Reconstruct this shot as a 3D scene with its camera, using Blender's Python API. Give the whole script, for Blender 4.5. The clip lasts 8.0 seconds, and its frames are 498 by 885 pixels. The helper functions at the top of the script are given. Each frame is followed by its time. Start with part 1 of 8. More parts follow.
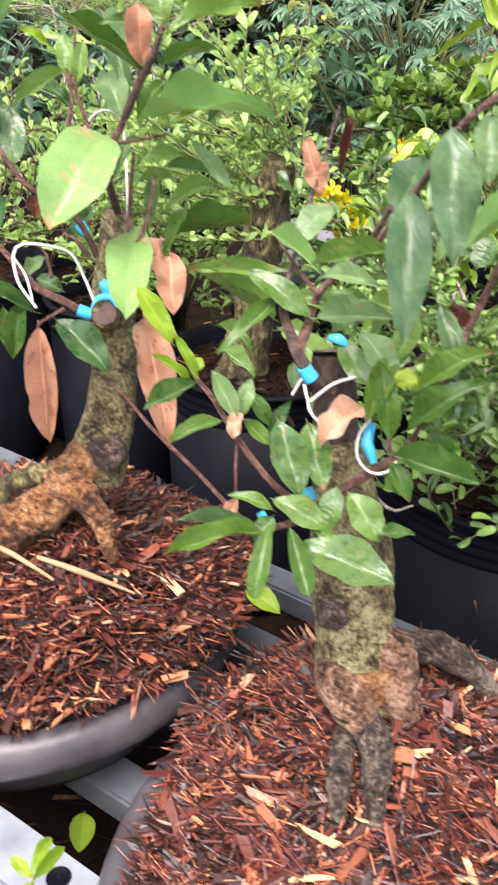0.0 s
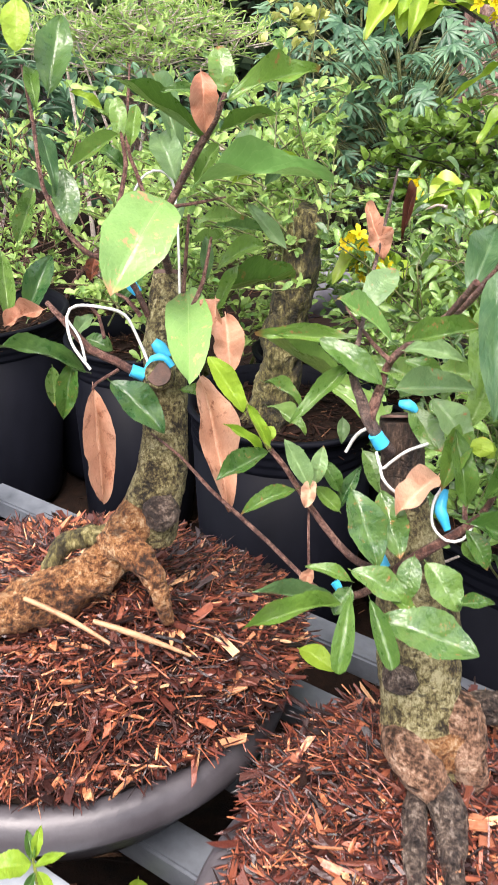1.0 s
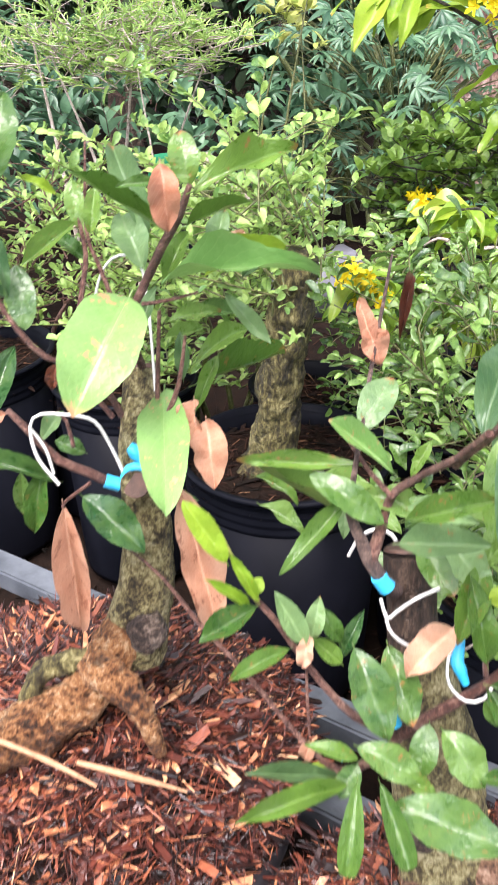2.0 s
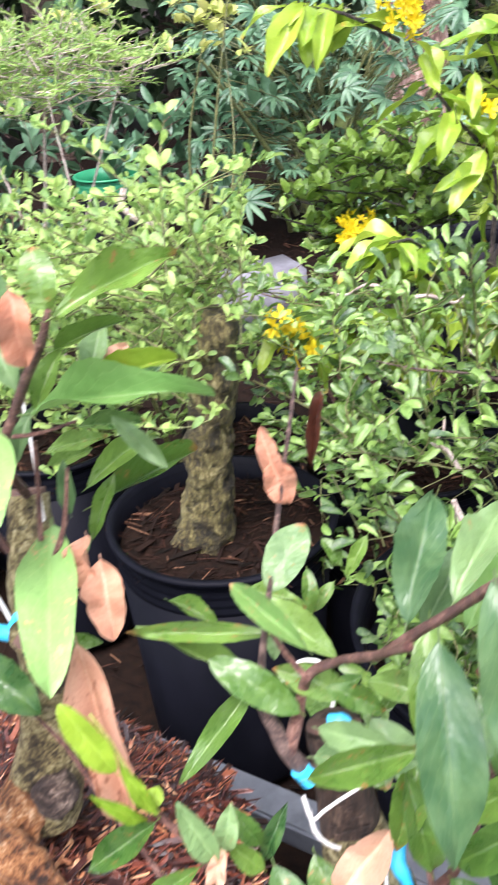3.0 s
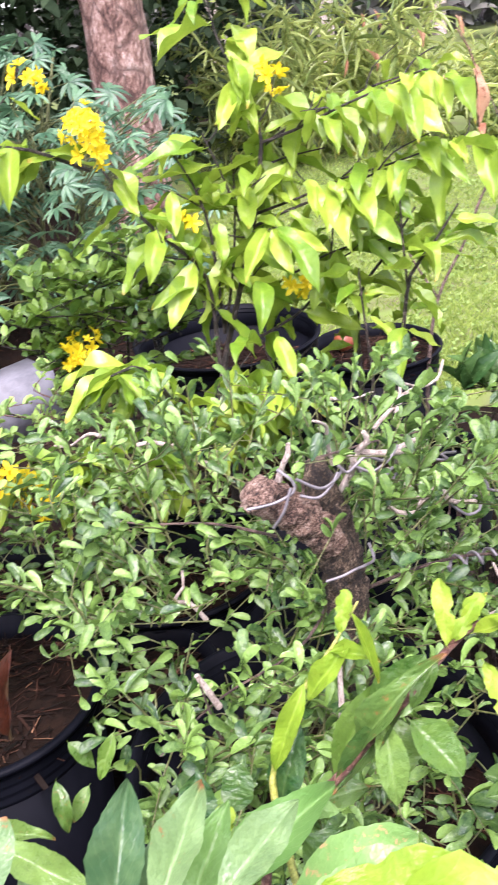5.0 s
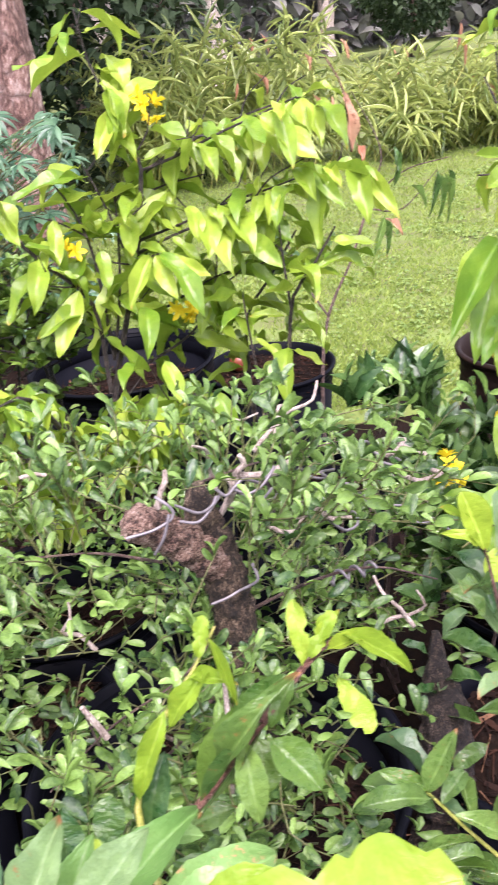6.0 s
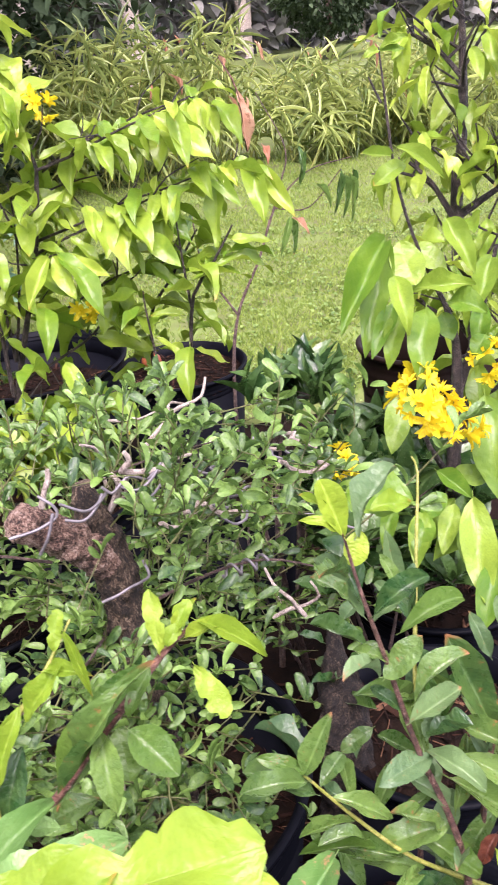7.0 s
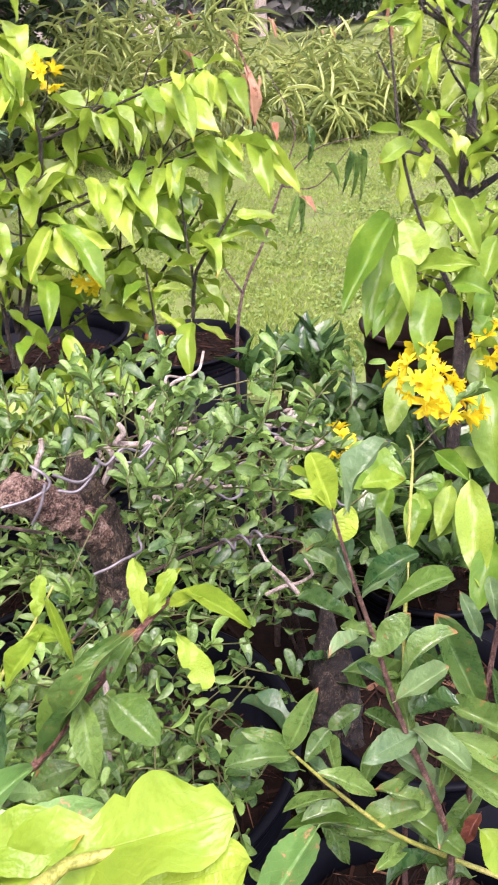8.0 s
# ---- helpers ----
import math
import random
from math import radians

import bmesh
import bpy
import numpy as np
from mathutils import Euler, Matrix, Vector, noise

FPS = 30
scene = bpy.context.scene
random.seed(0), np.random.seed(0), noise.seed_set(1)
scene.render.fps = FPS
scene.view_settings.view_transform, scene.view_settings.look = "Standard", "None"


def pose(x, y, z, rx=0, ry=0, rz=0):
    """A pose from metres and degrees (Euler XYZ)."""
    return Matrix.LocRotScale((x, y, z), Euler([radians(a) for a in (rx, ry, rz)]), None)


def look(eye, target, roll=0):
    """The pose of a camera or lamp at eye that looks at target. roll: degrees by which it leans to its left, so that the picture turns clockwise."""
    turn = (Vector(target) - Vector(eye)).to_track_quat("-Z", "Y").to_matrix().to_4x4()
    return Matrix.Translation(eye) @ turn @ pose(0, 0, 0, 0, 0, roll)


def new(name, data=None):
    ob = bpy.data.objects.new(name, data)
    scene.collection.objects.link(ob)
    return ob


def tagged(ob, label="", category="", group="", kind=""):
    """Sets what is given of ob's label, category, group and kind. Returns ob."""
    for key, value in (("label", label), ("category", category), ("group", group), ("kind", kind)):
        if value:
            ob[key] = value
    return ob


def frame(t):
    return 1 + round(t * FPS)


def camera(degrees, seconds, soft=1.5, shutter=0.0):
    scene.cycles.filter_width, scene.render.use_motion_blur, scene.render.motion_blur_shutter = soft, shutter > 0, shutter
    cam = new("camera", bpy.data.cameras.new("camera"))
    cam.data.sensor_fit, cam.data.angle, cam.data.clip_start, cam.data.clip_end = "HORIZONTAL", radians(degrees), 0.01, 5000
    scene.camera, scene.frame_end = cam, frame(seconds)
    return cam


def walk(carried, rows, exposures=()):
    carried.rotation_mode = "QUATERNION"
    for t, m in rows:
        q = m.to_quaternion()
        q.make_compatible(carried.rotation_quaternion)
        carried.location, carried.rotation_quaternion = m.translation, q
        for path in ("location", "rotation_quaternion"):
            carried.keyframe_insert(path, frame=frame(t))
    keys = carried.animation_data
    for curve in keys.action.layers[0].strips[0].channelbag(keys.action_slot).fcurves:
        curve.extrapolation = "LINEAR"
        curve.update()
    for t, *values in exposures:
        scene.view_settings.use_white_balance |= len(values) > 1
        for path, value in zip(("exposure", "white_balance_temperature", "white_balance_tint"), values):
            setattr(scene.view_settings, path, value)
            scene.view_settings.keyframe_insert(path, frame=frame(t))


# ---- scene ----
cam = camera(30.9, 8.0, 1.5, 0.5)
METRES, EYE, TILT, LEAN, TURN = 0.7, 1.1, -28.0, -2.0, 0.0
EXPOSURES = [(0.0, 1.62, 6550, 16), (1.0, 1.64, 6550, 14), (2.5, 1.84, 6150, 17), (4.5, 1.88, 6100, 23), (6.0, 1.70, 6200, 27), (8.0, 1.54, 6300, 30)]
ROWS = [
    (0.0, 0.0, 0.0, 0.0, 0.0, 0.0, 0.0),
    (0.5, -0.0891, -0.0114, 0.0358, -0.56, 0.92, 0.18),
    (1.0, -0.1007, 0.008, 0.0577, -0.64, 1.41, 0.75),
    (2.5, -0.0216, 0.2327, 0.3479, -0.41, -0.77, 5.28),
    (3.0, 0.0304, 0.3033, 0.4088, -2.26, -0.94, 7.37),
    (3.5, 0.1044, 0.346, 0.4814, -5.89, -0.72, 10.02),
    (4.0, 0.1465, 0.3546, 0.532, -9.31, -0.34, 12.77),
    (4.5, 0.1637, 0.3437, 0.5522, -12.68, -0.04, 15.14),
    (6.0, 0.2247, 0.2953, 0.5553, -21.73, -0.79, 19.66),
    (6.5, 0.2611, 0.2727, 0.5406, -24.4, -1.53, 20.64),
    (7.0, 0.2794, 0.2577, 0.5218, -26.45, -2.36, 21.09),
    (7.5, 0.293, 0.255, 0.5119, -27.2, -3.09, 20.71),
    (8.0, 0.2917, 0.261, 0.5067, -26.07, -3.39, 19.67),
]
walk(cam, [(t, pose(0, 0, EYE, TILT, LEAN, TURN) @ pose(METRES * x, METRES * y, METRES * z, 90 + pitch, roll, yaw)) for t, x, y, z, yaw, pitch, roll in ROWS], EXPOSURES)

# ---- light ----
world = bpy.data.worlds.new("overcast_sky")
scene.world = world
world.use_nodes = True
wn = world.node_tree
sky = wn.nodes.new("ShaderNodeTexSky")
sky.sky_type, sky.sun_disc = "NISHITA", False
sky.sun_elevation, sky.sun_rotation = radians(62), radians(200)
soft_sky = wn.nodes.new("ShaderNodeHueSaturation")
soft_sky.inputs["Saturation"].default_value = 0.30
wn.links.new(sky.outputs[0], soft_sky.inputs["Color"])
wn.links.new(soft_sky.outputs[0], wn.nodes["Background"].inputs[0])
wn.nodes["Background"].inputs[1].default_value = 0.15
sun_data = bpy.data.lights.new("sun", "SUN")
sun_data.energy, sun_data.angle, sun_data.color = 3.4, radians(42), (1.0, 0.91, 0.86)
sun = new("sun", sun_data)
sun.matrix_world = look((-1.2, -3.3, 6.6), (0, 0, 0))


# ---- materials ----
def shader(name):
    m = bpy.data.materials.new(name)
    m.use_nodes = True
    t = m.node_tree
    return m, t, t.nodes["Principled BSDF"], t.nodes["Material Output"]


def ramp(t, fac, stops):
    r = t.nodes.new("ShaderNodeValToRGB")
    while len(r.color_ramp.elements) < len(stops):
        r.color_ramp.elements.new(0.5)
    for e, (p, c) in zip(r.color_ramp.elements, stops):
        e.position, e.color = p, (*c, 1)
    t.links.new(fac, r.inputs[0])
    return r.outputs[0]


def noise_tex(t, scale, detail=4, rough=0.6, coord=None, stretch=None):
    n = t.nodes.new("ShaderNodeTexNoise")
    n.inputs["Scale"].default_value, n.inputs["Detail"].default_value, n.inputs["Roughness"].default_value = scale, detail, rough
    if coord is None:
        coord = t.nodes.new("ShaderNodeTexCoord").outputs["Object"]
    if stretch:
        mp = t.nodes.new("ShaderNodeMapping")
        mp.inputs["Scale"].default_value = stretch
        t.links.new(coord, mp.inputs[0])
        coord = mp.outputs[0]
    t.links.new(coord, n.inputs["Vector"])
    return n.outputs["Fac"]


def mix(t, fac, a, b, how="MIX"):
    n = t.nodes.new("ShaderNodeMix")
    n.data_type, n.blend_type = "RGBA", how
    for sock, v in ((n.inputs[0], fac), (n.inputs[6], a), (n.inputs[7], b)):
        if isinstance(v, (int, float)):
            sock.default_value = v
        elif isinstance(v, tuple):
            sock.default_value = (*v, 1)
        else:
            t.links.new(v, sock)
    return n.outputs[2]


def calc(t, op, a, b=0.0, clamp=False):
    n = t.nodes.new("ShaderNodeMath")
    n.operation, n.use_clamp = op, clamp
    for sock, v in ((n.inputs[0], a), (n.inputs[1], b)):
        if isinstance(v, (int, float)):
            sock.default_value = v
        else:
            t.links.new(v, sock)
    return n.outputs[0]


def bump(t, height, strength, dist, bsdf):
    b = t.nodes.new("ShaderNodeBump")
    b.inputs["Strength"].default_value, b.inputs["Distance"].default_value = strength, dist
    t.links.new(height, b.inputs["Height"])
    t.links.new(b.outputs[0], bsdf.inputs["Normal"])


def leaf_material(name, dark, light, rib, rough=0.35, through_light=0.35, veins=1.0, spots=None, joined=False, amount=0.62, gloss=0.6):
    """A leaf blade: varied green, pale midrib, side veins, blotches; some light passes through."""
    m, t, p, out = shader(name)
    rnd = t.nodes.new("ShaderNodeNewGeometry").outputs["Random Per Island"] if joined else t.nodes.new("ShaderNodeObjectInfo").outputs["Random"]
    uv = t.nodes.new("ShaderNodeUVMap").outputs[0]
    sep = t.nodes.new("ShaderNodeSeparateXYZ")
    t.links.new(uv, sep.inputs[0])
    u, v = sep.outputs[0], sep.outputs[1]
    off = t.nodes.new("ShaderNodeCombineXYZ")
    t.links.new(calc(t, "MULTIPLY", rnd, 37.0), off.inputs[2])
    add = t.nodes.new("ShaderNodeVectorMath")
    t.links.new(uv, add.inputs[0])
    t.links.new(off.outputs[0], add.inputs[1])
    wide = t.nodes.new("ShaderNodeMapping")
    wide.inputs["Scale"].default_value = (1, 2.6, 1)
    t.links.new(add.outputs[0], wide.inputs[0])
    at = wide.outputs[0]
    patch = noise_tex(t, 2.2, 3, 0.6, at)
    fine = noise_tex(t, 22, 4, 0.7, at)
    heave = noise_tex(t, 4.5, 2, 0.5, at)
    luck = calc(t, "FRACT", calc(t, "MULTIPLY", rnd, 7.31))
    tone = calc(t, "ADD", calc(t, "MULTIPLY", rnd, 0.8), calc(t, "MULTIPLY", calc(t, "SUBTRACT", patch, 0.42), 0.9), True)
    col = mix(t, tone, dark, light)
    side = calc(t, "ABSOLUTE", calc(t, "SUBTRACT", u, 0.5))
    bent = calc(t, "MULTIPLY", calc(t, "SUBTRACT", heave, 0.5), 0.9)
    wave_at = calc(t, "FRACT", calc(t, "ADD", calc(t, "SUBTRACT", calc(t, "MULTIPLY", v, 9.0), calc(t, "MULTIPLY", side, 6.0)), bent))
    vein = calc(t, "SUBTRACT", 1.0, calc(t, "MULTIPLY", calc(t, "ABSOLUTE", calc(t, "SUBTRACT", wave_at, 0.5)), 12.0), True)
    ribline = calc(t, "SUBTRACT", 1.0, calc(t, "MULTIPLY", side, 80.0), True)
    ribline = calc(t, "MULTIPLY", ribline, calc(t, "SUBTRACT", 1.0, calc(t, "MULTIPLY", v, 0.55)))
    mark = calc(t, "MAXIMUM", calc(t, "MULTIPLY", vein, 0.11 * veins), calc(t, "MULTIPLY", ribline, 0.42 * veins))
    col = mix(t, mark, col, rib)
    col = mix(t, calc(t, "MULTIPLY", calc(t, "SUBTRACT", fine, 0.46), 1.5, True), col, dark)
    if spots:
        s = calc(t, "MULTIPLY", calc(t, "SUBTRACT", noise_tex(t, 3.6, 5, 0.75, at), amount), 16.0, True)
        s = calc(t, "MULTIPLY", s, calc(t, "GREATER_THAN", luck, 0.5))
        col = mix(t, s, col, spots)
        tip = calc(t, "MULTIPLY", calc(t, "SUBTRACT", calc(t, "ADD", v, calc(t, "MULTIPLY", patch, 0.16)), 1.0), 14.0, True)
        col = mix(t, calc(t, "MULTIPLY", tip, calc(t, "GREATER_THAN", luck, 0.72)), col, spots)
    t.links.new(col, p.inputs["Base Color"])
    rg = calc(t, "ADD", calc(t, "MULTIPLY", patch, 0.22), rough - 0.13, True)
    p.inputs["Specular IOR Level"].default_value = gloss
    t.links.new(rg, p.inputs["Roughness"])
    h = calc(t, "ADD", calc(t, "MULTIPLY", calc(t, "MAXIMUM", calc(t, "MULTIPLY", vein, 0.35 * veins), ribline), -0.2), calc(t, "ADD", calc(t, "MULTIPLY", fine, 0.07), heave))
    bump(t, h, 0.55, 0.003, p)
    tr = t.nodes.new("ShaderNodeBsdfTranslucent")
    t.links.new(mix(t, 0.5, col, light), tr.inputs[0])
    ms = t.nodes.new("ShaderNodeMixShader")
    ms.inputs[0].default_value = through_light
    t.links.new(p.outputs[0], ms.inputs[1])
    t.links.new(tr.outputs[0], ms.inputs[2])
    t.links.new(ms.outputs[0], out.inputs[0])
    return m


def bark_material(name, stops, scale=1.0, rough=0.8, lichen=None, stretch=(1, 1, 0.35), relief=0.6, plates=(1, 1, 2.2), cover=0.54, cells=0.0):
    m, t, p, out = shader(name)
    n1 = noise_tex(t, 34 * scale, 9, 0.72, None, stretch)
    n2 = noise_tex(t, 170 * scale, 6, 0.75, None, stretch)
    crack = noise_tex(t, 62 * scale, 3, 0.6, None, plates)
    n3 = noise_tex(t, 13 * scale, 3, 0.6)
    f = calc(t, "ADD", calc(t, "MULTIPLY", n1, 0.40), calc(t, "MULTIPLY", n2, 0.44))
    f = calc(t, "ADD", f, calc(t, "MULTIPLY", n3, 0.16))
    f = calc(t, "ADD", calc(t, "MULTIPLY", calc(t, "SUBTRACT", f, 0.5), 3.1), 0.5, True)
    col = ramp(t, f, stops)
    if lichen:
        l = calc(t, "MULTIPLY", calc(t, "SUBTRACT", noise_tex(t, 30 * scale, 8, 0.85), cover), 7.0, True)
        col = mix(t, calc(t, "MULTIPLY", l, 0.7), col, lichen)
    gap = calc(t, "MULTIPLY", calc(t, "SUBTRACT", 0.44, crack), 8.0, True)
    if cells:
        mp = t.nodes.new("ShaderNodeMapping")
        mp.inputs["Scale"].default_value = (1, 1, 0.42)
        warp = t.nodes.new("ShaderNodeVectorMath")
        warp.operation = "MULTIPLY_ADD"
        co = t.nodes.new("ShaderNodeTexCoord").outputs["Object"]
        wob = t.nodes.new("ShaderNodeTexNoise")
        wob.inputs["Scale"].default_value = cells * 0.9
        t.links.new(co, wob.inputs["Vector"])
        t.links.new(wob.outputs["Color"], warp.inputs[0])
        warp.inputs[1].default_value = (0.8 / cells, 0.8 / cells, 0.8 / cells)
        t.links.new(co, warp.inputs[2])
        t.links.new(warp.outputs[0], mp.inputs[0])
        vor = t.nodes.new("ShaderNodeTexVoronoi")
        vor.feature = "DISTANCE_TO_EDGE"
        vor.inputs["Scale"].default_value = cells
        t.links.new(mp.outputs[0], vor.inputs["Vector"])
        gap = calc(t, "MAXIMUM", gap, calc(t, "SUBTRACT", 1.0, calc(t, "MULTIPLY", vor.outputs["Distance"], 8.0), True))
    col = mix(t, calc(t, "MULTIPLY", gap, 0.75), col, stops[0][1])
    t.links.new(col, p.inputs["Base Color"])
    t.links.new(calc(t, "ADD", calc(t, "MULTIPLY", n2, 0.5), rough - 0.3, True), p.inputs["Roughness"])
    h = calc(t, "SUBTRACT", f, calc(t, "MULTIPLY", gap, 0.6))
    bump(t, h, min(1.0, relief * 1.5), 0.012, p)
    return m


def plain_material(name, a, b, scale=20, rough=0.5, metal=0.0, relief=0.15, stretch=None, gloss=0.5):
    m, t, p, out = shader(name)
    n = noise_tex(t, scale, 6, 0.65, None, stretch)
    n2 = noise_tex(t, scale * 7, 4, 0.6, None, stretch)
    t.links.new(ramp(t, n, [(0.3, a), (0.7, b)]), p.inputs["Base Color"])
    t.links.new(calc(t, "ADD", calc(t, "MULTIPLY", n, 0.4), rough - 0.2), p.inputs["Roughness"])
    p.inputs["Metallic"].default_value = metal
    p.inputs["Specular IOR Level"].default_value = gloss
    bump(t, n2, relief, 0.002, p)
    return m


def island_material(name, stops, rough=0.8, grain=120, gloss=0.5):
    m, t, p, out = shader(name)
    rnd = t.nodes.new("ShaderNodeNewGeometry").outputs["Random Per Island"]
    g = noise_tex(t, grain, 4, 0.7)
    f = calc(t, "ADD", rnd, calc(t, "MULTIPLY", calc(t, "SUBTRACT", g, 0.5), 0.35), True)
    t.links.new(ramp(t, f, stops), p.inputs["Base Color"])
    p.inputs["Roughness"].default_value = rough
    p.inputs["Specular IOR Level"].default_value = gloss
    bump(t, g, 0.5, 0.003, p)
    return m


def piece_material(name, stops):
    """Loose pieces, each of its own tone, with a fibrous grain."""
    m, t, p, out = shader(name)
    rnd = t.nodes.new("ShaderNodeObjectInfo").outputs["Random"]
    g = noise_tex(t, 5.0, 5, 0.7, None, (6, 1, 1))
    f = calc(t, "ADD", rnd, calc(t, "MULTIPLY", calc(t, "SUBTRACT", g, 0.5), 0.5), True)
    t.links.new(ramp(t, f, stops), p.inputs["Base Color"])
    p.inputs["Roughness"].default_value = 0.45
    bump(t, g, 0.6, 0.002, p)
    return m


BROWN = (0.30, 0.13, 0.05)
GREEN = leaf_material("green_leaf", (0.028, 0.085, 0.014), (0.145, 0.255, 0.040), (0.36, 0.44, 0.14), 0.32, 0.24, 0.72, BROWN, False, 0.60, gloss=0.75)
DEEP = leaf_material("deep_green_leaf", (0.016, 0.062, 0.016), (0.165, 0.275, 0.058), (0.30, 0.38, 0.12), 0.31, 0.18, 0.72, BROWN, False, 0.61, gloss=0.75)
GREY = leaf_material("grey_green_leaf", (0.036, 0.095, 0.036), (0.19, 0.30, 0.115), (0.40, 0.48, 0.20), 0.42, 0.26, 0.72, BROWN, False, 0.62, gloss=0.65)
PALE = leaf_material("pale_leaf", (0.085, 0.21, 0.045), (0.225, 0.385, 0.115), (0.48, 0.58, 0.24), 0.38, 0.30, 0.9, (0.50, 0.27, 0.14), False, 0.58, gloss=0.6)
YOUNG = leaf_material("young_leaf", (0.15, 0.27, 0.02), (0.33, 0.45, 0.045), (0.48, 0.58, 0.15), 0.38, 0.36, 0.45, (0.45, 0.30, 0.06), False, 0.63, gloss=0.4)
DEAD = leaf_material("dead_leaf", (0.31, 0.115, 0.060), (0.74, 0.47, 0.32), (0.72, 0.50, 0.36), 0.55, 0.25, 1.6, (0.22, 0.08, 0.04), False, 0.56)
DARKDEAD = leaf_material("dark_dead_leaf", (0.045, 0.012, 0.008), (0.24, 0.075, 0.035), (0.30, 0.11, 0.05), 0.5, 0.2, 1.0, (0.03, 0.012, 0.008), False, 0.5)
LIME = leaf_material("lime_leaf", (0.105, 0.225, 0.014), (0.39, 0.51, 0.058), (0.50, 0.62, 0.16), 0.34, 0.38, 0.7, (0.40, 0.30, 0.05), False, 0.72, gloss=0.6)
FULL = leaf_material("full_lime_leaf", (0.070, 0.17, 0.012), (0.28, 0.40, 0.045), (0.40, 0.52, 0.12), 0.40, 0.32, 0.8, (0.40, 0.30, 0.05), False, 0.72, gloss=0.5)
SMALL = leaf_material("small_leaf", (0.012, 0.050, 0.015), (0.25, 0.42, 0.088), (0.36, 0.48, 0.17), 0.20, 0.24, 0.7, gloss=0.8)
SMALLS = leaf_material("small_leaf_joined", (0.010, 0.046, 0.014), (0.25, 0.42, 0.088), (0.36, 0.48, 0.17), 0.20, 0.24, 0.7, None, True, gloss=0.8)
LEATHER = leaf_material("leathery_leaf", (0.012, 0.050, 0.014), (0.11, 0.20, 0.05), (0.24, 0.32, 0.12), 0.26, 0.2, 0.8, None, True, gloss=0.7)
PALETIP = leaf_material("pale_tip_leaf", (0.26, 0.36, 0.07), (0.70, 0.70, 0.24), (0.66, 0.68, 0.3), 0.4, 0.4, 0.5, None, True)
FRESH = leaf_material("fresh_shrub_leaf", (0.035, 0.135, 0.022), (0.48, 0.66, 0.18), (0.50, 0.64, 0.24), 0.34, 0.42, 0.5, None, True, gloss=0.7)
BLUEG = leaf_material("blue_green_leaf", (0.020, 0.075, 0.038), (0.15, 0.28, 0.15), (0.26, 0.38, 0.25), 0.42, 0.3, 0.5, None, True)
CANE = leaf_material("cane_leaf", (0.035, 0.09, 0.018), (0.60, 0.68, 0.22), (0.58, 0.62, 0.28), 0.36, 0.42, 0.5, None, True)
# Greyed and lightened: the haze over the far trees is in this colour.
FAR_HAZED = leaf_material("hazed_distant_leaf", (0.085, 0.088, 0.078), (0.27, 0.27, 0.24), (0.22, 0.23, 0.2), 0.6, 0.25, 0.3, None, True)
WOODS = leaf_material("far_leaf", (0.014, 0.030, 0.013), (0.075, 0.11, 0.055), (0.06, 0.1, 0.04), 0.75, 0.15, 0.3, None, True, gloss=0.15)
MIDLEAF = leaf_material("mid_green_leaf", (0.030, 0.095, 0.014), (0.24, 0.38, 0.055), (0.30, 0.42, 0.12), 0.36, 0.3, 0.5, None, True, gloss=0.6)
WEED = leaf_material("weed_leaf", (0.07, 0.15, 0.025), (0.27, 0.37, 0.085), (0.30, 0.40, 0.12), 0.5, 0.3, 0.3, None, True)
BLADE = leaf_material("grass_blade", (0.10, 0.19, 0.022), (0.44, 0.53, 0.13), (0.50, 0.55, 0.16), 0.5, 0.4, 0.3, None, True)
PETAL = leaf_material("yellow_petal", (0.80, 0.60, 0.006), (0.90, 0.78, 0.015), (0.90, 0.78, 0.04), 0.5, 0.35, 0.4, None, True)
BARK = bark_material("mossy_bark", [(0.26, (0.022, 0.016, 0.009)), (0.40, (0.125, 0.096, 0.04)), (0.54, (0.33, 0.28, 0.115)), (0.72, (0.62, 0.56, 0.32))], 1.5, 0.6, (0.34, 0.17, 0.05), (1, 1, 0.8), 0.9, (1, 1, 2.2), 0.58)
ROOTBARK = bark_material("root_bark", [(0.26, (0.030, 0.014, 0.008)), (0.42, (0.20, 0.075, 0.026)), (0.58, (0.47, 0.22, 0.080)), (0.78, (0.72, 0.53, 0.33))], 1.0, 0.55, (0.060, 0.050, 0.022), (1, 1, 1), 1.0, (1, 1, 2.2), 0.56)
DARKMOSS = bark_material("dark_mossy_bark", [(0.30, (0.012, 0.010, 0.005)), (0.46, (0.070, 0.056, 0.020)), (0.62, (0.21, 0.18, 0.058)), (0.82, (0.52, 0.46, 0.22))], 0.9, 0.65, (0.11, 0.10, 0.03), (1, 1, 0.4), 1.0, (1, 1, 0.8))
DARKBARK = bark_material("dark_bark", [(0.25, (0.014, 0.009, 0.007)), (0.5, (0.07, 0.042, 0.028)), (0.78, (0.24, 0.16, 0.11))], 1.5, 0.6)
TWIG = bark_material("twig_bark", [(0.25, (0.032, 0.013, 0.011)), (0.5, (0.105, 0.044, 0.032)), (0.75, (0.28, 0.16, 0.12))], 3.0, 0.5, None, (1, 1, 1), 0.4)
DARKTWIG = bark_material("dark_twig_bark", [(0.25, (0.02, 0.012, 0.012)), (0.5, (0.075, 0.046, 0.038)), (0.78, (0.22, 0.15, 0.12))], 3.0, 0.55, None, (1, 1, 1), 0.4)
BLACKTWIG = bark_material("black_twig_bark", [(0.25, (0.006, 0.005, 0.005)), (0.5, (0.026, 0.019, 0.017)), (0.80, (0.13, 0.10, 0.085))], 3.0, 0.5, None, (1, 1, 1), 0.5)
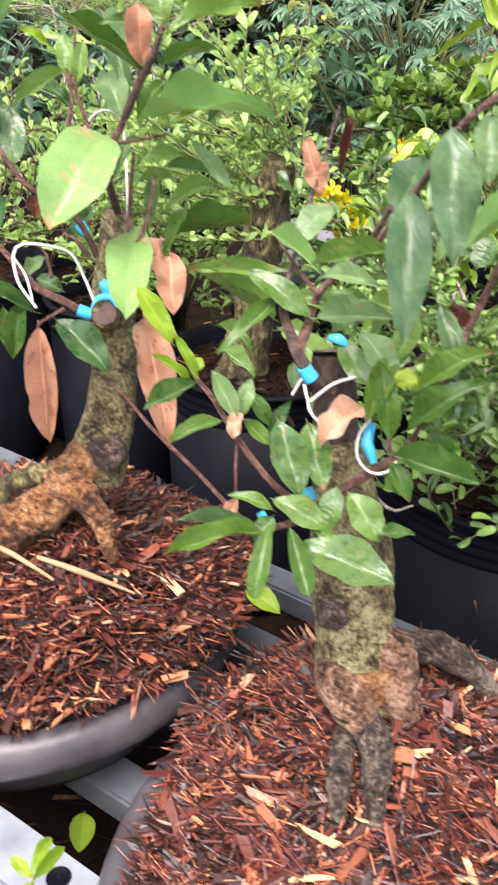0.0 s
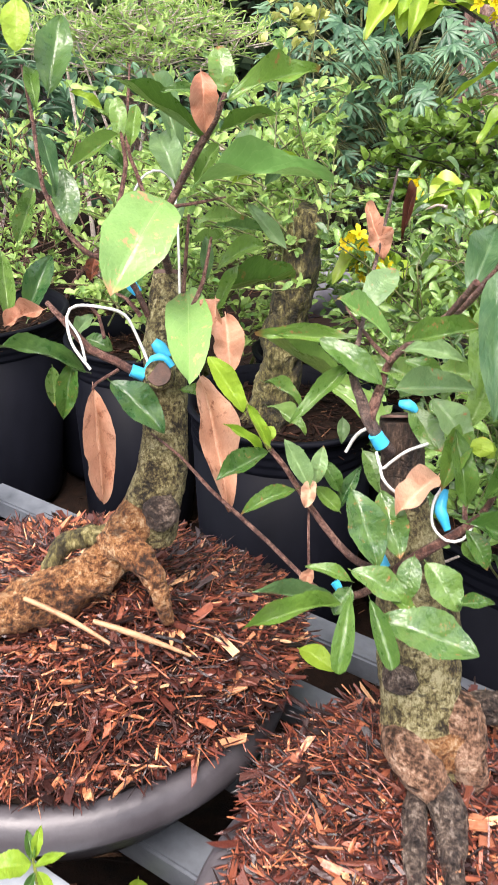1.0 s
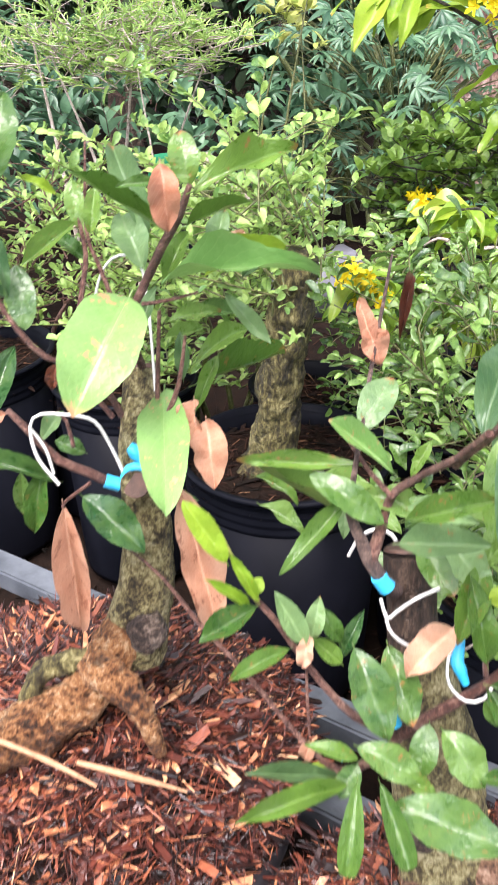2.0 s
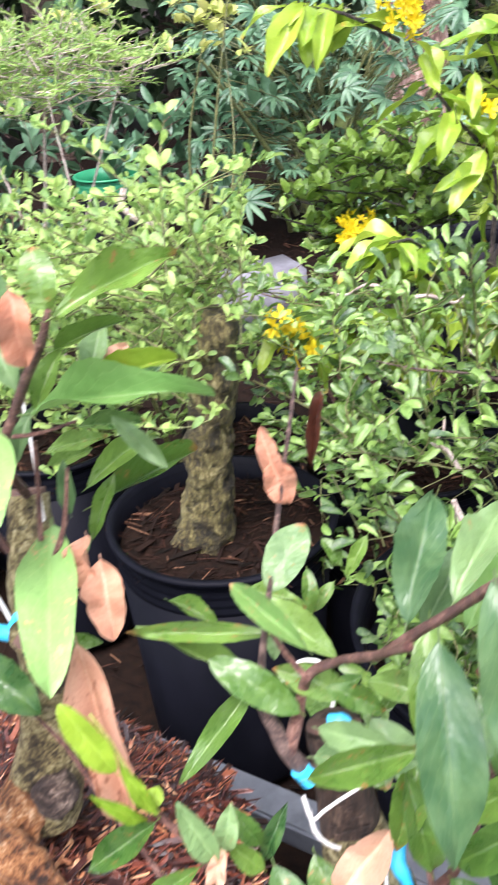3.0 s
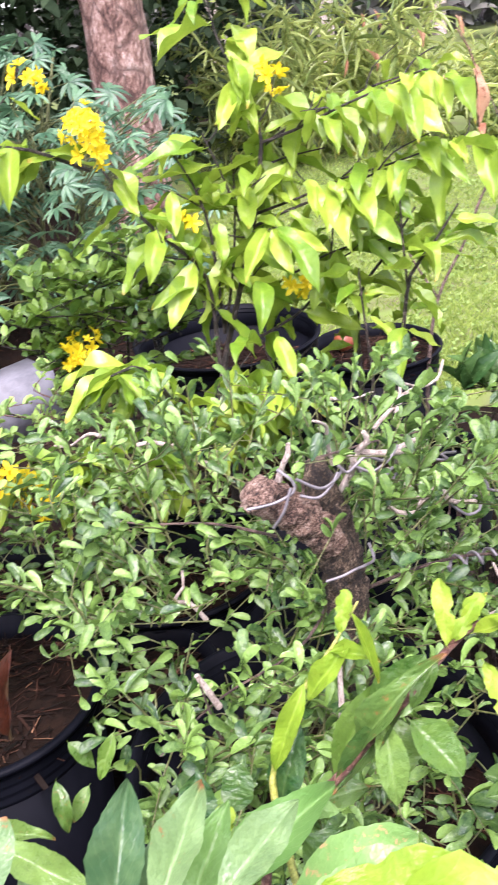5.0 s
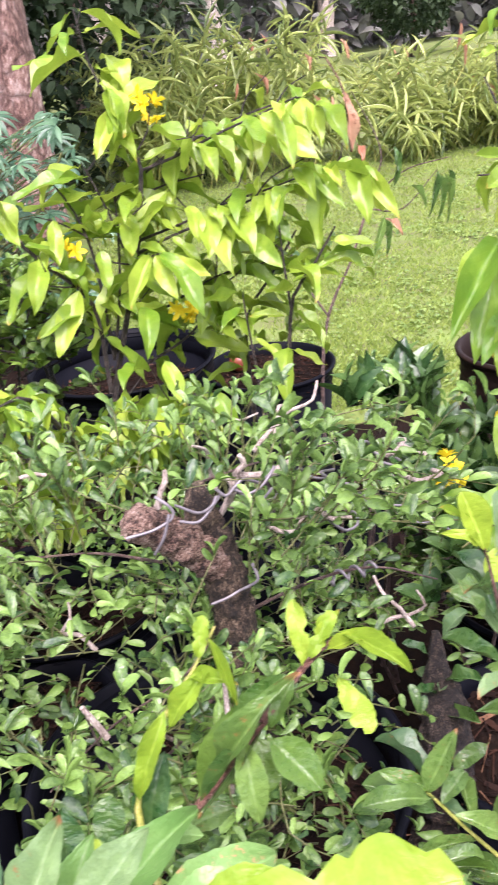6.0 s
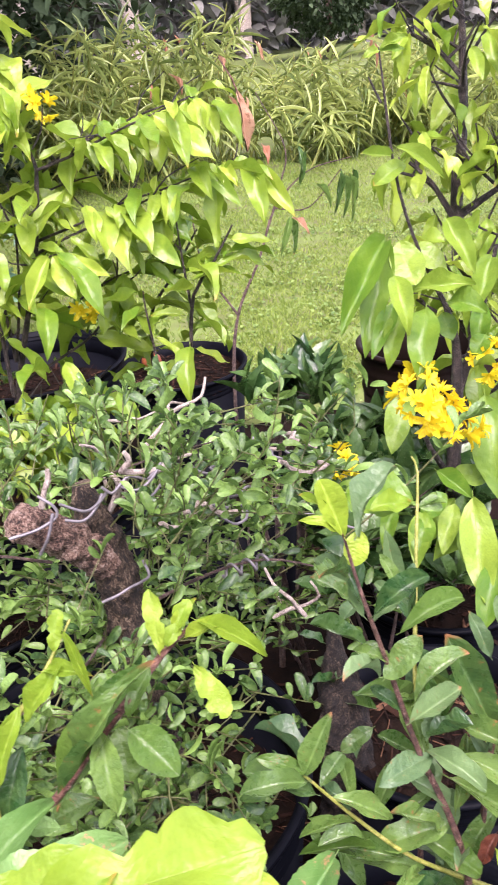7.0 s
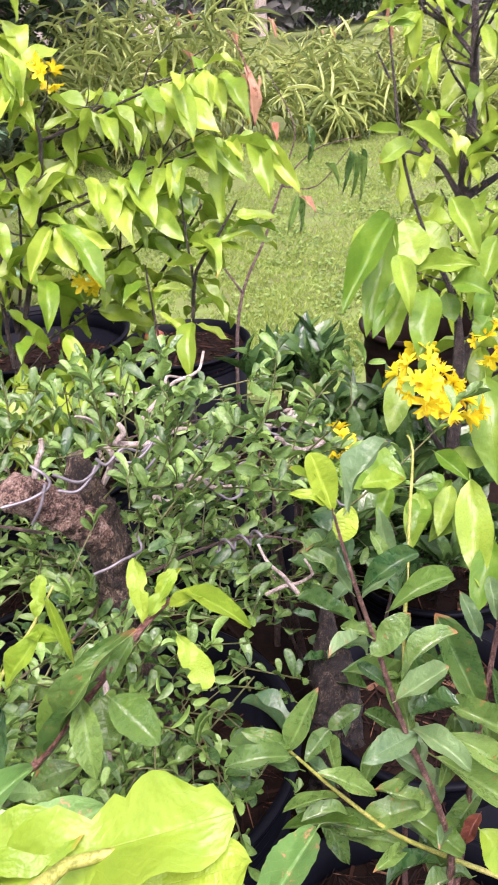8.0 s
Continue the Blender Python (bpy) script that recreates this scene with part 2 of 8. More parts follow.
GREENTWIG = bark_material("green_twig_bark", [(0.25, (0.12, 0.14, 0.02)), (0.5, (0.27, 0.29, 0.05)), (0.75, (0.40, 0.34, 0.12))], 3.0, 0.5, None, (1, 1, 1), 0.2)
OLIVETWIG = bark_material("olive_twig_bark", [(0.25, (0.03, 0.035, 0.01)), (0.5, (0.085, 0.10, 0.025)), (0.75, (0.20, 0.19, 0.08))], 3.0, 0.5, None, (1, 1, 1), 0.2)
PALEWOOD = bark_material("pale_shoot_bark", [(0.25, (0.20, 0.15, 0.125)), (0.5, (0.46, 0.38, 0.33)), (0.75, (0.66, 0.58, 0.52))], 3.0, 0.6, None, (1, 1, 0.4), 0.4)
# Cork tones lowered: the shade on the shrub's trunk is in the colour.
SHADED_CORK = bark_material("shaded_cork_bark", [(0.30, (0.008, 0.005, 0.004)), (0.45, (0.046, 0.029, 0.018)), (0.58, (0.13, 0.085, 0.052)), (0.76, (0.46, 0.34, 0.23))], 3.4, 0.85, None, (1, 1, 0.5), 1.0, (1, 1, 0.5))
BLACKCORK = bark_material("black_cork_bark", [(0.30, (0.004, 0.003, 0.003)), (0.46, (0.020, 0.013, 0.010)), (0.62, (0.062, 0.042, 0.028)), (0.82, (0.24, 0.17, 0.12))], 3.4, 0.85, None, (1, 1, 0.5), 1.0, (1, 1, 0.5))
CORKCUT = bark_material("sawn_cork", [(0.30, (0.020, 0.010, 0.008)), (0.44, (0.16, 0.085, 0.060)), (0.57, (0.42, 0.26, 0.19)), (0.75, (0.72, 0.55, 0.45))], 2.4, 0.85, None, (1, 1, 1), 1.0, (1, 1, 1))
ROOTGREY = bark_material("grey_root_bark", [(0.27, (0.030, 0.017, 0.012)), (0.42, (0.17, 0.085, 0.048)), (0.57, (0.42, 0.235, 0.145)), (0.76, (0.70, 0.50, 0.36))], 1.0, 0.5, (0.060, 0.040, 0.028), (1, 1, 1), 1.0, (1, 1, 2.2), 0.57)
PINE = bark_material("pine_bark", [(0.25, (0.05, 0.022, 0.017)), (0.45, (0.21, 0.115, 0.09)), (0.6, (0.35, 0.225, 0.185)), (0.78, (0.52, 0.40, 0.36))], 0.3, 0.85, None, (1, 1, 0.5), 0.9, (1, 1, 0.45), 0.54, 11)
DARKROOT = bark_material("dark_root_bark", [(0.26, (0.012, 0.008, 0.007)), (0.44, (0.060, 0.040, 0.032)), (0.58, (0.16, 0.115, 0.085)), (0.76, (0.40, 0.32, 0.26))], 1.1, 0.55, (0.30, 0.13, 0.07), (1, 1, 1), 0.9, (1, 1, 2.6), 0.60)
STICK = plain_material("split_stick", (0.24, 0.11, 0.05), (0.46, 0.27, 0.15), 60, 0.6, 0, 0.5)
CUT = plain_material("cut_wood", (0.045, 0.025, 0.018), (0.14, 0.075, 0.055), 60, 0.7, 0, 0.5)
TAPE = plain_material("blue_tape", (0.02, 0.34, 0.62), (0.06, 0.50, 0.78), 60, 0.35, 0, 0.2)
WIRE = plain_material("bare_wire", (0.55, 0.54, 0.50), (0.78, 0.77, 0.73), 90, 0.35, 0.35, 0.2)
GREYWIRE = plain_material("grey_wire", (0.10, 0.092, 0.10), (0.25, 0.23, 0.245), 90, 0.45, 0.3, 0.2)
BLACKPOT = plain_material("black_plastic", (0.0022, 0.0026, 0.0042), (0.0055, 0.006, 0.0095), 9, 0.5, 0, 0.15, (1, 1, 0.4), 0.06)
GREYPOT = plain_material("grey_plastic", (0.034, 0.030, 0.034), (0.075, 0.068, 0.074), 12, 0.42, 0, 0.3)
STEEL = plain_material("galvanised_steel", (0.20, 0.23, 0.26), (0.36, 0.39, 0.42), 14, 0.5, 0.3, 0.2)
DARKSTEEL = plain_material("weathered_slat", (0.050, 0.057, 0.068), (0.135, 0.15, 0.17), 14, 0.5, 0.1, 0.3)
# Darker than wet soil: shade between and inside the pots is put into it.
SOIL = plain_material("shade_dark_soil", (0.004, 0.003, 0.0025), (0.016, 0.009, 0.006), 45, 0.95, 0, 1.0, None, 0.08)
MULCH = island_material("wood_mulch", [(0.0, (0.006, 0.003, 0.003)), (0.42, (0.028, 0.009, 0.007)), (0.72, (0.105, 0.026, 0.017)), (0.93, (0.26, 0.078, 0.038)), (0.99, (0.44, 0.18, 0.08)), (1.0, (0.54, 0.31, 0.16))], 0.36)
CHIP = piece_material("wood_chip", [(0.0, (0.035, 0.011, 0.009)), (0.45, (0.12, 0.034, 0.021)), (0.70, (0.28, 0.092, 0.044)), (0.88, (0.47, 0.21, 0.095)), (1.0, (0.66, 0.43, 0.24))])
# Bits for pot soil and ground, their colour darkened for the shade there.
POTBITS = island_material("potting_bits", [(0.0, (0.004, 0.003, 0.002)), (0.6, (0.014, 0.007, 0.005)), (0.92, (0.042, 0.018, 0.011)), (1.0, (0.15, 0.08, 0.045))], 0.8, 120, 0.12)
LAWN = plain_material("lawn_turf", (0.085, 0.085, 0.03), (0.13, 0.20, 0.035), 6, 0.9, 0, 0.8)
STONE = plain_material("grey_stone", (0.09, 0.09, 0.105), (0.19, 0.19, 0.215), 14, 0.7, 0, 0.4)
GREENRIM = plain_material("green_plastic", (0.01, 0.14, 0.06), (0.02, 0.22, 0.10), 14, 0.4)
BROWNPOT = plain_material("brown_plastic", (0.010, 0.006, 0.005), (0.022, 0.012, 0.009), 14, 0.55, 0, 0.3, None, 0.15)
FRUIT = plain_material("fruit_skin", (0.13, 0.018, 0.012), (0.26, 0.085, 0.03), 30, 0.45)


# ---- mesh helpers ----
def mesh_of(name, verts, faces, mat, smooth=True, uvs=None):
    me = bpy.data.meshes.new(name)
    me.from_pydata([tuple(v) for v in verts], [], [tuple(f) for f in faces])
    if uvs is not None:
        layer = me.uv_layers.new(name="uv")
        idx = np.empty(len(me.loops), dtype=np.int32)
        me.loops.foreach_get("vertex_index", idx)
        layer.data.foreach_set("uv", np.asarray(uvs, dtype=np.float32)[idx].ravel())
    if smooth:
        me.polygons.foreach_set("use_smooth", [True] * len(me.polygons))
    if mat:
        me.materials.append(mat)
    me.update()
    return me


def thing(name, at, label, category, group="", kind=""):
    ob = new(name)
    ob.empty_display_size = 0.05
    ob.location = at
    return tagged(ob, label, category, group, kind)


def part(name, me, parent, label="", m=None):
    """Links a mesh, given in world places (or at the pose m), as a part of parent."""
    ob = new(name, me)
    ob.parent = parent
    up = parent.matrix_basis
    if parent.parent:
        up = parent.parent.matrix_basis @ up
    ob.matrix_basis = up.inverted() @ (m if m is not None else Matrix())
    return tagged(ob, label)


def solo(name, me, label, category, group="", kind="", m=None):
    ob = new(name, me)
    if m is not None:
        ob.matrix_basis = m
    return tagged(ob, label, category, group, kind)


def spline(pts, step):
    """Smooth curve through points of (x, y, z, radius), sampled about every step metres."""
    p = np.array(pts, dtype=float)
    if len(p) < 3:
        n = max(2, int(np.linalg.norm(p[1, :3] - p[0, :3]) / step))
        return np.array([p[0] + (p[1] - p[0]) * i / n for i in range(n + 1)])
    q = np.vstack([2 * p[0] - p[1], p, 2 * p[-1] - p[-2]])
    out = []
    for i in range(1, len(q) - 2):
        a, b, c, d = q[i - 1], q[i], q[i + 1], q[i + 2]
        n = max(2, int(np.linalg.norm(c[:3] - b[:3]) / step))
        for k in range(n):
            s = k / n
            out.append(0.5 * (2 * b + (c - a) * s + (2 * a - 5 * b + 4 * c - d) * s * s + (3 * b - a - 3 * c + d) * s ** 3))
    out.append(p[-1])
    r = np.array(out)
    r[:, 3] = np.maximum(r[:, 3], min(x[3] for x in pts) * 0.8)
    return r


def tube(pts, seg=8, step=0.02, lump=0.0, grain=12.0, seed=0, flat=True):
    """Verts and faces of a tapered, lumpy tube with closed ends."""
    c = spline(pts, step)
    n = len(c)
    tang = np.gradient(c[:, :3], axis=0)
    tang /= np.linalg.norm(tang, axis=1)[:, None] + 1e-9
    ref = np.array([1.0, 0, 0]) if abs(tang[0][0]) < 0.8 else np.array([0, 1.0, 0])
    verts, faces = [], []
    for i in range(n):
        t = tang[i]
        ref = ref - t * (ref @ t)
        ref /= np.linalg.norm(ref)
        side = np.cross(t, ref)
        for k in range(seg):
            a = 2 * math.pi * k / seg
            d = ref * math.cos(a) + side * math.sin(a)
            pt = c[i, :3] + d * c[i, 3]
            if lump:
                q = Vector(pt) * grain + Vector((seed * 3.1, 0, 0))
                pt = c[i, :3] + d * c[i, 3] * (1 + lump * (noise.noise(q) + 0.5 * noise.noise(q * 2.7) + 0.28 * noise.noise(q * 6.3)))
            verts.append(pt)
    for i in range(n - 1):
        for k in range(seg):
            a, b = i * seg + k, i * seg + (k + 1) % seg
            faces.append((a, b, b + seg, a + seg))
    for ring, centre, turn in ((0, c[0, :3], -1), ((n - 1) * seg, c[-1, :3], 1)):
        o = len(verts)
        verts += [verts[ring + k] for k in range(seg)] + [centre]
        faces += [(o + seg, o + k, o + (k + 1) % seg)[::turn] for k in range(seg)]
    return verts, faces


RUNS = {}


def limb(name, parent, mat, pts, seg=8, step=0.02, lump=0.0, grain=12.0, label="", seed=0):
    RUNS.setdefault(parent.name, []).append(spline(pts, 0.02))
    v, f = tube(pts, seg, step, lump, grain, seed)
    ob = part(name, mesh_of(name, v, f, mat), parent, label)
    if name in ("branch", "twig", "stem") and not parent.parent:
        BOUGHS.setdefault(parent.name, []).append((ob, spline(pts, 0.03)[:, :3]))
    return ob


BOUGHS = {}


def bough_at(tree, place, reach=0.12):
    """The branch of tree that a leaf at place grows from, or the tree itself."""
    best, near = tree, reach
    for ob, run in BOUGHS.get(tree.name, ()):
        d = float(np.min(np.linalg.norm(run - np.array(place), axis=1)))
        if d < near:
            best, near = ob, d
    return best


def joined(list_of_vf):
    verts, faces = [], []
    for v, f in list_of_vf:
        o = len(verts)
        verts += [tuple(x) for x in v]
        faces += [tuple(i + o for i in g) for g in f]
    return verts, faces


def lathe(profile, seg=72, wob=0.0, seed=0):
    """Verts and faces of a turned body from a profile of (radius, height)."""
    verts, faces = [], []
    n = len(profile)
    for k in range(seg):
        a = 2 * math.pi * k / seg
        w = 1 + wob * noise.noise(Vector((math.cos(a) * 1.3 + seed, math.sin(a) * 1.3, 0)))
        verts += [(r * w * math.cos(a), r * w * math.sin(a), z) for r, z in profile]
    for k in range(seg):
        for i in range(n - 1):
            a, b = k * n + i, ((k + 1) % seg) * n + i
            faces.append((a, b, b + 1, a + 1))
    return verts, faces


def box(sx, sy, sz, bevel=0.002):
    bm = bmesh.new()
    bmesh.ops.create_cube(bm, size=1, matrix=Matrix.Diagonal((sx, sy, sz, 1)))
    if bevel:
        bmesh.ops.bevel(bm, geom=bm.edges[:], offset=bevel, segments=2, affect="EDGES")
    v, f = [x.co[:] for x in bm.verts], [[x.index for x in g.verts] for g in bm.faces]
    bm.verts.index_update()
    f = [[x.index for x in g.verts] for g in bm.faces]
    bm.free()
    return v, f


def blade(a, b, fold, bend, wave, seed, rows=8, cols=4, stem=0.07, droop=0.0, serr=0.0, bite=0.0, twist=0.0):
    """A leaf from (0,0,0) to (0,1,0), one wide: verts, faces, uvs."""
    rng = random.Random(seed)
    peak = max((i / 50) ** a * (1 - i / 50) ** b for i in range(1, 50))
    ph = rng.uniform(0, 6)
    verts, faces, uvs = [], [], []
    for i in range(rows + 1):
        v = 0.5 - 0.5 * math.cos(math.pi * i / rows) if b < 0.5 and rows < 10 else i / rows
        w = max(0.03, (max(v, 0.004) ** a * max(1 - v, 0.002) ** b) / peak) * 0.5
        w *= 1 + serr * (1 if i % 2 else -1) + (0.07 * noise.noise(Vector((v * 7, ph, seed))) if rows > 6 else 0)
        for k in range(cols + 1):
            u = 2 * k / cols - 1
            u = math.copysign(abs(u) ** 1.7, u) if cols > 2 else u
            x = u * w * (1 - bite * max(0, 2.4 * noise.noise(Vector((v * 7 + ph, 3.0 if u > 0 else 9.0, seed)))))
            z = fold * abs(u) * w * 2 + bend * 4 * v * (1 - v) + wave * abs(u) * math.sin(v * 11 + ph + (2 if u > 0 else 0)) - droop * (v ** 2.2 - v)
            tw = twist * (v - 0.35)
            x, z = x * math.cos(tw) - z * math.sin(tw) * 0.5, z * math.cos(tw) + x * math.sin(tw) * 0.45
            verts.append((x + 0.10 * math.sin(v * 3 + ph) * v * (1 - v), v, z))
            uvs.append((0.5 + u * 0.5, v))
    c = cols + 1
    for i in range(rows):
        for k in range(cols):
            faces.append((i * c + k, i * c + k + 1, (i + 1) * c + k + 1, (i + 1) * c + k))
    if stem:
        o = len(verts)
        for y, r in ((-stem, 0.025), (0.03, 0.02)):
            for k in range(3):
                verts.append((r * math.cos(2.1 * k), y, r * 0.4 * math.sin(2.1 * k) - 0.004))
                uvs.append((0.5, 0.3))
        for k in range(3):
            faces.append((o + k, o + (k + 1) % 3, o + 3 + (k + 1) % 3, o + 3 + k))
    return verts, faces, uvs


FORMS = {
    "broad": (0.74, 0.78, 0.20, 0.08, 0.034, 0.03),
    "oval": (0.64, 0.64, 0.14, 0.07, 0.026, 0.02),
    "lance": (0.78, 0.92, 0.22, 0.10, 0.034, 0.03),
    "arch": (0.80, 0.88, 0.24, 0.15, 0.028, 0.02),
    "hang": (0.66, 0.92, 0.16, 0.11, 0.034, 0.03),
    "blunt": (0.78, 0.50, 0.26, 0.13, 0.040, 0.03),
    "spoon": (0.70, 0.32, 0.18, 0.08, 0.012, 0.0),
    "crisp": (0.62, 0.78, 0.46, 0.14, 0.085, 0.10),
    "torn": (0.70, 0.42, 0.06, 0.06, 0.05, 0.40),
}
SIZES = {"spoon": (8, 4), "hang": (12, 4)}
SERR = {"broad": 0.014, "lance": 0.022, "arch": 0.022, "oval": 0.008, "torn": 0.02}
MATS = {"g": GREEN, "d": DEEP, "y": GREY, "p": PALE, "n": YOUNG, "b": DEAD, "k": DARKDEAD, "l": LIME, "f": FULL, "s": SMALL}
LEAVES = {}


def leaf_mesh(form, mat, variant):
    key = (form, mat, variant)
    if key not in LEAVES:
        a, b, fold, bend, wave, bite = FORMS[form]
        s = variant * 7 + len(form)
        rng = random.Random(s)
        v, f, uv = blade(a, b, fold * rng.uniform(0.3, 1.4), bend * rng.uniform(-0.5, 1.9), wave * rng.uniform(0.7, 2.4), s, *SIZES.get(form, (20, 6)), 0.07, 0, SERR.get(form, 0.0), bite, rng.uniform(-0.9, 0.9) if form in ("lance", "arch", "crisp") else rng.uniform(-0.45, 0.45))
        LEAVES[key] = mesh_of("leaf", v, f, MATS[mat], True, uv)
    return LEAVES[key]


leaf_count = [0]


def leaf(tree, form, mat, base, tip, width, roll=0.0, facing=(-0.12, -0.62, 0.78), label=""):
    """One leaf of tree, from base to tip, its upper face turned towards facing."""
    leaf_count[0] += 1
    base, tip = Vector(base), Vector(tip)
    y = tip - base
    ln = y.length
    y.normalize()
    z = Vector(facing)
    z = (z - y * z.dot(y)).normalized()
    x = y.cross(z)
    m = Matrix.Translation(base) @ Matrix((x, y, z)).transposed().to_4x4() @ pose(0, 0, 0, 0, roll, 0) @ Matrix.Diagonal((width, ln, ln, 1))
    return part("leaf", leaf_mesh(form, mat, leaf_count[0] * 7 % 9), bough_at(tree, base), label, m)


def scatter(template, places):
    """Copies of a template (verts, faces, uvs) at (origin, x, y, z) frames, as one array mesh."""
    tv, tf, tu = np.array(template[0]), template[1], np.array(template[2])
    o = np.array([p[0] for p in places])
    ax = np.array([p[1:4] for p in places])
    v = o[:, None, :] + np.einsum("vk,nkj->nvj", tv, ax)
    n, k = len(places), len(tv)
    faces = [tuple(i + j * k for i in f) for j in range(n) for f in tf]
    return v.reshape(-1, 3), faces, np.tile(tu, (n, 1))


def frame_of(d, up, width, ln, roll=0.0):
    """The three scaled axes of a leaf that points along d."""
    d = np.array(d, dtype=float)
    d /= np.linalg.norm(d) + 1e-9
    up = np.array(up, dtype=float)
    z = up - d * (up @ d)
    z /= np.linalg.norm(z) + 1e-9
    x = np.cross(d, z)
    x, z = x * math.cos(roll) + z * math.sin(roll), z * math.cos(roll) - x * math.sin(roll)
    return x * width, d * ln, z * ln


TINY = blade(0.70, 0.34, 0.14, 0.07, 0.0, 3, 5, 2, 0.06, 0, 0, 0, 0.8)
SPAT = blade(0.70, 0.32, 0.14, 0.08, 0.0, 8, 7, 2, 0.05, 0, 0, 0, 0.3)
SLIM = blade(0.7, 0.8, 0.08, 0.06, 0.0, 4, 4, 2, 0.04)
BROADS = blade(0.6, 0.8, 0.10, 0.08, 0.01, 5, 5, 2, 0.05)
STRAP = blade(0.4, 0.8, 0.08, 0.07, 0.0, 6, 6, 2, 0.0)


# ---- ground ----
def ground_height(x, y):
    return 0.02 * noise.noise(Vector((x * 1.7, y * 1.7, 0)))


def lawn_edge(x):
    """How far ahead the turf begins, for a place across."""
    return 2.95 - 0.25 * max(0.0, x - 1.6) + 0.12 * math.sin(x * 2.3) if x > 1.3 else 99.0


def ground_mesh():
    xs = np.concatenate([np.linspace(-300, -8, 12), np.linspace(-6, 14, 61), np.linspace(17, 300, 12)])
    ys = np.concatenate([np.linspace(-300, -4, 12), np.linspace(-3, 16, 58), np.linspace(19, 400, 14)])
    v = [(x, y, ground_height(x, y) - 0.02) for y in ys for x in xs]
    n = len(xs)
    f = [(j * n + i, j * n + i + 1, (j + 1) * n + i + 1, (j + 1) * n + i) for j in range(len(ys) - 1) for i in range(n - 1)]
    return v, f


v, f = ground_mesh()
solo("ground", mesh_of("ground", v, f, SOIL), "damp soil, coloured dark for the shade under pots and shrubs", "ground", kind="structure")


def lawn_mesh():
    v, f = [], []
    nx, ny = 60, 50
    for j in range(ny + 1):
        for i in range(nx + 1):
            s = i / nx
            x = 1.35 + 26 * s ** 1.6
            y0 = lawn_edge(x) if x < 5 else lawn_edge(5)
            y = y0 + (24 - y0) * (j / ny) ** 1.7
            if i == 0:
                x += 0.22 * noise.noise(Vector((0.3, y * 1.3, 2.0)))
            v.append((x, y, ground_height(x, y) + 0.012 - (0.03 if i in (0, nx) or j in (0, ny) else 0)))
    for j in range(ny):
        for i in range(nx):
            a = j * (nx + 1) + i
            f.append((a, a + 1, a + nx + 2, a + nx + 1))
    return v, f


v, f = lawn_mesh()
solo("lawn", mesh_of("lawn", v, f, LAWN), "mown green lawn with clover and bare patches", "lawn", kind="structure")


def grass():
    rng = random.Random(5)
    places = []
    while len(places) < 80000:
        d = 2.4 + 6.5 * rng.random() ** 1.5
        a = radians(rng.uniform(16, 62))
        x, y = 0.2 + d * math.sin(a), 0.33 + d * math.cos(a)
        if x < 1.37 or y < lawn_edge(x) + 0.1 * rng.random():
            continue
        if noise.noise(Vector((x * 2.2, y * 2.2, 4))) + rng.gauss(0, 0.12) < -0.3 and rng.random() < 0.75:
            continue
        ln = rng.uniform(0.012, 0.042)
        t = rng.uniform(0, 6.28)
        lean = rng.uniform(0.2, 1.3)
        dvec = (math.cos(t) * lean, math.sin(t) * lean, 1)
        places.append(((x, y, ground_height(x, y) + 0.01), *frame_of(dvec, (math.cos(t + 1.5), math.sin(t + 1.5), 0.1), rng.uniform(0.004, 0.009), ln)))
    tpl = ([(-0.5, 0, 0), (0.5, 0, 0), (0.35, 0.6, 0.05), (-0.35, 0.6, 0.05), (0, 1, 0.2)], [(0, 1, 2, 3), (3, 2, 4)], [(0, 0), (1, 0), (0.8, 0.6), (0.2, 0.6), (0.5, 1)])
    v, f, uv = scatter(tpl, places)
    solo("grass", mesh_of("grass", v, f, BLADE, True, uv), "short green grass blades of the lawn", "grass", kind="stuff")


grass()


def clover():
    """Low broad-leaved weeds in tufts over the turf."""
    rng = random.Random(6)
    places = []
    for i in range(330):
        d = 2.4 + 5.5 * rng.random() ** 1.4
        a = radians(rng.uniform(18, 60))
        cx, cy = 0.2 + d * math.sin(a), 0.33 + d * math.cos(a)
        for k in range(rng.randrange(14, 44)):
            x, y = cx + rng.gauss(0, 0.07), cy + rng.gauss(0, 0.07)
            if x < 1.4 or y < lawn_edge(x) - 0.06:
                continue
            ln = rng.uniform(0.012, 0.030)
            t = rng.uniform(0, 6.283)
            places.append(((x, y, ground_height(x, y) + rng.uniform(0.014, 0.036)), *frame_of((math.cos(t), math.sin(t), rng.uniform(-0.1, 0.5)), (rng.gauss(0, 0.3), rng.gauss(-0.1, 0.3), 1), ln * 0.62, ln)))
    v, f, uv = scatter(TINY, places)
    solo("clover", mesh_of("clover", v, f, WEED, True, uv), "low clover and broad-leaved weeds in the lawn", "clover", kind="stuff")


clover()


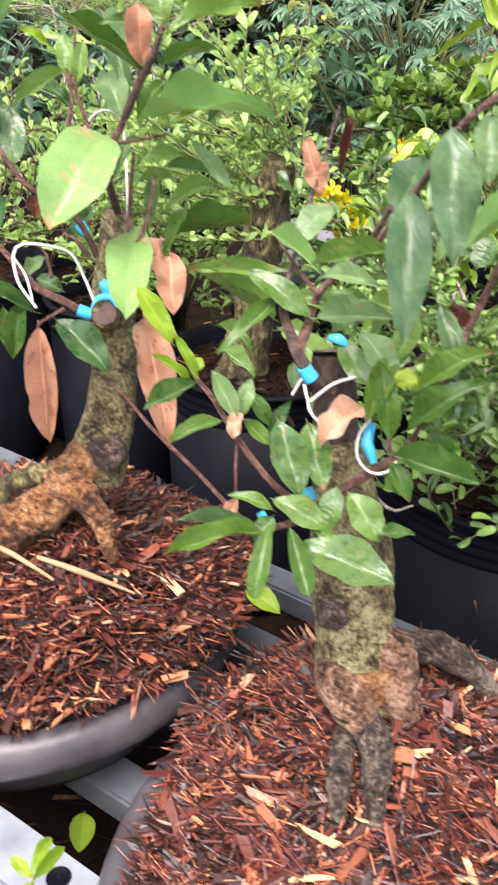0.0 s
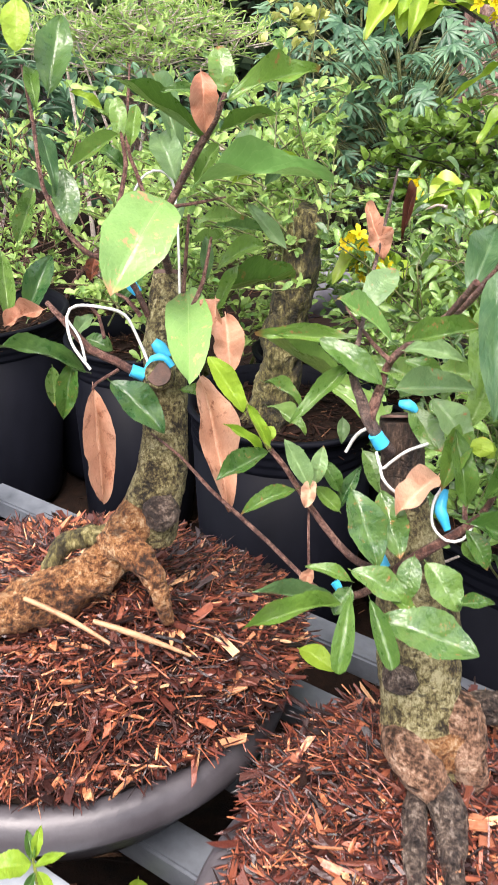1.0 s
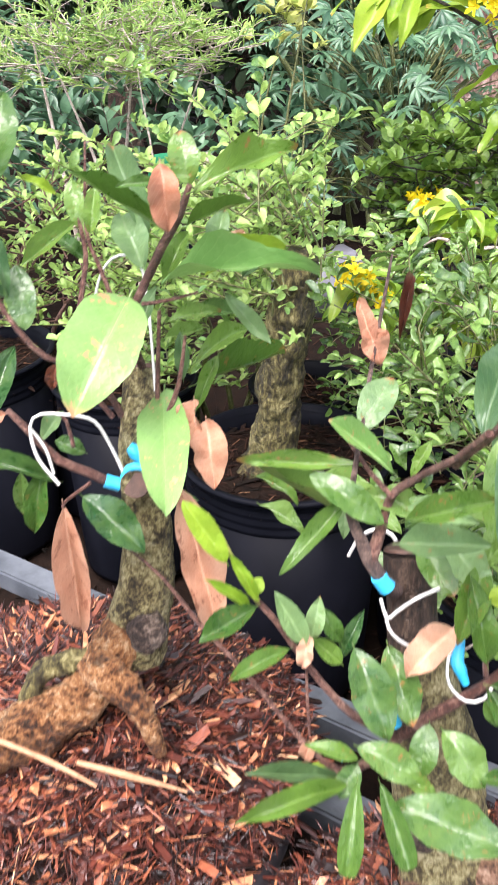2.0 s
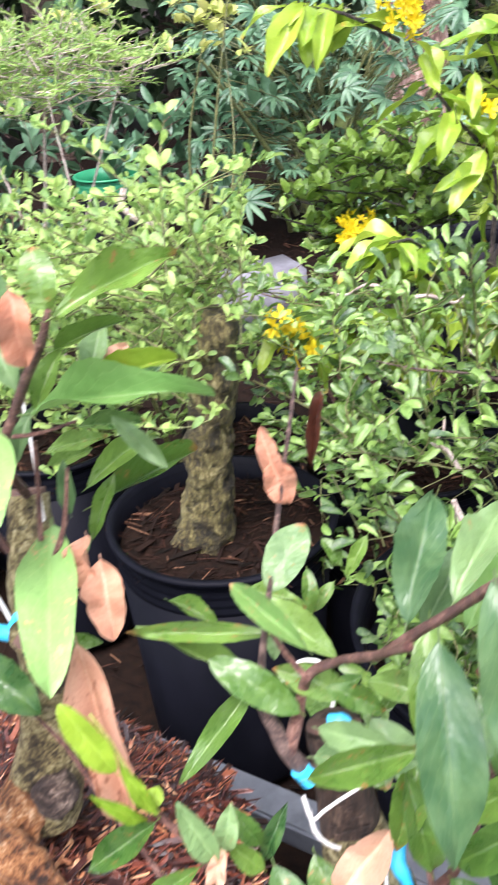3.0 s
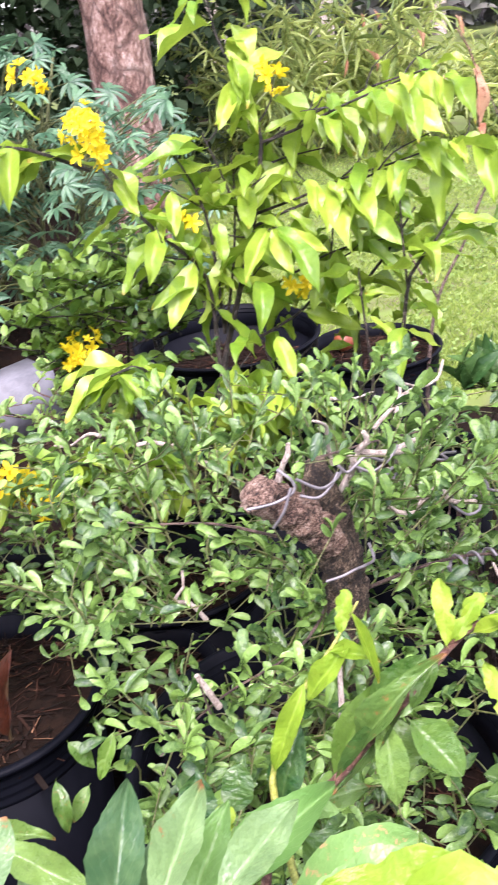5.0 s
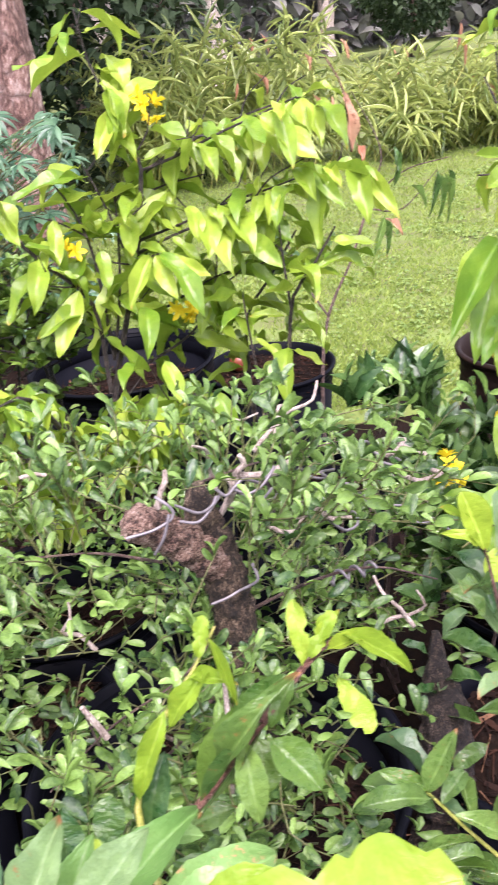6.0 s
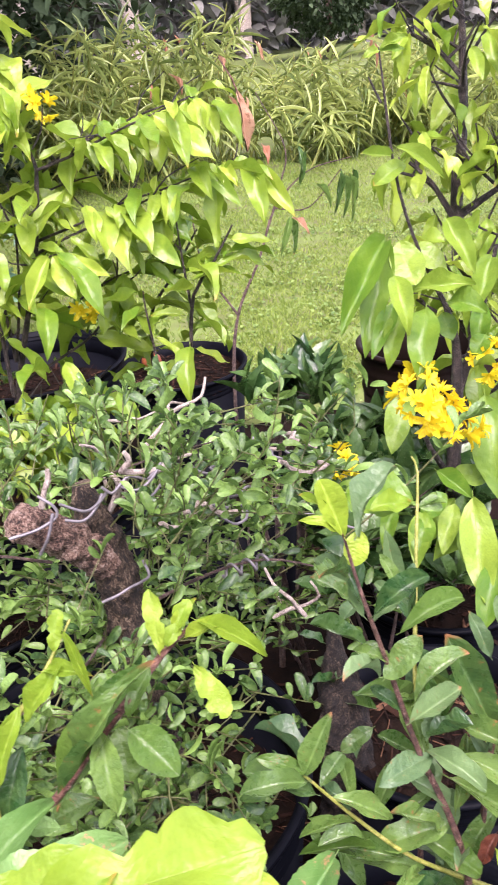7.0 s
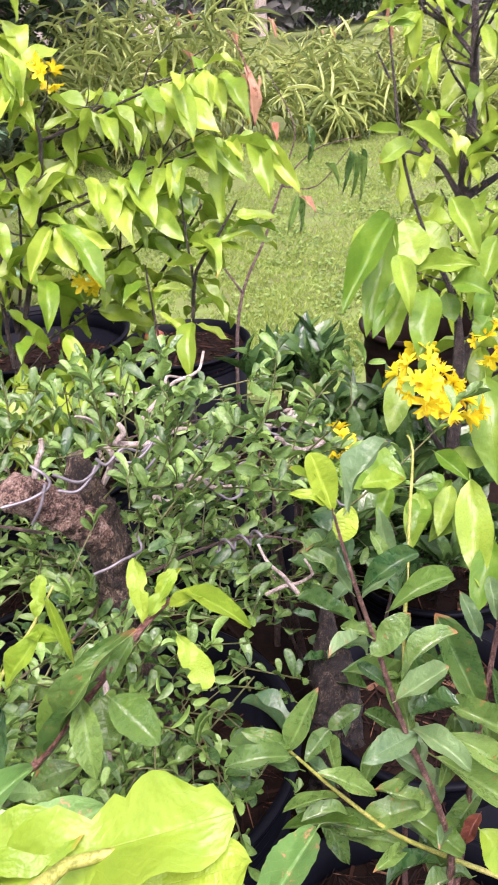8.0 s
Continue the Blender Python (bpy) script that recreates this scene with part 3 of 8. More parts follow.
# ---- wood chips ----
def chips(n, spot, rng, big=1.0):
    """Splinters lying about; spot gives a random place and the surface's normal."""
    base = np.array([(-0.5, -0.5, -0.5), (0.5, -0.5, -0.5), (0.5, 0.5, -0.5), (-0.5, 0.5, -0.5), (-0.5, -0.5, 0.5), (0.5, -0.5, 0.5), (0.5, 0.5, 0.5), (-0.5, 0.5, 0.5)])
    quad = [(0, 3, 2, 1), (4, 5, 6, 7), (0, 1, 5, 4), (1, 2, 6, 5), (2, 3, 7, 6), (3, 0, 4, 7)]
    verts, faces = [], []
    for i in range(n):
        p, up = spot(rng)
        kind = rng.random()
        if kind < 0.80:
            ln, w, h = rng.uniform(0.012, 0.055), rng.uniform(0.0007, 0.0022), rng.uniform(0.0007, 0.0014)
        elif kind < 0.95:
            ln, w, h = rng.uniform(0.012, 0.034), rng.uniform(0.002, 0.0055), rng.uniform(0.0012, 0.0025)
        else:
            ln, w, h = rng.uniform(0.024, 0.062), rng.uniform(0.004, 0.010), rng.uniform(0.0015, 0.003)
        a = rng.uniform(0, 6.283)
        d = np.array((math.cos(a), math.sin(a), rng.gauss(0, 0.24)))
        x, y, z = frame_of(d, np.array(up) + (rng.gauss(0, 0.35), rng.gauss(0, 0.35), 0), w * big, ln * big)
        z = z / (ln * big) * h * big
        c = base.copy()
        c += np.array([[rng.uniform(-0.16, 0.16) for _ in range(3)] for _ in range(8)])
        c[c[:, 1] > 0.2, 0] *= rng.uniform(0.3, 1.0)
        bendz = (1 - (c[:, 1] * 2) ** 2) * rng.uniform(-0.6, 0.6)
        c[:, 2] += bendz
        o = len(verts)
        verts += list(np.array(p) + c[:, :1] * x + c[:, 1:2] * y + c[:, 2:] * z)
        faces += [tuple(q + o for q in g) for g in quad]
    return verts, faces


CHIPS = []


def chip_meshes():
    """Eight split chips: flat, tapered, a little bent."""
    rng = random.Random(77)
    for k in range(8):
        rows, v, f = 5, [], []
        w0, w1, bend = rng.uniform(0.5, 1.0), rng.uniform(0.15, 0.9), rng.uniform(-0.12, 0.12)
        for i in range(rows):
            s = i / (rows - 1)
            w = (w0 + (w1 - w0) * s) * 0.5
            o, z = rng.uniform(-0.06, 0.06), bend * (1 - (2 * s - 1) ** 2)
            skew = rng.uniform(-0.08, 0.08)
            v += [(o - w, s - 0.5 + skew, z), (o + w, s - 0.5 - skew, z), (o + w * 0.9, s - 0.5 - skew, z + 0.07), (o - w * 0.9, s - 0.5 + skew, z + 0.07)]
        for i in range(rows - 1):
            a = i * 4
            f += [(a + j, a + (j + 1) % 4, a + 4 + (j + 1) % 4, a + 4 + j) for j in range(4)]
        f += [(3, 2, 1, 0), (rows * 4 - 4, rows * 4 - 3, rows * 4 - 2, rows * 4 - 1)]
        CHIPS.append(mesh_of("wood_chip", v, f, CHIP, False))


chip_meshes()


def heaped(name, spot, n, rng, verts, faces, label, pieces):
    """A heap of mulch: its bed of fine splinters and the larger chips lying on it."""
    p, up = spot(rng)
    ob = thing(name, (p[0], p[1], p[2] - 0.06), label, "mulch", "mulch in the pots")
    cv, cf = chips(n, spot, rng)
    v, f = joined([(verts, faces), (cv, cf)])
    me = mesh_of("splinter_bed", v, f, SOIL, False)
    me.materials.append(MULCH)
    me.polygons.foreach_set("material_index", [0] * len(faces) + [1] * len(cf))
    tagged(part("splinter_bed", me, ob), kind="stuff")
    for k in range(pieces):
        p, up = spot(rng)
        a = rng.uniform(0, 6.283)
        ln = rng.uniform(0.014, 0.058)
        x, y, z = frame_of((math.cos(a), math.sin(a), rng.gauss(0, 0.22)), (rng.gauss(0, 0.3), rng.gauss(0, 0.3), 1), min(0.0125, ln * rng.uniform(0.08, 0.34)), ln)
        m = Matrix((x, y, z * 0.6)).transposed().to_4x4()
        part("wood_chip", CHIPS[k % 8], ob, "", Matrix.Translation((p[0], p[1], p[2] + 0.002)) @ m)
    return ob


def mulch_bed(name, cx, cy, r, z0, crown, n, seed, label, mat=None, mounds=(), pieces=0, spill=None):
    """A domed bed of bark mulch in a pot: lumpy soil and loose splinters on it, as one stuff object."""
    rng = random.Random(seed)

    def reach(a):
        """The bed's radius in the direction a; spill (direction, width, share) pushes it over the rim."""
        if not spill:
            return r
        d = (a - spill[0] + math.pi) % (2 * math.pi) - math.pi
        return r * (1 + spill[2] * math.exp(-(d / spill[1]) ** 4))

    def height(x, y):
        q = ((x - cx) ** 2 + (y - cy) ** 2) / reach(math.atan2(y - cy, x - cx)) ** 2
        lump = 0.012 * noise.noise(Vector((x * 14, y * 14, seed))) + 0.006 * noise.noise(Vector((x * 40, y * 40, seed)))
        heap = sum(h * math.exp(-((x - mx) ** 2 + (y - my) ** 2) / (2 * s * s)) for mx, my, h, s in mounds)
        return z0 + crown * (1 - q) + heap + lump * min(1.0, 2.2 - 2 * q)

    verts, faces = [(cx, cy, height(cx, cy))], []
    rings, seg = 18, 48
    for i in range(1, rings + 1):
        for k in range(seg):
            a = 2 * math.pi * k / seg
            x, y = cx + reach(a) * i / rings * math.cos(a), cy + reach(a) * i / rings * math.sin(a)
            verts.append((x, y, height(x, y)))
    faces += [(0, 1 + k, 1 + (k + 1) % seg) for k in range(seg)]
    for i in range(rings - 1):
        for k in range(seg):
            a, b = 1 + i * seg + k, 1 + i * seg + (k + 1) % seg
            faces.append((a, a + seg, b + seg, b))

    def spot(g):
        while True:
            x, y = cx + g.uniform(-1.2, 1.2) * r, cy + g.uniform(-1.2, 1.2) * r
            if (x - cx) ** 2 + (y - cy) ** 2 < (reach(math.atan2(y - cy, x - cx)) * 0.995) ** 2:
                break
        return (x, y, height(x, y) + g.uniform(0.0, 0.007)), (0, 0, 1)

    if pieces:
        return heaped(name, spot, n, rng, verts, faces, label, pieces), height
    cv, cf = chips(n, spot, rng)
    v, f = joined([(verts, faces), (cv, cf)])
    me = mesh_of(name, v, f, SOIL, False)
    me.materials.append(mat or MULCH)
    me.polygons.foreach_set("material_index", [0] * len(faces) + [1] * len(cf))
    return solo(name, me, label, "mulch", "mulch in the pots", "stuff"), height


# ---- pots ----
def pot(name, x, y, z, profile, mat, label, group, wob=0.004, rim=None, rimlabel="", rim_mat=None):
    ob = thing(name, (x, y, z), label, "plant pot", group)
    v, f = lathe(profile, 80, wob, x * 7)
    part("body", mesh_of("body", v, f, mat), ob, "", Matrix.Translation((x, y, z)))
    if rim:
        v, f = lathe(rim, 80, wob, x * 7)
        part("rim", mesh_of("rim", v, f, rim_mat or mat), ob, rimlabel, Matrix.Translation((x, y, z)))
    return ob


def nursery_pot(x, y, z, r, h, label, mat=None, lean=0.82, rim_mat=None):
    """Tapered black growing pot: thin wall, ribbed collar, rolled lip."""
    t = 0.004
    rb = r * lean
    body = [(0.001, 0.006), (rb * 0.9, 0.006), (rb, 0.0), (rb * 1.01, 0.012), (rb + (r - rb) * 0.83, h * 0.85), (rb + (r - rb) * 0.83 - t, h * 0.85), (rb - t, 0.02), (0.001, 0.012)]
    rim = [(rb + (r - rb) * 0.82, h * 0.845)]
    for i in range(4):
        zz = h * (0.855 + 0.033 * i)
        rim += [(r * 0.975, zz), (r * 0.985, zz + 0.005), (r * 0.966, zz + 0.009)]
    rim += [(r * 0.985, h - 0.012), (r + 0.006, h - 0.010), (r + 0.008, h - 0.003), (r + 0.004, h), (r - t, h - 0.001), (r * 0.96 - t, h * 0.86), (rb + (r - rb) * 0.8, h * 0.845)]
    return pot("nursery_pot", x, y, z, body, mat or BLACKPOT, label, "black nursery pots", 0.006, rim, "green rolled rim" if rim_mat else "", rim_mat)


def training_pot(x, y, z, r, h, label):
    """Wide shallow pot with a broad rounded lip."""
    body = [(0.001, 0.004), (r * 0.74, 0.004), (r * 0.78, 0.0), (r * 0.80, 0.01), (r * 0.90, h * 0.62), (r * 0.91, h * 0.72), (r * 0.89, h * 0.72), (r * 0.76, 0.014), (0.001, 0.012)]
    rim = [(r * 0.905, h * 0.68), (r * 0.985, h * 0.665), (r * 0.995, h * 0.70), (r, h * 0.735), (r * 1.0, h * 0.80), (r * 0.992, h * 0.87), (r * 0.975, h * 0.945), (r * 0.945, h * 0.99), (r * 0.91, h), (r * 0.882, h * 0.985), (r * 0.872, h * 0.93), (r * 0.88, h * 0.68)]
    return pot("training_pot", x, y, z, body, GREYPOT, label, "wide training pots", 0.003, rim, "broad rounded lip")


# ---- slatted bench ----
def bench():
    along, across = Vector((0.82, -0.572, 0)).normalized(), Vector((0.572, 0.82, 0)).normalized()
    ob = thing("slatted_bench", (0.0, 0.75, 0.0), "low grey slatted bench under the wide pots", "bench")
    turn = Matrix((along, across, Vector((0, 0, 1)))).transposed().to_4x4()
    v, f = box(2.3, 0.052, 0.040, 0.004)
    slat = mesh_of("slat", v, f, DARKSTEEL, False)
    for i, o in enumerate((0.11, 0.25, 0.39, 0.535, 0.68, 0.825, 0.965)):
        part("slat", slat, ob, "", Matrix.Translation(across * o + along * -0.15 + Vector((0, 0, 0.25))) @ turn)
    v, f = box(0.05, 1.0, 0.05, 0.004)
    bearer = mesh_of("bearer", v, f, DARKSTEEL, False)
    v, f = box(0.045, 0.045, 0.2, 0.004)
    leg = mesh_of("leg", v, f, DARKSTEEL, False)
    for a in (-1.0, -0.2, 0.75):
        part("bearer", bearer, ob, "", Matrix.Translation(across * 0.54 + along * a + Vector((0, 0, 0.2035))) @ turn)
        for o in (0.13, 0.95):
            part("leg", leg, ob, "", Matrix.Translation(across * o + along * a + Vector((0, 0, 0.077))) @ turn)
    return along, across, turn


ALONG, ACROSS, BENCH_TURN = bench()


def pale_tube():
    """Hollow pale square tube, its drilled holes drawn as black discs, lying over the front slats."""
    ob = thing("metal_tube", (-0.25, 0.66, 0.276), "pale galvanised tube with drilled holes on the bench", "tube")
    w, t, ln = 0.058, 0.004, 0.9
    o, i = w / 2, w / 2 - t
    prof = [(-o, 0), (o, 0), (o, w * 0.7), (-o, w * 0.7)]
    inn = [(-i, t), (i, t), (i, w * 0.7 - t), (-i, w * 0.7 - t)]
    v, f = [], []
    for x in (-ln / 2, ln / 2):
        v += [(x, a, b) for a, b in prof] + [(x, a, b) for a, b in inn]
    for k in range(4):
        n = (k + 1) % 4
        f += [(k, n, n + 8, k + 8), (n + 4, k + 4, k + 12, n + 12), (k, k + 4, n + 4, n), (k + 8, n + 8, n + 12, k + 12)]
    place = Matrix.Translation(ACROSS * 0.375 + ALONG * -0.80 + Vector((0, 0, 0.271))) @ BENCH_TURN
    part("body", mesh_of("body", v, f, STEEL, False), ob, "", place)
    # Flat black disc laid on the tube, painting the darkness inside a hole.
    hv, hf = lathe([(0.0005, 0.0), (0.011, 0.0), (0.012, 0.0008), (0.0125, 0.0)], 24)
    hole = mesh_of("hole", hv, hf, BLACKPOT)
    hx = Vector((-0.157, 0.573, 0)).dot(ALONG) + 0.80
    for a in (hx, hx - 0.2, hx - 0.4):
        part("hole", hole, ob, "black disc for the dark inside a drilled hole", place @ Matrix.Translation((a, Vector((-0.157, 0.573, 0)).dot(ACROSS) - 0.375, w * 0.7 + 0.0005)))


pale_tube()

training_pot(0.194, 0.500, 0.272, 0.304, 0.125, "grey plastic training pot heaped with bark mulch")
training_pot(-0.268, 0.925, 0.272, 0.285, 0.125, "wide grey plastic training pot heaped with bark mulch")
mulch_bed("wood_mulch", 0.192, 0.500, 0.270, 0.396, 0.049, 15000, 1, "red-brown bark mulch heaped round the trunk", None, ((0.03, 0.79, -0.010, 0.06), (0.15, 0.72, 0.018, 0.08)), 290, (radians(104), 0.66, 0.26))
mulch_bed("wood_mulch", -0.262, 0.938, 0.268, 0.396, 0.082, 15000, 2, "red-brown bark mulch heaped round arching roots", None, ((-0.21, 0.875, 0.048, 0.095), (-0.125, 0.822, 0.026, 0.045), (-0.02, 0.85, 0.020, 0.06)), 290, (radians(-5), 0.75, 0.10))

nursery_pot(0.04, 1.525, 0.0, 0.177, 0.47, "black nursery pot with a mossy trunk")
nursery_pot(-0.27, 1.90, 0.0, 0.15, 0.45, "small black nursery pot behind the bench")
nursery_pot(-0.65, 2.02, 0.0, 0.205, 0.47, "black nursery pot behind the bench")
nursery_pot(0.435, 1.185, 0.0, 0.243, 0.475, "large black nursery pot holding the small-leaved shrub")
nursery_pot(0.87, 1.06, 0.0, 0.155, 0.40, "black nursery pot holding a corky tree", None, 0.86)
nursery_pot(0.586, 0.772, 0.0, 0.165, 0.42, "black nursery pot between the bench and the shrub", None, 0.86)
nursery_pot(0.66, 2.10, 0.0, 0.24, 0.42, "black nursery pot of a lime-green tree")
nursery_pot(1.16, 1.36, 0.0, 0.17, 0.36, "black nursery pot of a flowering tree")
nursery_pot(0.42, 1.85, 0.0, 0.20, 0.38, "black nursery pot behind the shrub")
nursery_pot(1.05, 2.0, 0.0, 0.20, 0.34, "low black nursery pot beside the lawn")
nursery_pot(0.90, 2.78, 0.0, 0.27, 0.46, "wide black tub behind the lime-green tree")
nursery_pot(1.30, 2.62, 0.0, 0.19, 0.38, "black nursery pot at the edge of the lawn")
nursery_pot(0.10, 1.84, 0.0, 0.11, 0.45, "narrow black nursery pot behind the mossy trunk")
nursery_pot(0.31, 1.58, 0.0, 0.10, 0.36, "small black nursery pot between larger pots")
nursery_pot(-0.35, 2.2, 0.0, 0.2, 0.4, "black nursery pot among shrubs")
soil_beds = [(0.04, 1.525, 0.166, 0.43), (-0.27, 1.90, 0.14, 0.40), (-0.65, 2.02, 0.195, 0.42), (0.435, 1.185, 0.226, 0.35), (0.87, 1.06, 0.145, 0.36), (0.586, 0.772, 0.155, 0.37), (0.66, 2.10, 0.216, 0.31), (1.16, 1.36, 0.158, 0.32), (0.42, 1.85, 0.182, 0.28), (1.05, 2.0, 0.182, 0.25), (-0.35, 2.2, 0.19, 0.36), (0.90, 2.78, 0.245, 0.34), (1.30, 2.62, 0.18, 0.34), (0.10, 1.84, 0.10, 0.41), (0.31, 1.58, 0.09, 0.32), (1.39, 1.66, 0.108, 0.46)]
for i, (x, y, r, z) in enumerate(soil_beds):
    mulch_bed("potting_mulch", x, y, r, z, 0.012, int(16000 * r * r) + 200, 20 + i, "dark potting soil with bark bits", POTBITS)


def litter():
    rng = random.Random(9)

    def spot(g):
        x, y = g.uniform(-1.6, 1.2), g.uniform(2.2, 4.8)
        if g.random() < 0.45:
            x, y = g.uniform(-1.3, 1.5), g.uniform(-0.2, 2.2)
        return (x, y, ground_height(x, y) - 0.012 + g.uniform(0, 0.008)), (0, 0, 1)

    v, f = chips(6000, spot, rng, 1.6)
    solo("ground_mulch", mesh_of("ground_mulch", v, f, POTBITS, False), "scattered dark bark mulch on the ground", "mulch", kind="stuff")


litter()

# ---- hero trees ----
tree_b = thing("bonsai_tree", (-0.16, 1.0, 0.44), "leaning mossy bonsai stock with arching roots and wired branches", "tree", "bonsai trees")
tree_a = thing("bonsai_tree", (0.14, 0.68, 0.44), "thick sawn bonsai stock with blue-taped grafts and glossy leaves", "tree", "bonsai trees")

tree_g = thing("bonsai_tree", (0.80, 1.08, 0.36), "corky dark tree with glossy oval leaves in a black pot", "tree", "bonsai trees")
tree_e = thing("flowering_tree", (0.64, 2.05, 0.40), "lime-green tree with drooping leaves and yellow flowers", "tree", "flowering trees")
tree_f = thing("flowering_tree", (1.14, 1.33, 0.33), "lime-leaved tree with large yellow flowers in a black pot", "tree", "flowering trees")
stick_a = thing("stick", (-0.2, 0.85, 0.45), "pale split stick lying on the mulch", "stick", "sticks")
stick_b = thing("stick", (-0.13, 0.83, 0.45), "pale split stick lying across the mulch", "stick", "sticks")
fallen_leaf = thing("fallen_leaf", (0.05, 1.0, 0.3), "yellow-green fallen leaf between the pots", "leaf", "fallen leaves")
fallen_leaf_b = thing("fallen_leaf", (-0.15, 0.7, 0.3), "yellow-green fallen leaf under the rim", "leaf", "fallen leaves")
seedling = thing("seedling", (-0.26, 0.62, 0.3), "bright green seedling beside the wide pot", "seedling")
seedling_b = thing("seedling", (-0.172, 0.498, 0.0), "bright green seedling growing up between bench slats", "seedling")
nursery_pot(1.39, 1.66, 0.0, 0.13, 0.68, "tall dark brown pot beside the lawn", BROWNPOT, 0.8)
nursery_pot(-0.26, 4.15, 0.0, 0.13, 0.47, "green-rimmed black pot among the shrubs", None, 0.8, GREENRIM)


def pale_block():
    ob = thing("stone_block", (0.29, 3.55, 0.0), "pale grey weathered stone block on the ground", "block")
    v, f = box(0.34, 0.2, 0.24, 0.02)
    v = [(x + 0.012 * noise.noise(Vector((x * 9, y * 9, z * 9))), y, z + 0.05 * x) for x, y, z in v]
    part("body", mesh_of("body", v, f, STONE, True), ob, "", pose(0.29, 3.55, 0.085, 0, 0, 20))


pale_block()

# tree in the wide pot: leaning trunk, arching roots
limb("trunk", tree_b, BARK, [(-0.157, 0.900, 0.563, 0.0272), (-0.156, 0.906, 0.582, 0.0336), (-0.154, 0.913, 0.600, 0.0342), (-0.142, 0.924, 0.646, 0.0281), (-0.139, 0.943, 0.694, 0.0248), (-0.140, 0.961, 0.741, 0.0240), (-0.141, 0.986, 0.792, 0.0221), (-0.139, 1.012, 0.844, 0.0171)], 24, 0.008, 0.13, 22, "mossy trunk with a sawn top")
limb("root", tree_b, ROOTBARK, [(-0.158, 0.913, 0.589, 0.0292), (-0.179, 0.885, 0.583, 0.0292), (-0.198, 0.863, 0.564, 0.0269), (-0.229, 0.848, 0.543, 0.0281), (-0.263, 0.837, 0.531, 0.0285), (-0.300, 0.831, 0.515, 0.0261), (-0.353, 0.828, 0.495, 0.0199)], 22, 0.005, 0.30, 52, "thick pale surface root")
limb("root", tree_b, ROOTBARK, [(-0.176, 0.893, 0.582, 0.0205), (-0.188, 0.859, 0.590, 0.0204), (-0.170, 0.839, 0.590, 0.0176), (-0.152, 0.826, 0.579, 0.0145), (-0.140, 0.818, 0.558, 0.0121), (-0.133, 0.814, 0.533, 0.0091), (-0.130, 0.819, 0.513, 0.0068)], 22, 0.005, 0.30, 52, "arching orange-tan root")
limb("root", tree_b, DARKMOSS, [(-0.176, 0.895, 0.585, 0.0179), (-0.202, 0.874, 0.586, 0.0144), (-0.232, 0.871, 0.584, 0.0125), (-0.255, 0.867, 0.568, 0.0113), (-0.265, 0.853, 0.539, 0.0107)], 22, 0.005, 0.25, 52, "dark mossy looping root")
limb("lump", tree_b, ROOTBARK, [(-0.176, 0.903, 0.602, 0.0160), (-0.171, 0.879, 0.598, 0.0188), (-0.166, 0.871, 0.587, 0.0094)], 16, 0.006, .2, 34, "orange patch of bare wood")
limb("knot", tree_b, DARKROOT, [(-0.141, 0.894, 0.608, 0.0190), (-0.140, 0.879, 0.617, 0.0193), (-0.139, 0.873, 0.621, 0.0123)], 18, 0.004, 0.3, 60, "dark healed knot")
limb("stub", tree_b, BARK, [(-0.141, 0.961, 0.742, 0.0196), (-0.144, 0.930, 0.758, 0.0159), (-0.143, 0.918, 0.763, 0.0151)], 14, 0.006, 0.06, 30, "sawn side stub")
limb("cut_face", tree_b, CUT, [(-0.143, 0.919, 0.763, 0.0133), (-0.143, 0.917, 0.764, 0.0126)], 16, 0.004, 0.05, 60, "dark sawn face")
limb("cut_face", tree_b, CUT, [(-0.139, 1.012, 0.844, 0.0165), (-0.139, 1.014, 0.848, 0.0158)], 16, 0.004, 0.05, 60, "dark sawn face")
limb("branch", tree_b, TWIG, [(-0.149, 0.938, 0.750, 0.0056), (-0.169, 0.932, 0.759, 0.0052), (-0.190, 0.933, 0.771, 0.0049), (-0.218, 0.939, 0.782, 0.0046), (-0.243, 0.951, 0.805, 0.0040), (-0.266, 0.962, 0.826, 0.0027)])
limb("branch", tree_b, TWIG, [(-0.136, 0.995, 0.854, 0.0047), (-0.141, 0.969, 0.892, 0.0042), (-0.137, 0.952, 0.925, 0.0040), (-0.125, 0.952, 0.948, 0.0040), (-0.103, 0.929, 0.993, 0.0041), (-0.087, 0.915, 1.021, 0.0037), (-0.077, 0.908, 1.047, 0.0023)])
limb("branch", tree_b, TWIG, [(-0.159, 0.983, 0.806, 0.0038), (-0.172, 0.977, 0.840, 0.0037), (-0.190, 0.961, 0.872, 0.0036), (-0.205, 0.953, 0.879, 0.0035), (-0.220, 0.947, 0.887, 0.0029), (-0.241, 0.949, 0.912, 0.0026), (-0.260, 0.957, 0.949, 0.0023), (-0.269, 0.976, 1.009, 0.0020), (-0.279, 0.990, 1.060, 0.0014)])
limb("branch", tree_b, TWIG, [(-0.200, 0.954, 0.880, 0.0029), (-0.193, 0.963, 0.898, 0.0027), (-0.184, 0.984, 0.941, 0.0027), (-0.180, 0.997, 0.967, 0.0024), (-0.185, 1.010, 0.993, 0.0021), (-0.190, 1.026, 1.025, 0.0015)])
limb("twig", tree_b, TWIG, [(-0.157, 0.978, 0.931, 0.0024), (-0.170, 0.994, 0.962, 0.0021), (-0.179, 1.007, 0.988, 0.0018), (-0.179, 1.054, 1.059, 0.0012)])
limb("twig", tree_b, TWIG, [(-0.117, 0.925, 0.851, 0.0023), (-0.115, 0.944, 0.887, 0.0020), (-0.112, 0.952, 0.926, 0.0017)])
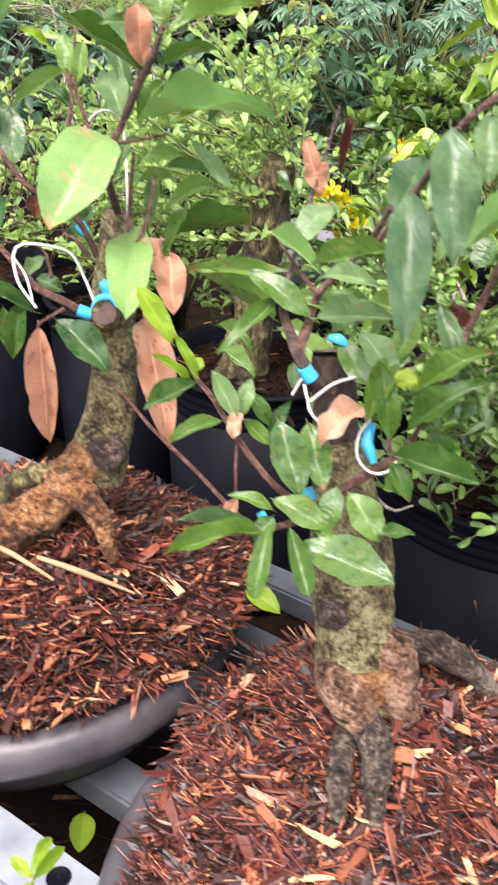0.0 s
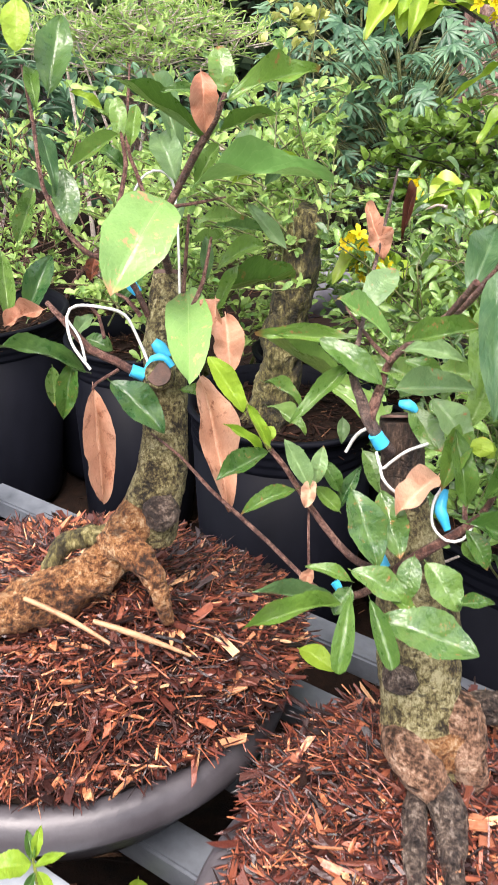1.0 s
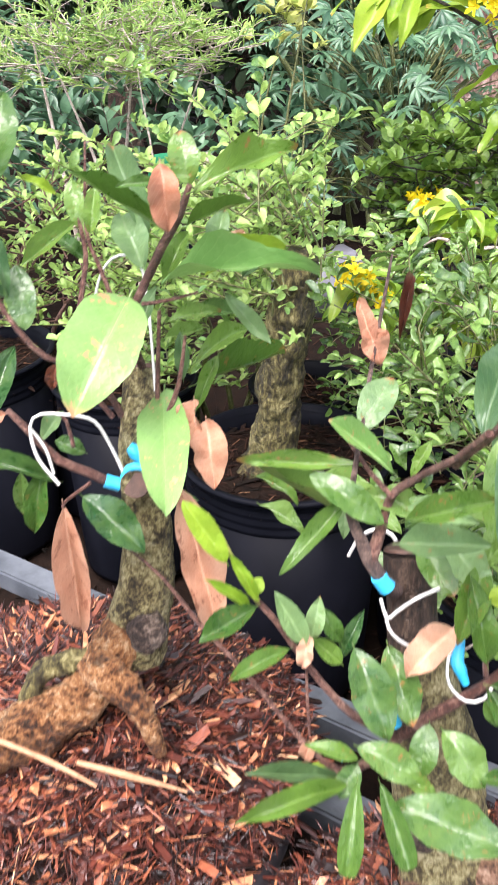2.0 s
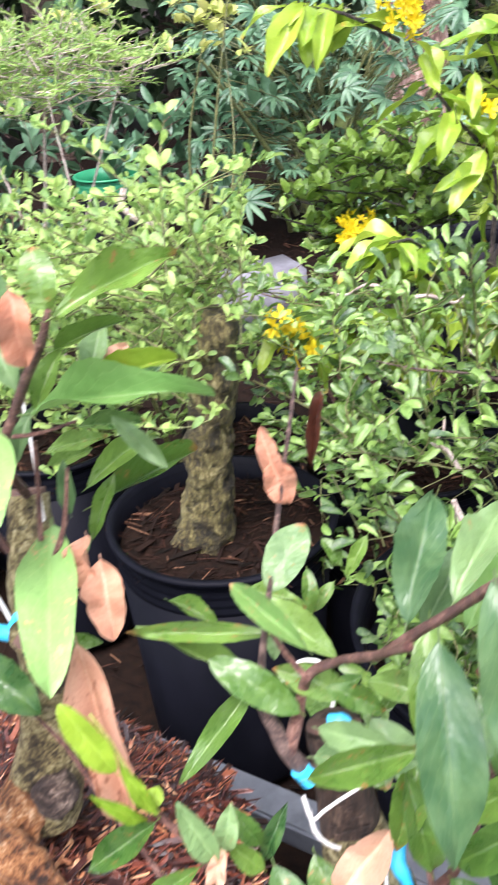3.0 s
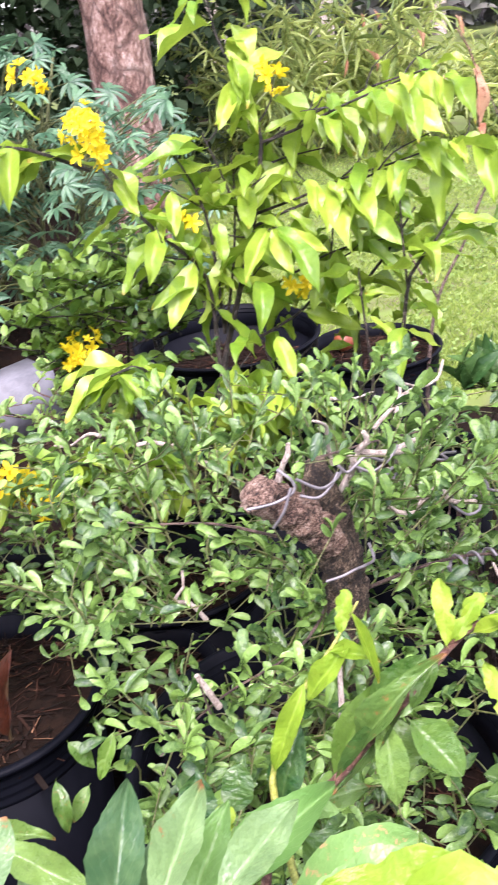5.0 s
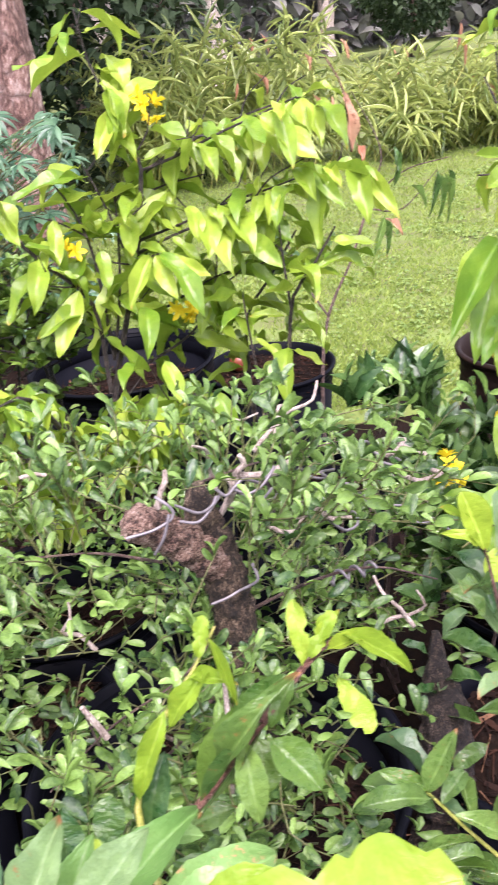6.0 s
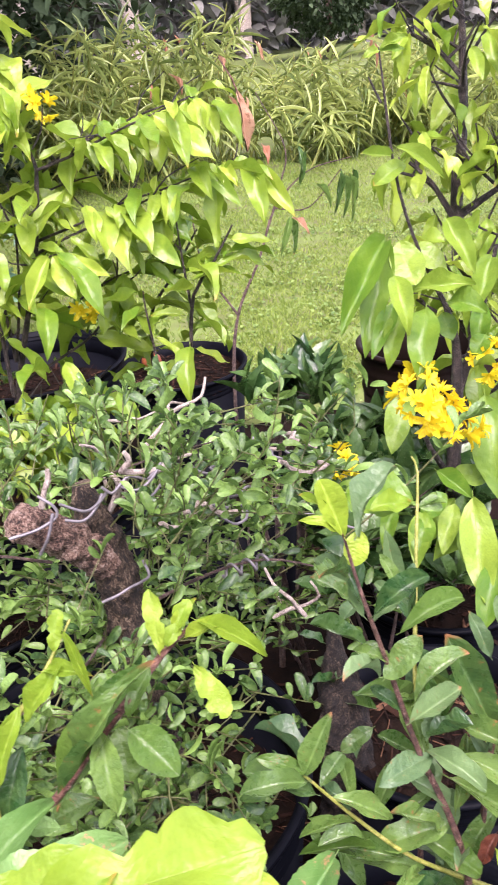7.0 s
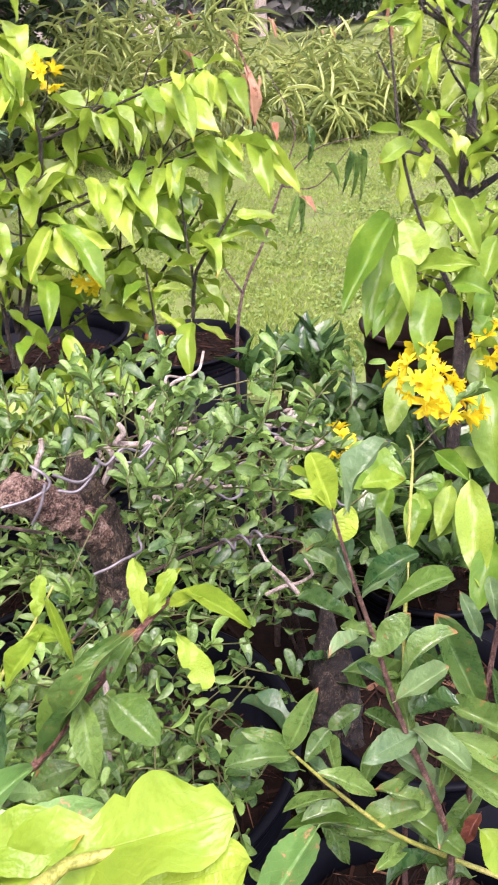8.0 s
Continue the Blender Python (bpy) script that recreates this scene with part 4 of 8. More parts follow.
limb("twig", tree_b, TWIG, [(-0.108, 0.919, 0.838, 0.0026), (-0.097, 0.930, 0.862, 0.0023), (-0.089, 0.941, 0.906, 0.0014)])
limb("twig", tree_b, TWIG, [(-0.126, 0.946, 0.935, 0.0020), (-0.103, 0.936, 0.941, 0.0017), (-0.075, 0.939, 0.947, 0.0011)])
limb("twig", tree_b, TWIG, [(-0.186, 0.919, 0.767, 0.0021), (-0.208, 0.904, 0.757, 0.0018), (-0.212, 0.901, 0.751, 0.0015)])
limb("twig", tree_b, TWIG, [(-0.166, 0.973, 0.809, 0.0028), (-0.182, 0.982, 0.825, 0.0022), (-0.194, 0.985, 0.830, 0.0016)])
limb("twig", tree_b, TWIG, [(-0.203, 0.944, 0.793, 0.0021), (-0.211, 0.964, 0.811, 0.0018), (-0.220, 0.969, 0.819, 0.0012)])
limb("wire", tree_b, WIRE, [(-0.215, 0.915, 0.768, 0.0017), (-0.235, 0.927, 0.792, 0.0017), (-0.241, 0.941, 0.818, 0.0017), (-0.231, 0.946, 0.828, 0.0017), (-0.201, 0.944, 0.827, 0.0017), (-0.180, 0.945, 0.819, 0.0017), (-0.166, 0.938, 0.795, 0.0017), (-0.154, 0.926, 0.771, 0.0017)], 8, 0.006)
limb("wire", tree_b, WIRE, [(-0.182, 1.017, 0.907, 0.0015), (-0.174, 1.031, 0.935, 0.0015), (-0.162, 1.038, 0.950, 0.0015), (-0.147, 1.039, 0.953, 0.0015), (-0.134, 1.034, 0.943, 0.0015), (-0.129, 1.020, 0.917, 0.0015), (-0.126, 1.004, 0.884, 0.0015), (-0.124, 0.984, 0.832, 0.0015)], 8, 0.006)
limb("wire", tree_b, WIRE, [(-0.243, 0.949, 0.812, 0.0015), (-0.229, 0.939, 0.794, 0.0015), (-0.222, 0.929, 0.772, 0.0015)], 6, 0.006)
limb("tape", tree_b, TAPE, [(-0.160, 0.932, 0.756, 0.0073), (-0.174, 0.931, 0.762, 0.0070)], 12, 0.005, 0.1, 60)
limb("tape", tree_b, TAPE, [(-0.151, 0.955, 0.786, 0.0056), (-0.144, 0.953, 0.780, 0.0068), (-0.136, 0.947, 0.770, 0.0056)], 12, 0.004, 0.3, 90)
limb("tape", tree_b, TAPE, [(-0.155, 0.926, 0.765, 0.0042), (-0.149, 0.927, 0.777, 0.0045), (-0.137, 0.924, 0.780, 0.0042), (-0.129, 0.922, 0.771, 0.0036)], 10, 0.005, 0.15, 60)
limb("tape", tree_b, TAPE, [(-0.177, 0.984, 0.841, 0.0068), (-0.169, 0.980, 0.833, 0.0056)], 12, 0.005, 0.1, 60)
leaf(tree_b, "oval", "p", (-0.137, 0.945, 0.942), (-0.181, 0.852, 0.870), 0.068, 0, (0.05, -0.72, 0.69))
leaf(tree_b, "oval", "p", (-0.112, 0.950, 0.846), (-0.106, 0.801, 0.802), 0.046, 0, (0.03, -0.45, 0.89))
leaf(tree_b, "crisp", "b", (-0.211, 0.901, 0.751), (-0.200, 0.860, 0.636), 0.032, 0, (0.10, -0.64, 0.76))
leaf(tree_b, "broad", "d", (-0.194, 0.914, 0.755), (-0.135, 0.879, 0.712), 0.036, 0, (0.07, -0.67, 0.74))
leaf(tree_b, "crisp", "b", (-0.098, 0.891, 0.772), (-0.066, 0.815, 0.655), 0.036, 0, (0.01, -0.65, 0.76))
leaf(tree_b, "crisp", "b", (-0.073, 0.924, 0.828), (-0.067, 0.886, 0.775), 0.033, 0, (-0.00, -0.70, 0.71))
leaf(tree_b, "crisp", "b", (-0.084, 0.942, 0.841), (-0.077, 0.912, 0.803), 0.020, 20, (0.01, -0.72, 0.70))
leaf(tree_b, "lance", "d", (-0.227, 0.956, 0.749), (-0.326, 0.970, 0.770), 0.022, 0, (0.15, -0.68, 0.72))
leaf(tree_b, "lance", "g", (-0.241, 0.962, 0.759), (-0.253, 0.942, 0.697), 0.025, 0, (0.13, -0.67, 0.73))
leaf(tree_b, "lance", "d", (-0.270, 0.987, 0.741), (-0.266, 0.967, 0.701), 0.018, 0, (0.14, -0.67, 0.73))
leaf(tree_b, "lance", "d", (-0.301, 1.021, 0.786), (-0.279, 1.074, 0.847), 0.030, 0, (0.15, -0.72, 0.68))
leaf(tree_b, "lance", "d", (-0.324, 1.030, 0.779), (-0.339, 1.077, 0.850), 0.022, 0, (0.18, -0.71, 0.68))
leaf(tree_b, "crisp", "b", (-0.275, 0.988, 0.809), (-0.318, 0.980, 0.790), 0.023, 0, (0.16, -0.70, 0.70))
leaf(tree_b, "oval", "n", (-0.281, 0.974, 1.073), (-0.280, 0.997, 1.119), 0.028, 0, (0.18, -0.82, 0.54))
leaf(tree_b, "broad", "g", (-0.258, 1.010, 1.033), (-0.249, 1.056, 1.103), 0.037, 0, (0.15, -0.82, 0.55))
leaf(tree_b, "lance", "g", (-0.275, 1.000, 1.058), (-0.263, 0.969, 1.018), 0.015, 0, (0.16, -0.80, 0.57))
leaf(tree_b, "lance", "y", (-0.297, 1.005, 1.066), (-0.272, 1.009, 1.076), 0.009, 0, (0.18, -0.82, 0.55))
leaf(tree_b, "lance", "y", (-0.265, 0.991, 0.996), (-0.248, 0.963, 0.940), 0.017, 0, (0.15, -0.78, 0.61))
leaf(tree_b, "lance", "y", (-0.250, 0.972, 0.935), (-0.300, 0.984, 0.956), 0.018, 0, (0.16, -0.76, 0.62))
leaf(tree_b, "oval", "d", (-0.243, 0.985, 0.962), (-0.236, 0.958, 0.909), 0.028, 0, (0.14, -0.76, 0.63))
leaf(tree_b, "lance", "g", (-0.188, 1.000, 0.996), (-0.236, 0.974, 0.964), 0.019, 0, (0.11, -0.79, 0.61))
leaf(tree_b, "lance", "n", (-0.205, 1.022, 1.017), (-0.240, 1.031, 1.032), 0.010, 0, (0.12, -0.81, 0.58))
leaf(tree_b, "oval", "g", (-0.186, 1.008, 0.989), (-0.191, 1.028, 1.029), 0.019, 0, (0.09, -0.80, 0.59))
leaf(tree_b, "oval", "g", (-0.175, 1.005, 0.984), (-0.170, 1.024, 1.022), 0.016, 0, (0.08, -0.80, 0.59))
leaf(tree_b, "lance", "g", (-0.181, 1.004, 0.960), (-0.213, 1.025, 0.978), 0.015, 0, (0.10, -0.79, 0.61))
leaf(tree_b, "broad", "y", (-0.123, 1.021, 0.975), (-0.159, 1.082, 1.050), 0.028, 0, (0.05, -0.81, 0.58))
leaf(tree_b, "broad", "y", (-0.128, 0.999, 0.952), (-0.150, 1.042, 0.992), 0.034, 0, (0.05, -0.79, 0.61))
leaf(tree_b, "lance", "g", (-0.097, 0.923, 1.004), (-0.182, 0.950, 1.053), 0.015, 0, (0.06, -0.81, 0.58))
leaf(tree_b, "arch", "g", (-0.101, 0.912, 1.049), (-0.137, 0.912, 1.046), 0.010, 0, (0.04, -0.82, 0.57))
leaf(tree_b, "oval", "g", (-0.078, 0.910, 1.046), (-0.084, 0.930, 1.085), 0.025, 0, (0.01, -0.83, 0.56))
leaf(tree_b, "crisp", "b", (-0.099, 0.903, 1.065), (-0.095, 0.894, 1.013), 0.026, 0, (0.02, -0.82, 0.58))
leaf(tree_b, "lance", "g", (-0.074, 0.908, 1.042), (0.012, 0.955, 1.064), 0.026, 0, (-0.04, -0.82, 0.57))
leaf(tree_b, "arch", "g", (-0.082, 0.926, 1.010), (-0.026, 0.932, 1.027), 0.014, 0, (-0.02, -0.81, 0.59))
leaf(tree_b, "lance", "p", (-0.108, 0.936, 0.958), (0.030, 0.920, 0.968), 0.027, 0, (-0.03, -0.66, 0.75))
leaf(tree_b, "lance", "n", (-0.070, 0.960, 0.955), (0.005, 0.985, 0.972), 0.026, 0, (-0.02, -0.74, 0.67))
leaf(tree_b, "arch", "y", (-0.052, 0.966, 0.935), (-0.011, 0.944, 0.894), 0.016, 0, (-0.03, -0.76, 0.65))
leaf(tree_b, "lance", "y", (-0.093, 0.942, 0.862), (-0.095, 0.962, 0.902), 0.014, 0, (0.02, -0.75, 0.66))
leaf(tree_b, "lance", "g", (-0.083, 0.985, 0.860), (-0.031, 1.035, 0.874), 0.022, 0, (-0.01, -0.75, 0.66))
leaf(tree_b, "lance", "g", (-0.085, 1.012, 0.825), (0.013, 1.116, 0.815), 0.029, 0, (-0.03, -0.73, 0.68))
leaf(tree_b, "lance", "y", (-0.063, 0.948, 0.966), (-0.050, 0.990, 1.007), 0.020, 0, (-0.01, -0.80, 0.60))
leaf(tree_b, "crisp", "b", (-0.048, 0.971, 0.969), (-0.033, 0.981, 0.989), 0.021, 0, (-0.03, -0.79, 0.61))
leaf(tree_b, "arch", "y", (-0.036, 0.943, 0.958), (-0.008, 0.953, 0.979), 0.014, 0, (-0.04, -0.79, 0.62))
leaf(tree_b, "lance", "d", (-0.104, 0.947, 0.918), (-0.056, 0.959, 0.921), 0.015, 0, (0.01, -0.76, 0.64))
leaf(tree_b, "lance", "g", (-0.105, 0.943, 0.954), (-0.083, 0.973, 0.992), 0.018, 0, (0.02, -0.79, 0.61))
leaf(tree_b, "lance", "y", (-0.134, 0.972, 0.897), (-0.117, 1.000, 0.933), 0.015, 0, (0.04, -0.77, 0.64))
leaf(tree_b, "lance", "d", (-0.110, 0.969, 0.893), (-0.074, 0.991, 0.894), 0.015, 0, (0.02, -0.76, 0.65))
leaf(tree_b, "lance", "y", (-0.082, 0.958, 0.829), (-0.109, 0.949, 0.786), 0.015, 0, (0.02, -0.71, 0.70))
leaf(tree_b, "lance", "d", (-0.087, 1.026, 0.898), (-0.030, 1.043, 0.889), 0.018, 0, (-0.01, -0.76, 0.65))
leaf(tree_b, "lance", "g", (-0.061, 1.006, 0.859), (-0.085, 0.981, 0.808), 0.016, 0, (0.00, -0.73, 0.68))
leaf(tree_b, "lance", "d", (-0.162, 1.008, 0.856), (-0.192, 0.989, 0.816), 0.018, 0, (0.08, -0.73, 0.68))
leaf(tree_b, "lance", "g", (-0.121, 0.936, 0.738), (-0.084, 0.933, 0.734), 0.014, 0, (0.02, -0.68, 0.74))
leaf(tree_b, "lance", "d", (-0.200, 0.985, 0.764), (-0.232, 0.992, 0.775), 0.019, 0, (0.10, -0.70, 0.71))
leaf(tree_b, "crisp", "k", (-0.209, 0.943, 0.880), (-0.213, 0.933, 0.859), 0.015, 0, (0.11, -0.73, 0.67))
leaf(tree_b, "lance", "y", (-0.247, 1.001, 0.771), (-0.227, 1.032, 0.788), 0.018, 0, (0.12, -0.70, 0.70))
leaf(tree_b, "lance", "d", (-0.329, 1.121, 0.849), (-0.310, 1.152, 0.911), 0.023, 0, (0.17, -0.75, 0.64))

# loose sticks, fallen leaves and a seedling
limb("body", stick_a, STICK, [(-0.280, 0.804, 0.552, 0.0027), (-0.233, 0.792, 0.536, 0.0033), (-0.189, 0.782, 0.511, 0.0018)], 6, 0.02, 0.25, 60)
limb("body", stick_b, STICK, [(-0.207, 0.793, 0.532, 0.0024), (-0.156, 0.788, 0.516, 0.0036), (-0.104, 0.791, 0.489, 0.0018)], 6, 0.02, 0.25, 60)
leaf(fallen_leaf, "broad", "n", (0.020, 0.854, 0.448), (0.059, 0.826, 0.439), 0.026, 0, (-0.07, -0.52, 0.85))
leaf(fallen_leaf_b, "broad", "n", (-0.161, 0.724, 0.220), (-0.161, 0.683, 0.205), 0.029, 0, (0.09, -0.41, 0.91))
limb("stem", seedling, GREENTWIG, [(-0.243, 0.596, 0.250, 0.0025), (-0.235, 0.581, 0.356, 0.0021), (-0.233, 0.575, 0.411, 0.0018), (-0.235, 0.577, 0.438, 0.0010)])
leaf(seedling, "lance", "n", (-0.236, 0.575, 0.433), (-0.276, 0.565, 0.434), 0.025, 0, (0.14, -0.40, 0.91))
leaf(seedling, "lance", "n", (-0.233, 0.577, 0.438), (-0.230, 0.597, 0.456), 0.010, 0, (0.12, -0.42, 0.90))
leaf(seedling, "lance", "n", (-0.233, 0.574, 0.431), (-0.205, 0.579, 0.442), 0.009, 0, (0.11, -0.41, 0.91))
leaf(seedling, "lance", "g", (-0.235, 0.576, 0.435), (-0.243, 0.596, 0.452), 0.009, 0, (0.12, -0.41, 0.90))
leaf(seedling, "lance", "n", (-0.231, 0.572, 0.427), (-0.213, 0.552, 0.411), 0.011, 0, (0.11, -0.39, 0.91))
leaf(seedling, "lance", "g", (-0.233, 0.572, 0.426), (-0.241, 0.553, 0.411), 0.009, 0, (0.12, -0.39, 0.91))
limb("stem", seedling_b, GREENTWIG, [(-0.172, 0.498, 0.0, 0.0024), (-0.166, 0.502, 0.22, 0.0020), (-0.163, 0.505, 0.36, 0.0016), (-0.162, 0.510, 0.402, 0.0010)])
leaf(seedling_b, "lance", "n", (-0.161, 0.508, 0.396), (-0.140, 0.540, 0.400), 0.013, 0, (0.10, -0.41, 0.91))
leaf(seedling_b, "lance", "n", (-0.163, 0.511, 0.402), (-0.153, 0.547, 0.402), 0.012, 0, (0.10, -0.41, 0.91))
leaf(seedling_b, "oval", "n", (-0.163, 0.509, 0.399), (-0.184, 0.526, 0.402), 0.011, 0, (0.12, -0.41, 0.91))
leaf(seedling_b, "lance", "n", (-0.163, 0.507, 0.395), (-0.176, 0.485, 0.385), 0.012, 0, (0.12, -0.41, 0.91))

# tree in the round pot: thick sawn stump with taped grafts
limb("trunk", tree_a, BARK, [(0.138, 0.682, 0.412, 0.0405), (0.136, 0.684, 0.451, 0.0395), (0.130, 0.688, 0.480, 0.0407), (0.125, 0.704, 0.524, 0.0396), (0.122, 0.718, 0.562, 0.0403), (0.114, 0.728, 0.615, 0.0369), (0.102, 0.735, 0.674, 0.0281), (0.095, 0.743, 0.712, 0.0220)], 30, 0.006, 0.11, 26, "mossy trunk")
limb("collar", tree_a, ROOTBARK, [(0.1345, 0.686, 0.462, 0.0400), (0.133, 0.6865, 0.472, 0.0432), (0.1315, 0.688, 0.488, 0.0436), (0.130, 0.690, 0.502, 0.0405)], 30, 0.005, 0.16, 60, "orange bare bark at the foot")

limb("stump", tree_a, DARKBARK, [(0.097, 0.741, 0.695, 0.0226), (0.093, 0.746, 0.728, 0.0208), (0.090, 0.751, 0.761, 0.0195), (0.087, 0.756, 0.792, 0.0190)], 24, 0.006, 0.08, 40, "dark weathered stump top")
limb("cut_face", tree_a, CUT, [(0.087, 0.756, 0.792, 0.0188), (0.087, 0.757, 0.794, 0.0183)], 18, 0.004, 0.05, 60, "dark sawn face")
limb("knot", tree_a, DARKROOT, [(0.102, 0.698, 0.543, 0.0164), (0.097, 0.681, 0.558, 0.0154), (0.095, 0.676, 0.562, 0.0090)], 18, 0.004, 0.3, 60, "dark healed knot")
limb("root", tree_a, ROOTGREY, [(0.096, 0.689, 0.491, 0.0111), (0.104, 0.663, 0.492, 0.0205), (0.116, 0.640, 0.484, 0.0201), (0.131, 0.625, 0.471, 0.0158), (0.138, 0.619, 0.458, 0.0095)], 22, 0.005, 0.22, 52, "knotted pale root")
limb("root", tree_a, DARKROOT, [(0.126, 0.639, 0.475, 0.0133), (0.137, 0.617, 0.467, 0.0162), (0.141, 0.591, 0.456, 0.0148), (0.135, 0.557, 0.451, 0.0108), (0.131, 0.530, 0.444, 0.0072)], 22, 0.005, 0.26, 52, "dark scaly end of the root")
limb("root", tree_a, DARKROOT, [(0.123, 0.644, 0.463, 0.0081), (0.114, 0.623, 0.456, 0.0116), (0.107, 0.592, 0.452, 0.0123), (0.102, 0.559, 0.449, 0.0104), (0.100, 0.535, 0.437, 0.0063)], 22, 0.005, 0.28, 52, "dark gnarled root")
limb("lump", tree_a, ROOTGREY, [(0.150, 0.700, 0.517, 0.0194), (0.163, 0.679, 0.504, 0.0229), (0.163, 0.664, 0.483, 0.0212), (0.174, 0.656, 0.458, 0.0153), (0.186, 0.656, 0.431, 0.0100)], 24, 0.006, .30, 50, "pinkish swollen burl")
limb("root", tree_a, DARKROOT, [(0.165, 0.711, 0.482, 0.0115), (0.193, 0.715, 0.491, 0.0161), (0.225, 0.719, 0.479, 0.0169), (0.259, 0.717, 0.455, 0.0135), (0.285, 0.711, 0.424, 0.0101)], 22, 0.005, 0.24, 52, "dark gnarled root")
limb("branch", tree_a, DARKTWIG, [(0.075, 0.734, 0.769, 0.0065), (0.063, 0.726, 0.787, 0.0059), (0.052, 0.729, 0.803, 0.0059), (0.045, 0.733, 0.821, 0.0049), (0.038, 0.741, 0.837, 0.0039), (0.042, 0.760, 0.855, 0.0025), (0.052, 0.792, 0.885, 0.0020), (0.066, 0.842, 0.918, 0.0018), (0.082, 0.893, 0.954, 0.0016), (0.092, 0.923, 0.981, 0.0011)])
limb("branch", tree_a, TWIG, [(0.053, 0.728, 0.802, 0.0054), (0.061, 0.736, 0.828, 0.0042), (0.069, 0.742, 0.852, 0.0033), (0.085, 0.722, 0.880, 0.0028), (0.099, 0.691, 0.910, 0.0027), (0.108, 0.654, 0.948, 0.0025)], 12, 0.006, 0.22, 70)
limb("branch", tree_a, TWIG, [(0.102, 0.70, 0.90, 0.0030), (0.128, 0.655, 0.965, 0.0028), (0.146, 0.618, 1.015, 0.0025), (0.19, 0.58, 1.06, 0.0018)], 10, 0.008, 0.2, 60)
limb("twig", tree_a, TWIG, [(0.069, 0.736, 0.853, 0.0022), (0.055, 0.758, 0.862, 0.0020), (0.035, 0.801, 0.880, 0.0010)])
limb("branch", tree_a, TWIG, [(0.075, 0.676, 0.677, 0.0049), (0.096, 0.671, 0.701, 0.0046), (0.123, 0.670, 0.722, 0.0043), (0.145, 0.672, 0.741, 0.0033), (0.157, 0.677, 0.763, 0.0024)])
limb("branch", tree_a, TWIG, [(0.077, 0.684, 0.671, 0.0045), (0.049, 0.677, 0.688, 0.0037), (0.027, 0.677, 0.709, 0.0032), (0.000, 0.689, 0.742, 0.0027), (-0.019, 0.702, 0.768, 0.0024), (-0.033, 0.710, 0.782, 0.0024)])
limb("twig", tree_a, GREENTWIG, [(-0.033, 0.710, 0.782, 0.0022), (-0.047, 0.721, 0.803, 0.0019), (-0.059, 0.733, 0.827, 0.0014), (-0.069, 0.741, 0.842, 0.0010)])
limb("branch", tree_a, TWIG, [(0.077, 0.683, 0.669, 0.0040), (0.048, 0.653, 0.674, 0.0034), (0.022, 0.644, 0.676, 0.0029), (0.000, 0.668, 0.678, 0.0022), (-0.028, 0.715, 0.682, 0.0021), (-0.053, 0.760, 0.681, 0.0022), (-0.086, 0.809, 0.686, 0.0020), (-0.117, 0.859, 0.695, 0.0018), (-0.151, 0.897, 0.703, 0.0012)])
limb("twig", tree_a, TWIG, [(0.003, 0.667, 0.688, 0.0012), (0.002, 0.680, 0.714, 0.0012), (0.002, 0.691, 0.735, 0.0010)])
limb("twig", tree_a, TWIG, [(0.131, 0.667, 0.741, 0.0024), (0.130, 0.672, 0.760, 0.0021), (0.133, 0.681, 0.787, 0.0014)])
limb("tape", tree_a, TAPE, [(0.066, 0.725, 0.780, 0.0072), (0.059, 0.725, 0.791, 0.0069)], 12, 0.005, 0.12, 60)
limb("tape", tree_a, TAPE, [(0.081, 0.744, 0.812, 0.0030), (0.088, 0.741, 0.812, 0.0054), (0.096, 0.739, 0.807, 0.0025)], 10, 0.004, 0.35, 90)
limb("tape", tree_a, TAPE, [(0.119, 0.696, 0.753, 0.0029), (0.115, 0.686, 0.737, 0.0053), (0.121, 0.679, 0.723, 0.0034)], 12, 0.004, 0.3, 90)
limb("tape", tree_a, TAPE, [(0.065, 0.680, 0.695, 0.0054), (0.069, 0.675, 0.686, 0.0064)], 12, 0.005, 0.15, 60)
limb("tape", tree_a, TAPE, [(0.024, 0.654, 0.685, 0.0038), (0.028, 0.651, 0.680, 0.0034)], 12, 0.005, 0.15, 60)
limb("wire", tree_a, WIRE, [(0.059, 0.712, 0.780, 0.0014), (0.063, 0.702, 0.769, 0.0014), (0.070, 0.703, 0.774, 0.0014), (0.083, 0.702, 0.786, 0.0013), (0.102, 0.709, 0.790, 0.0014)], 8, 0.005)
limb("wire", tree_a, WIRE, [(0.062, 0.706, 0.772, 0.0014), (0.064, 0.699, 0.762, 0.0014), (0.071, 0.695, 0.754, 0.0014), (0.079, 0.695, 0.748, 0.0014)], 8, 0.005)
limb("wire", tree_a, WIRE, [(0.116, 0.693, 0.758, 0.0014), (0.106, 0.680, 0.749, 0.0013), (0.105, 0.670, 0.733, 0.0013), (0.116, 0.662, 0.723, 0.0013), (0.130, 0.662, 0.724, 0.0013), (0.140, 0.671, 0.733, 0.0013)], 8, 0.005)
leaf(tree_a, "oval", "y", (0.051, 0.791, 0.883), (0.080, 0.826, 0.909), 0.028, 0, (-0.13, -0.73, 0.68))
leaf(tree_a, "arch", "p", (0.070, 0.749, 0.867), (0.026, 0.795, 0.890), 0.017, 0, (-0.11, -0.71, 0.69))
leaf(tree_a, "arch", "g", (0.054, 0.778, 0.857), (-0.046, 0.801, 0.853), 0.014, 0, (-0.07, -0.71, 0.71))
leaf(tree_a, "oval", "g", (0.061, 0.728, 0.836), (0.008, 0.751, 0.867), 0.023, 0, (-0.10, -0.69, 0.72))
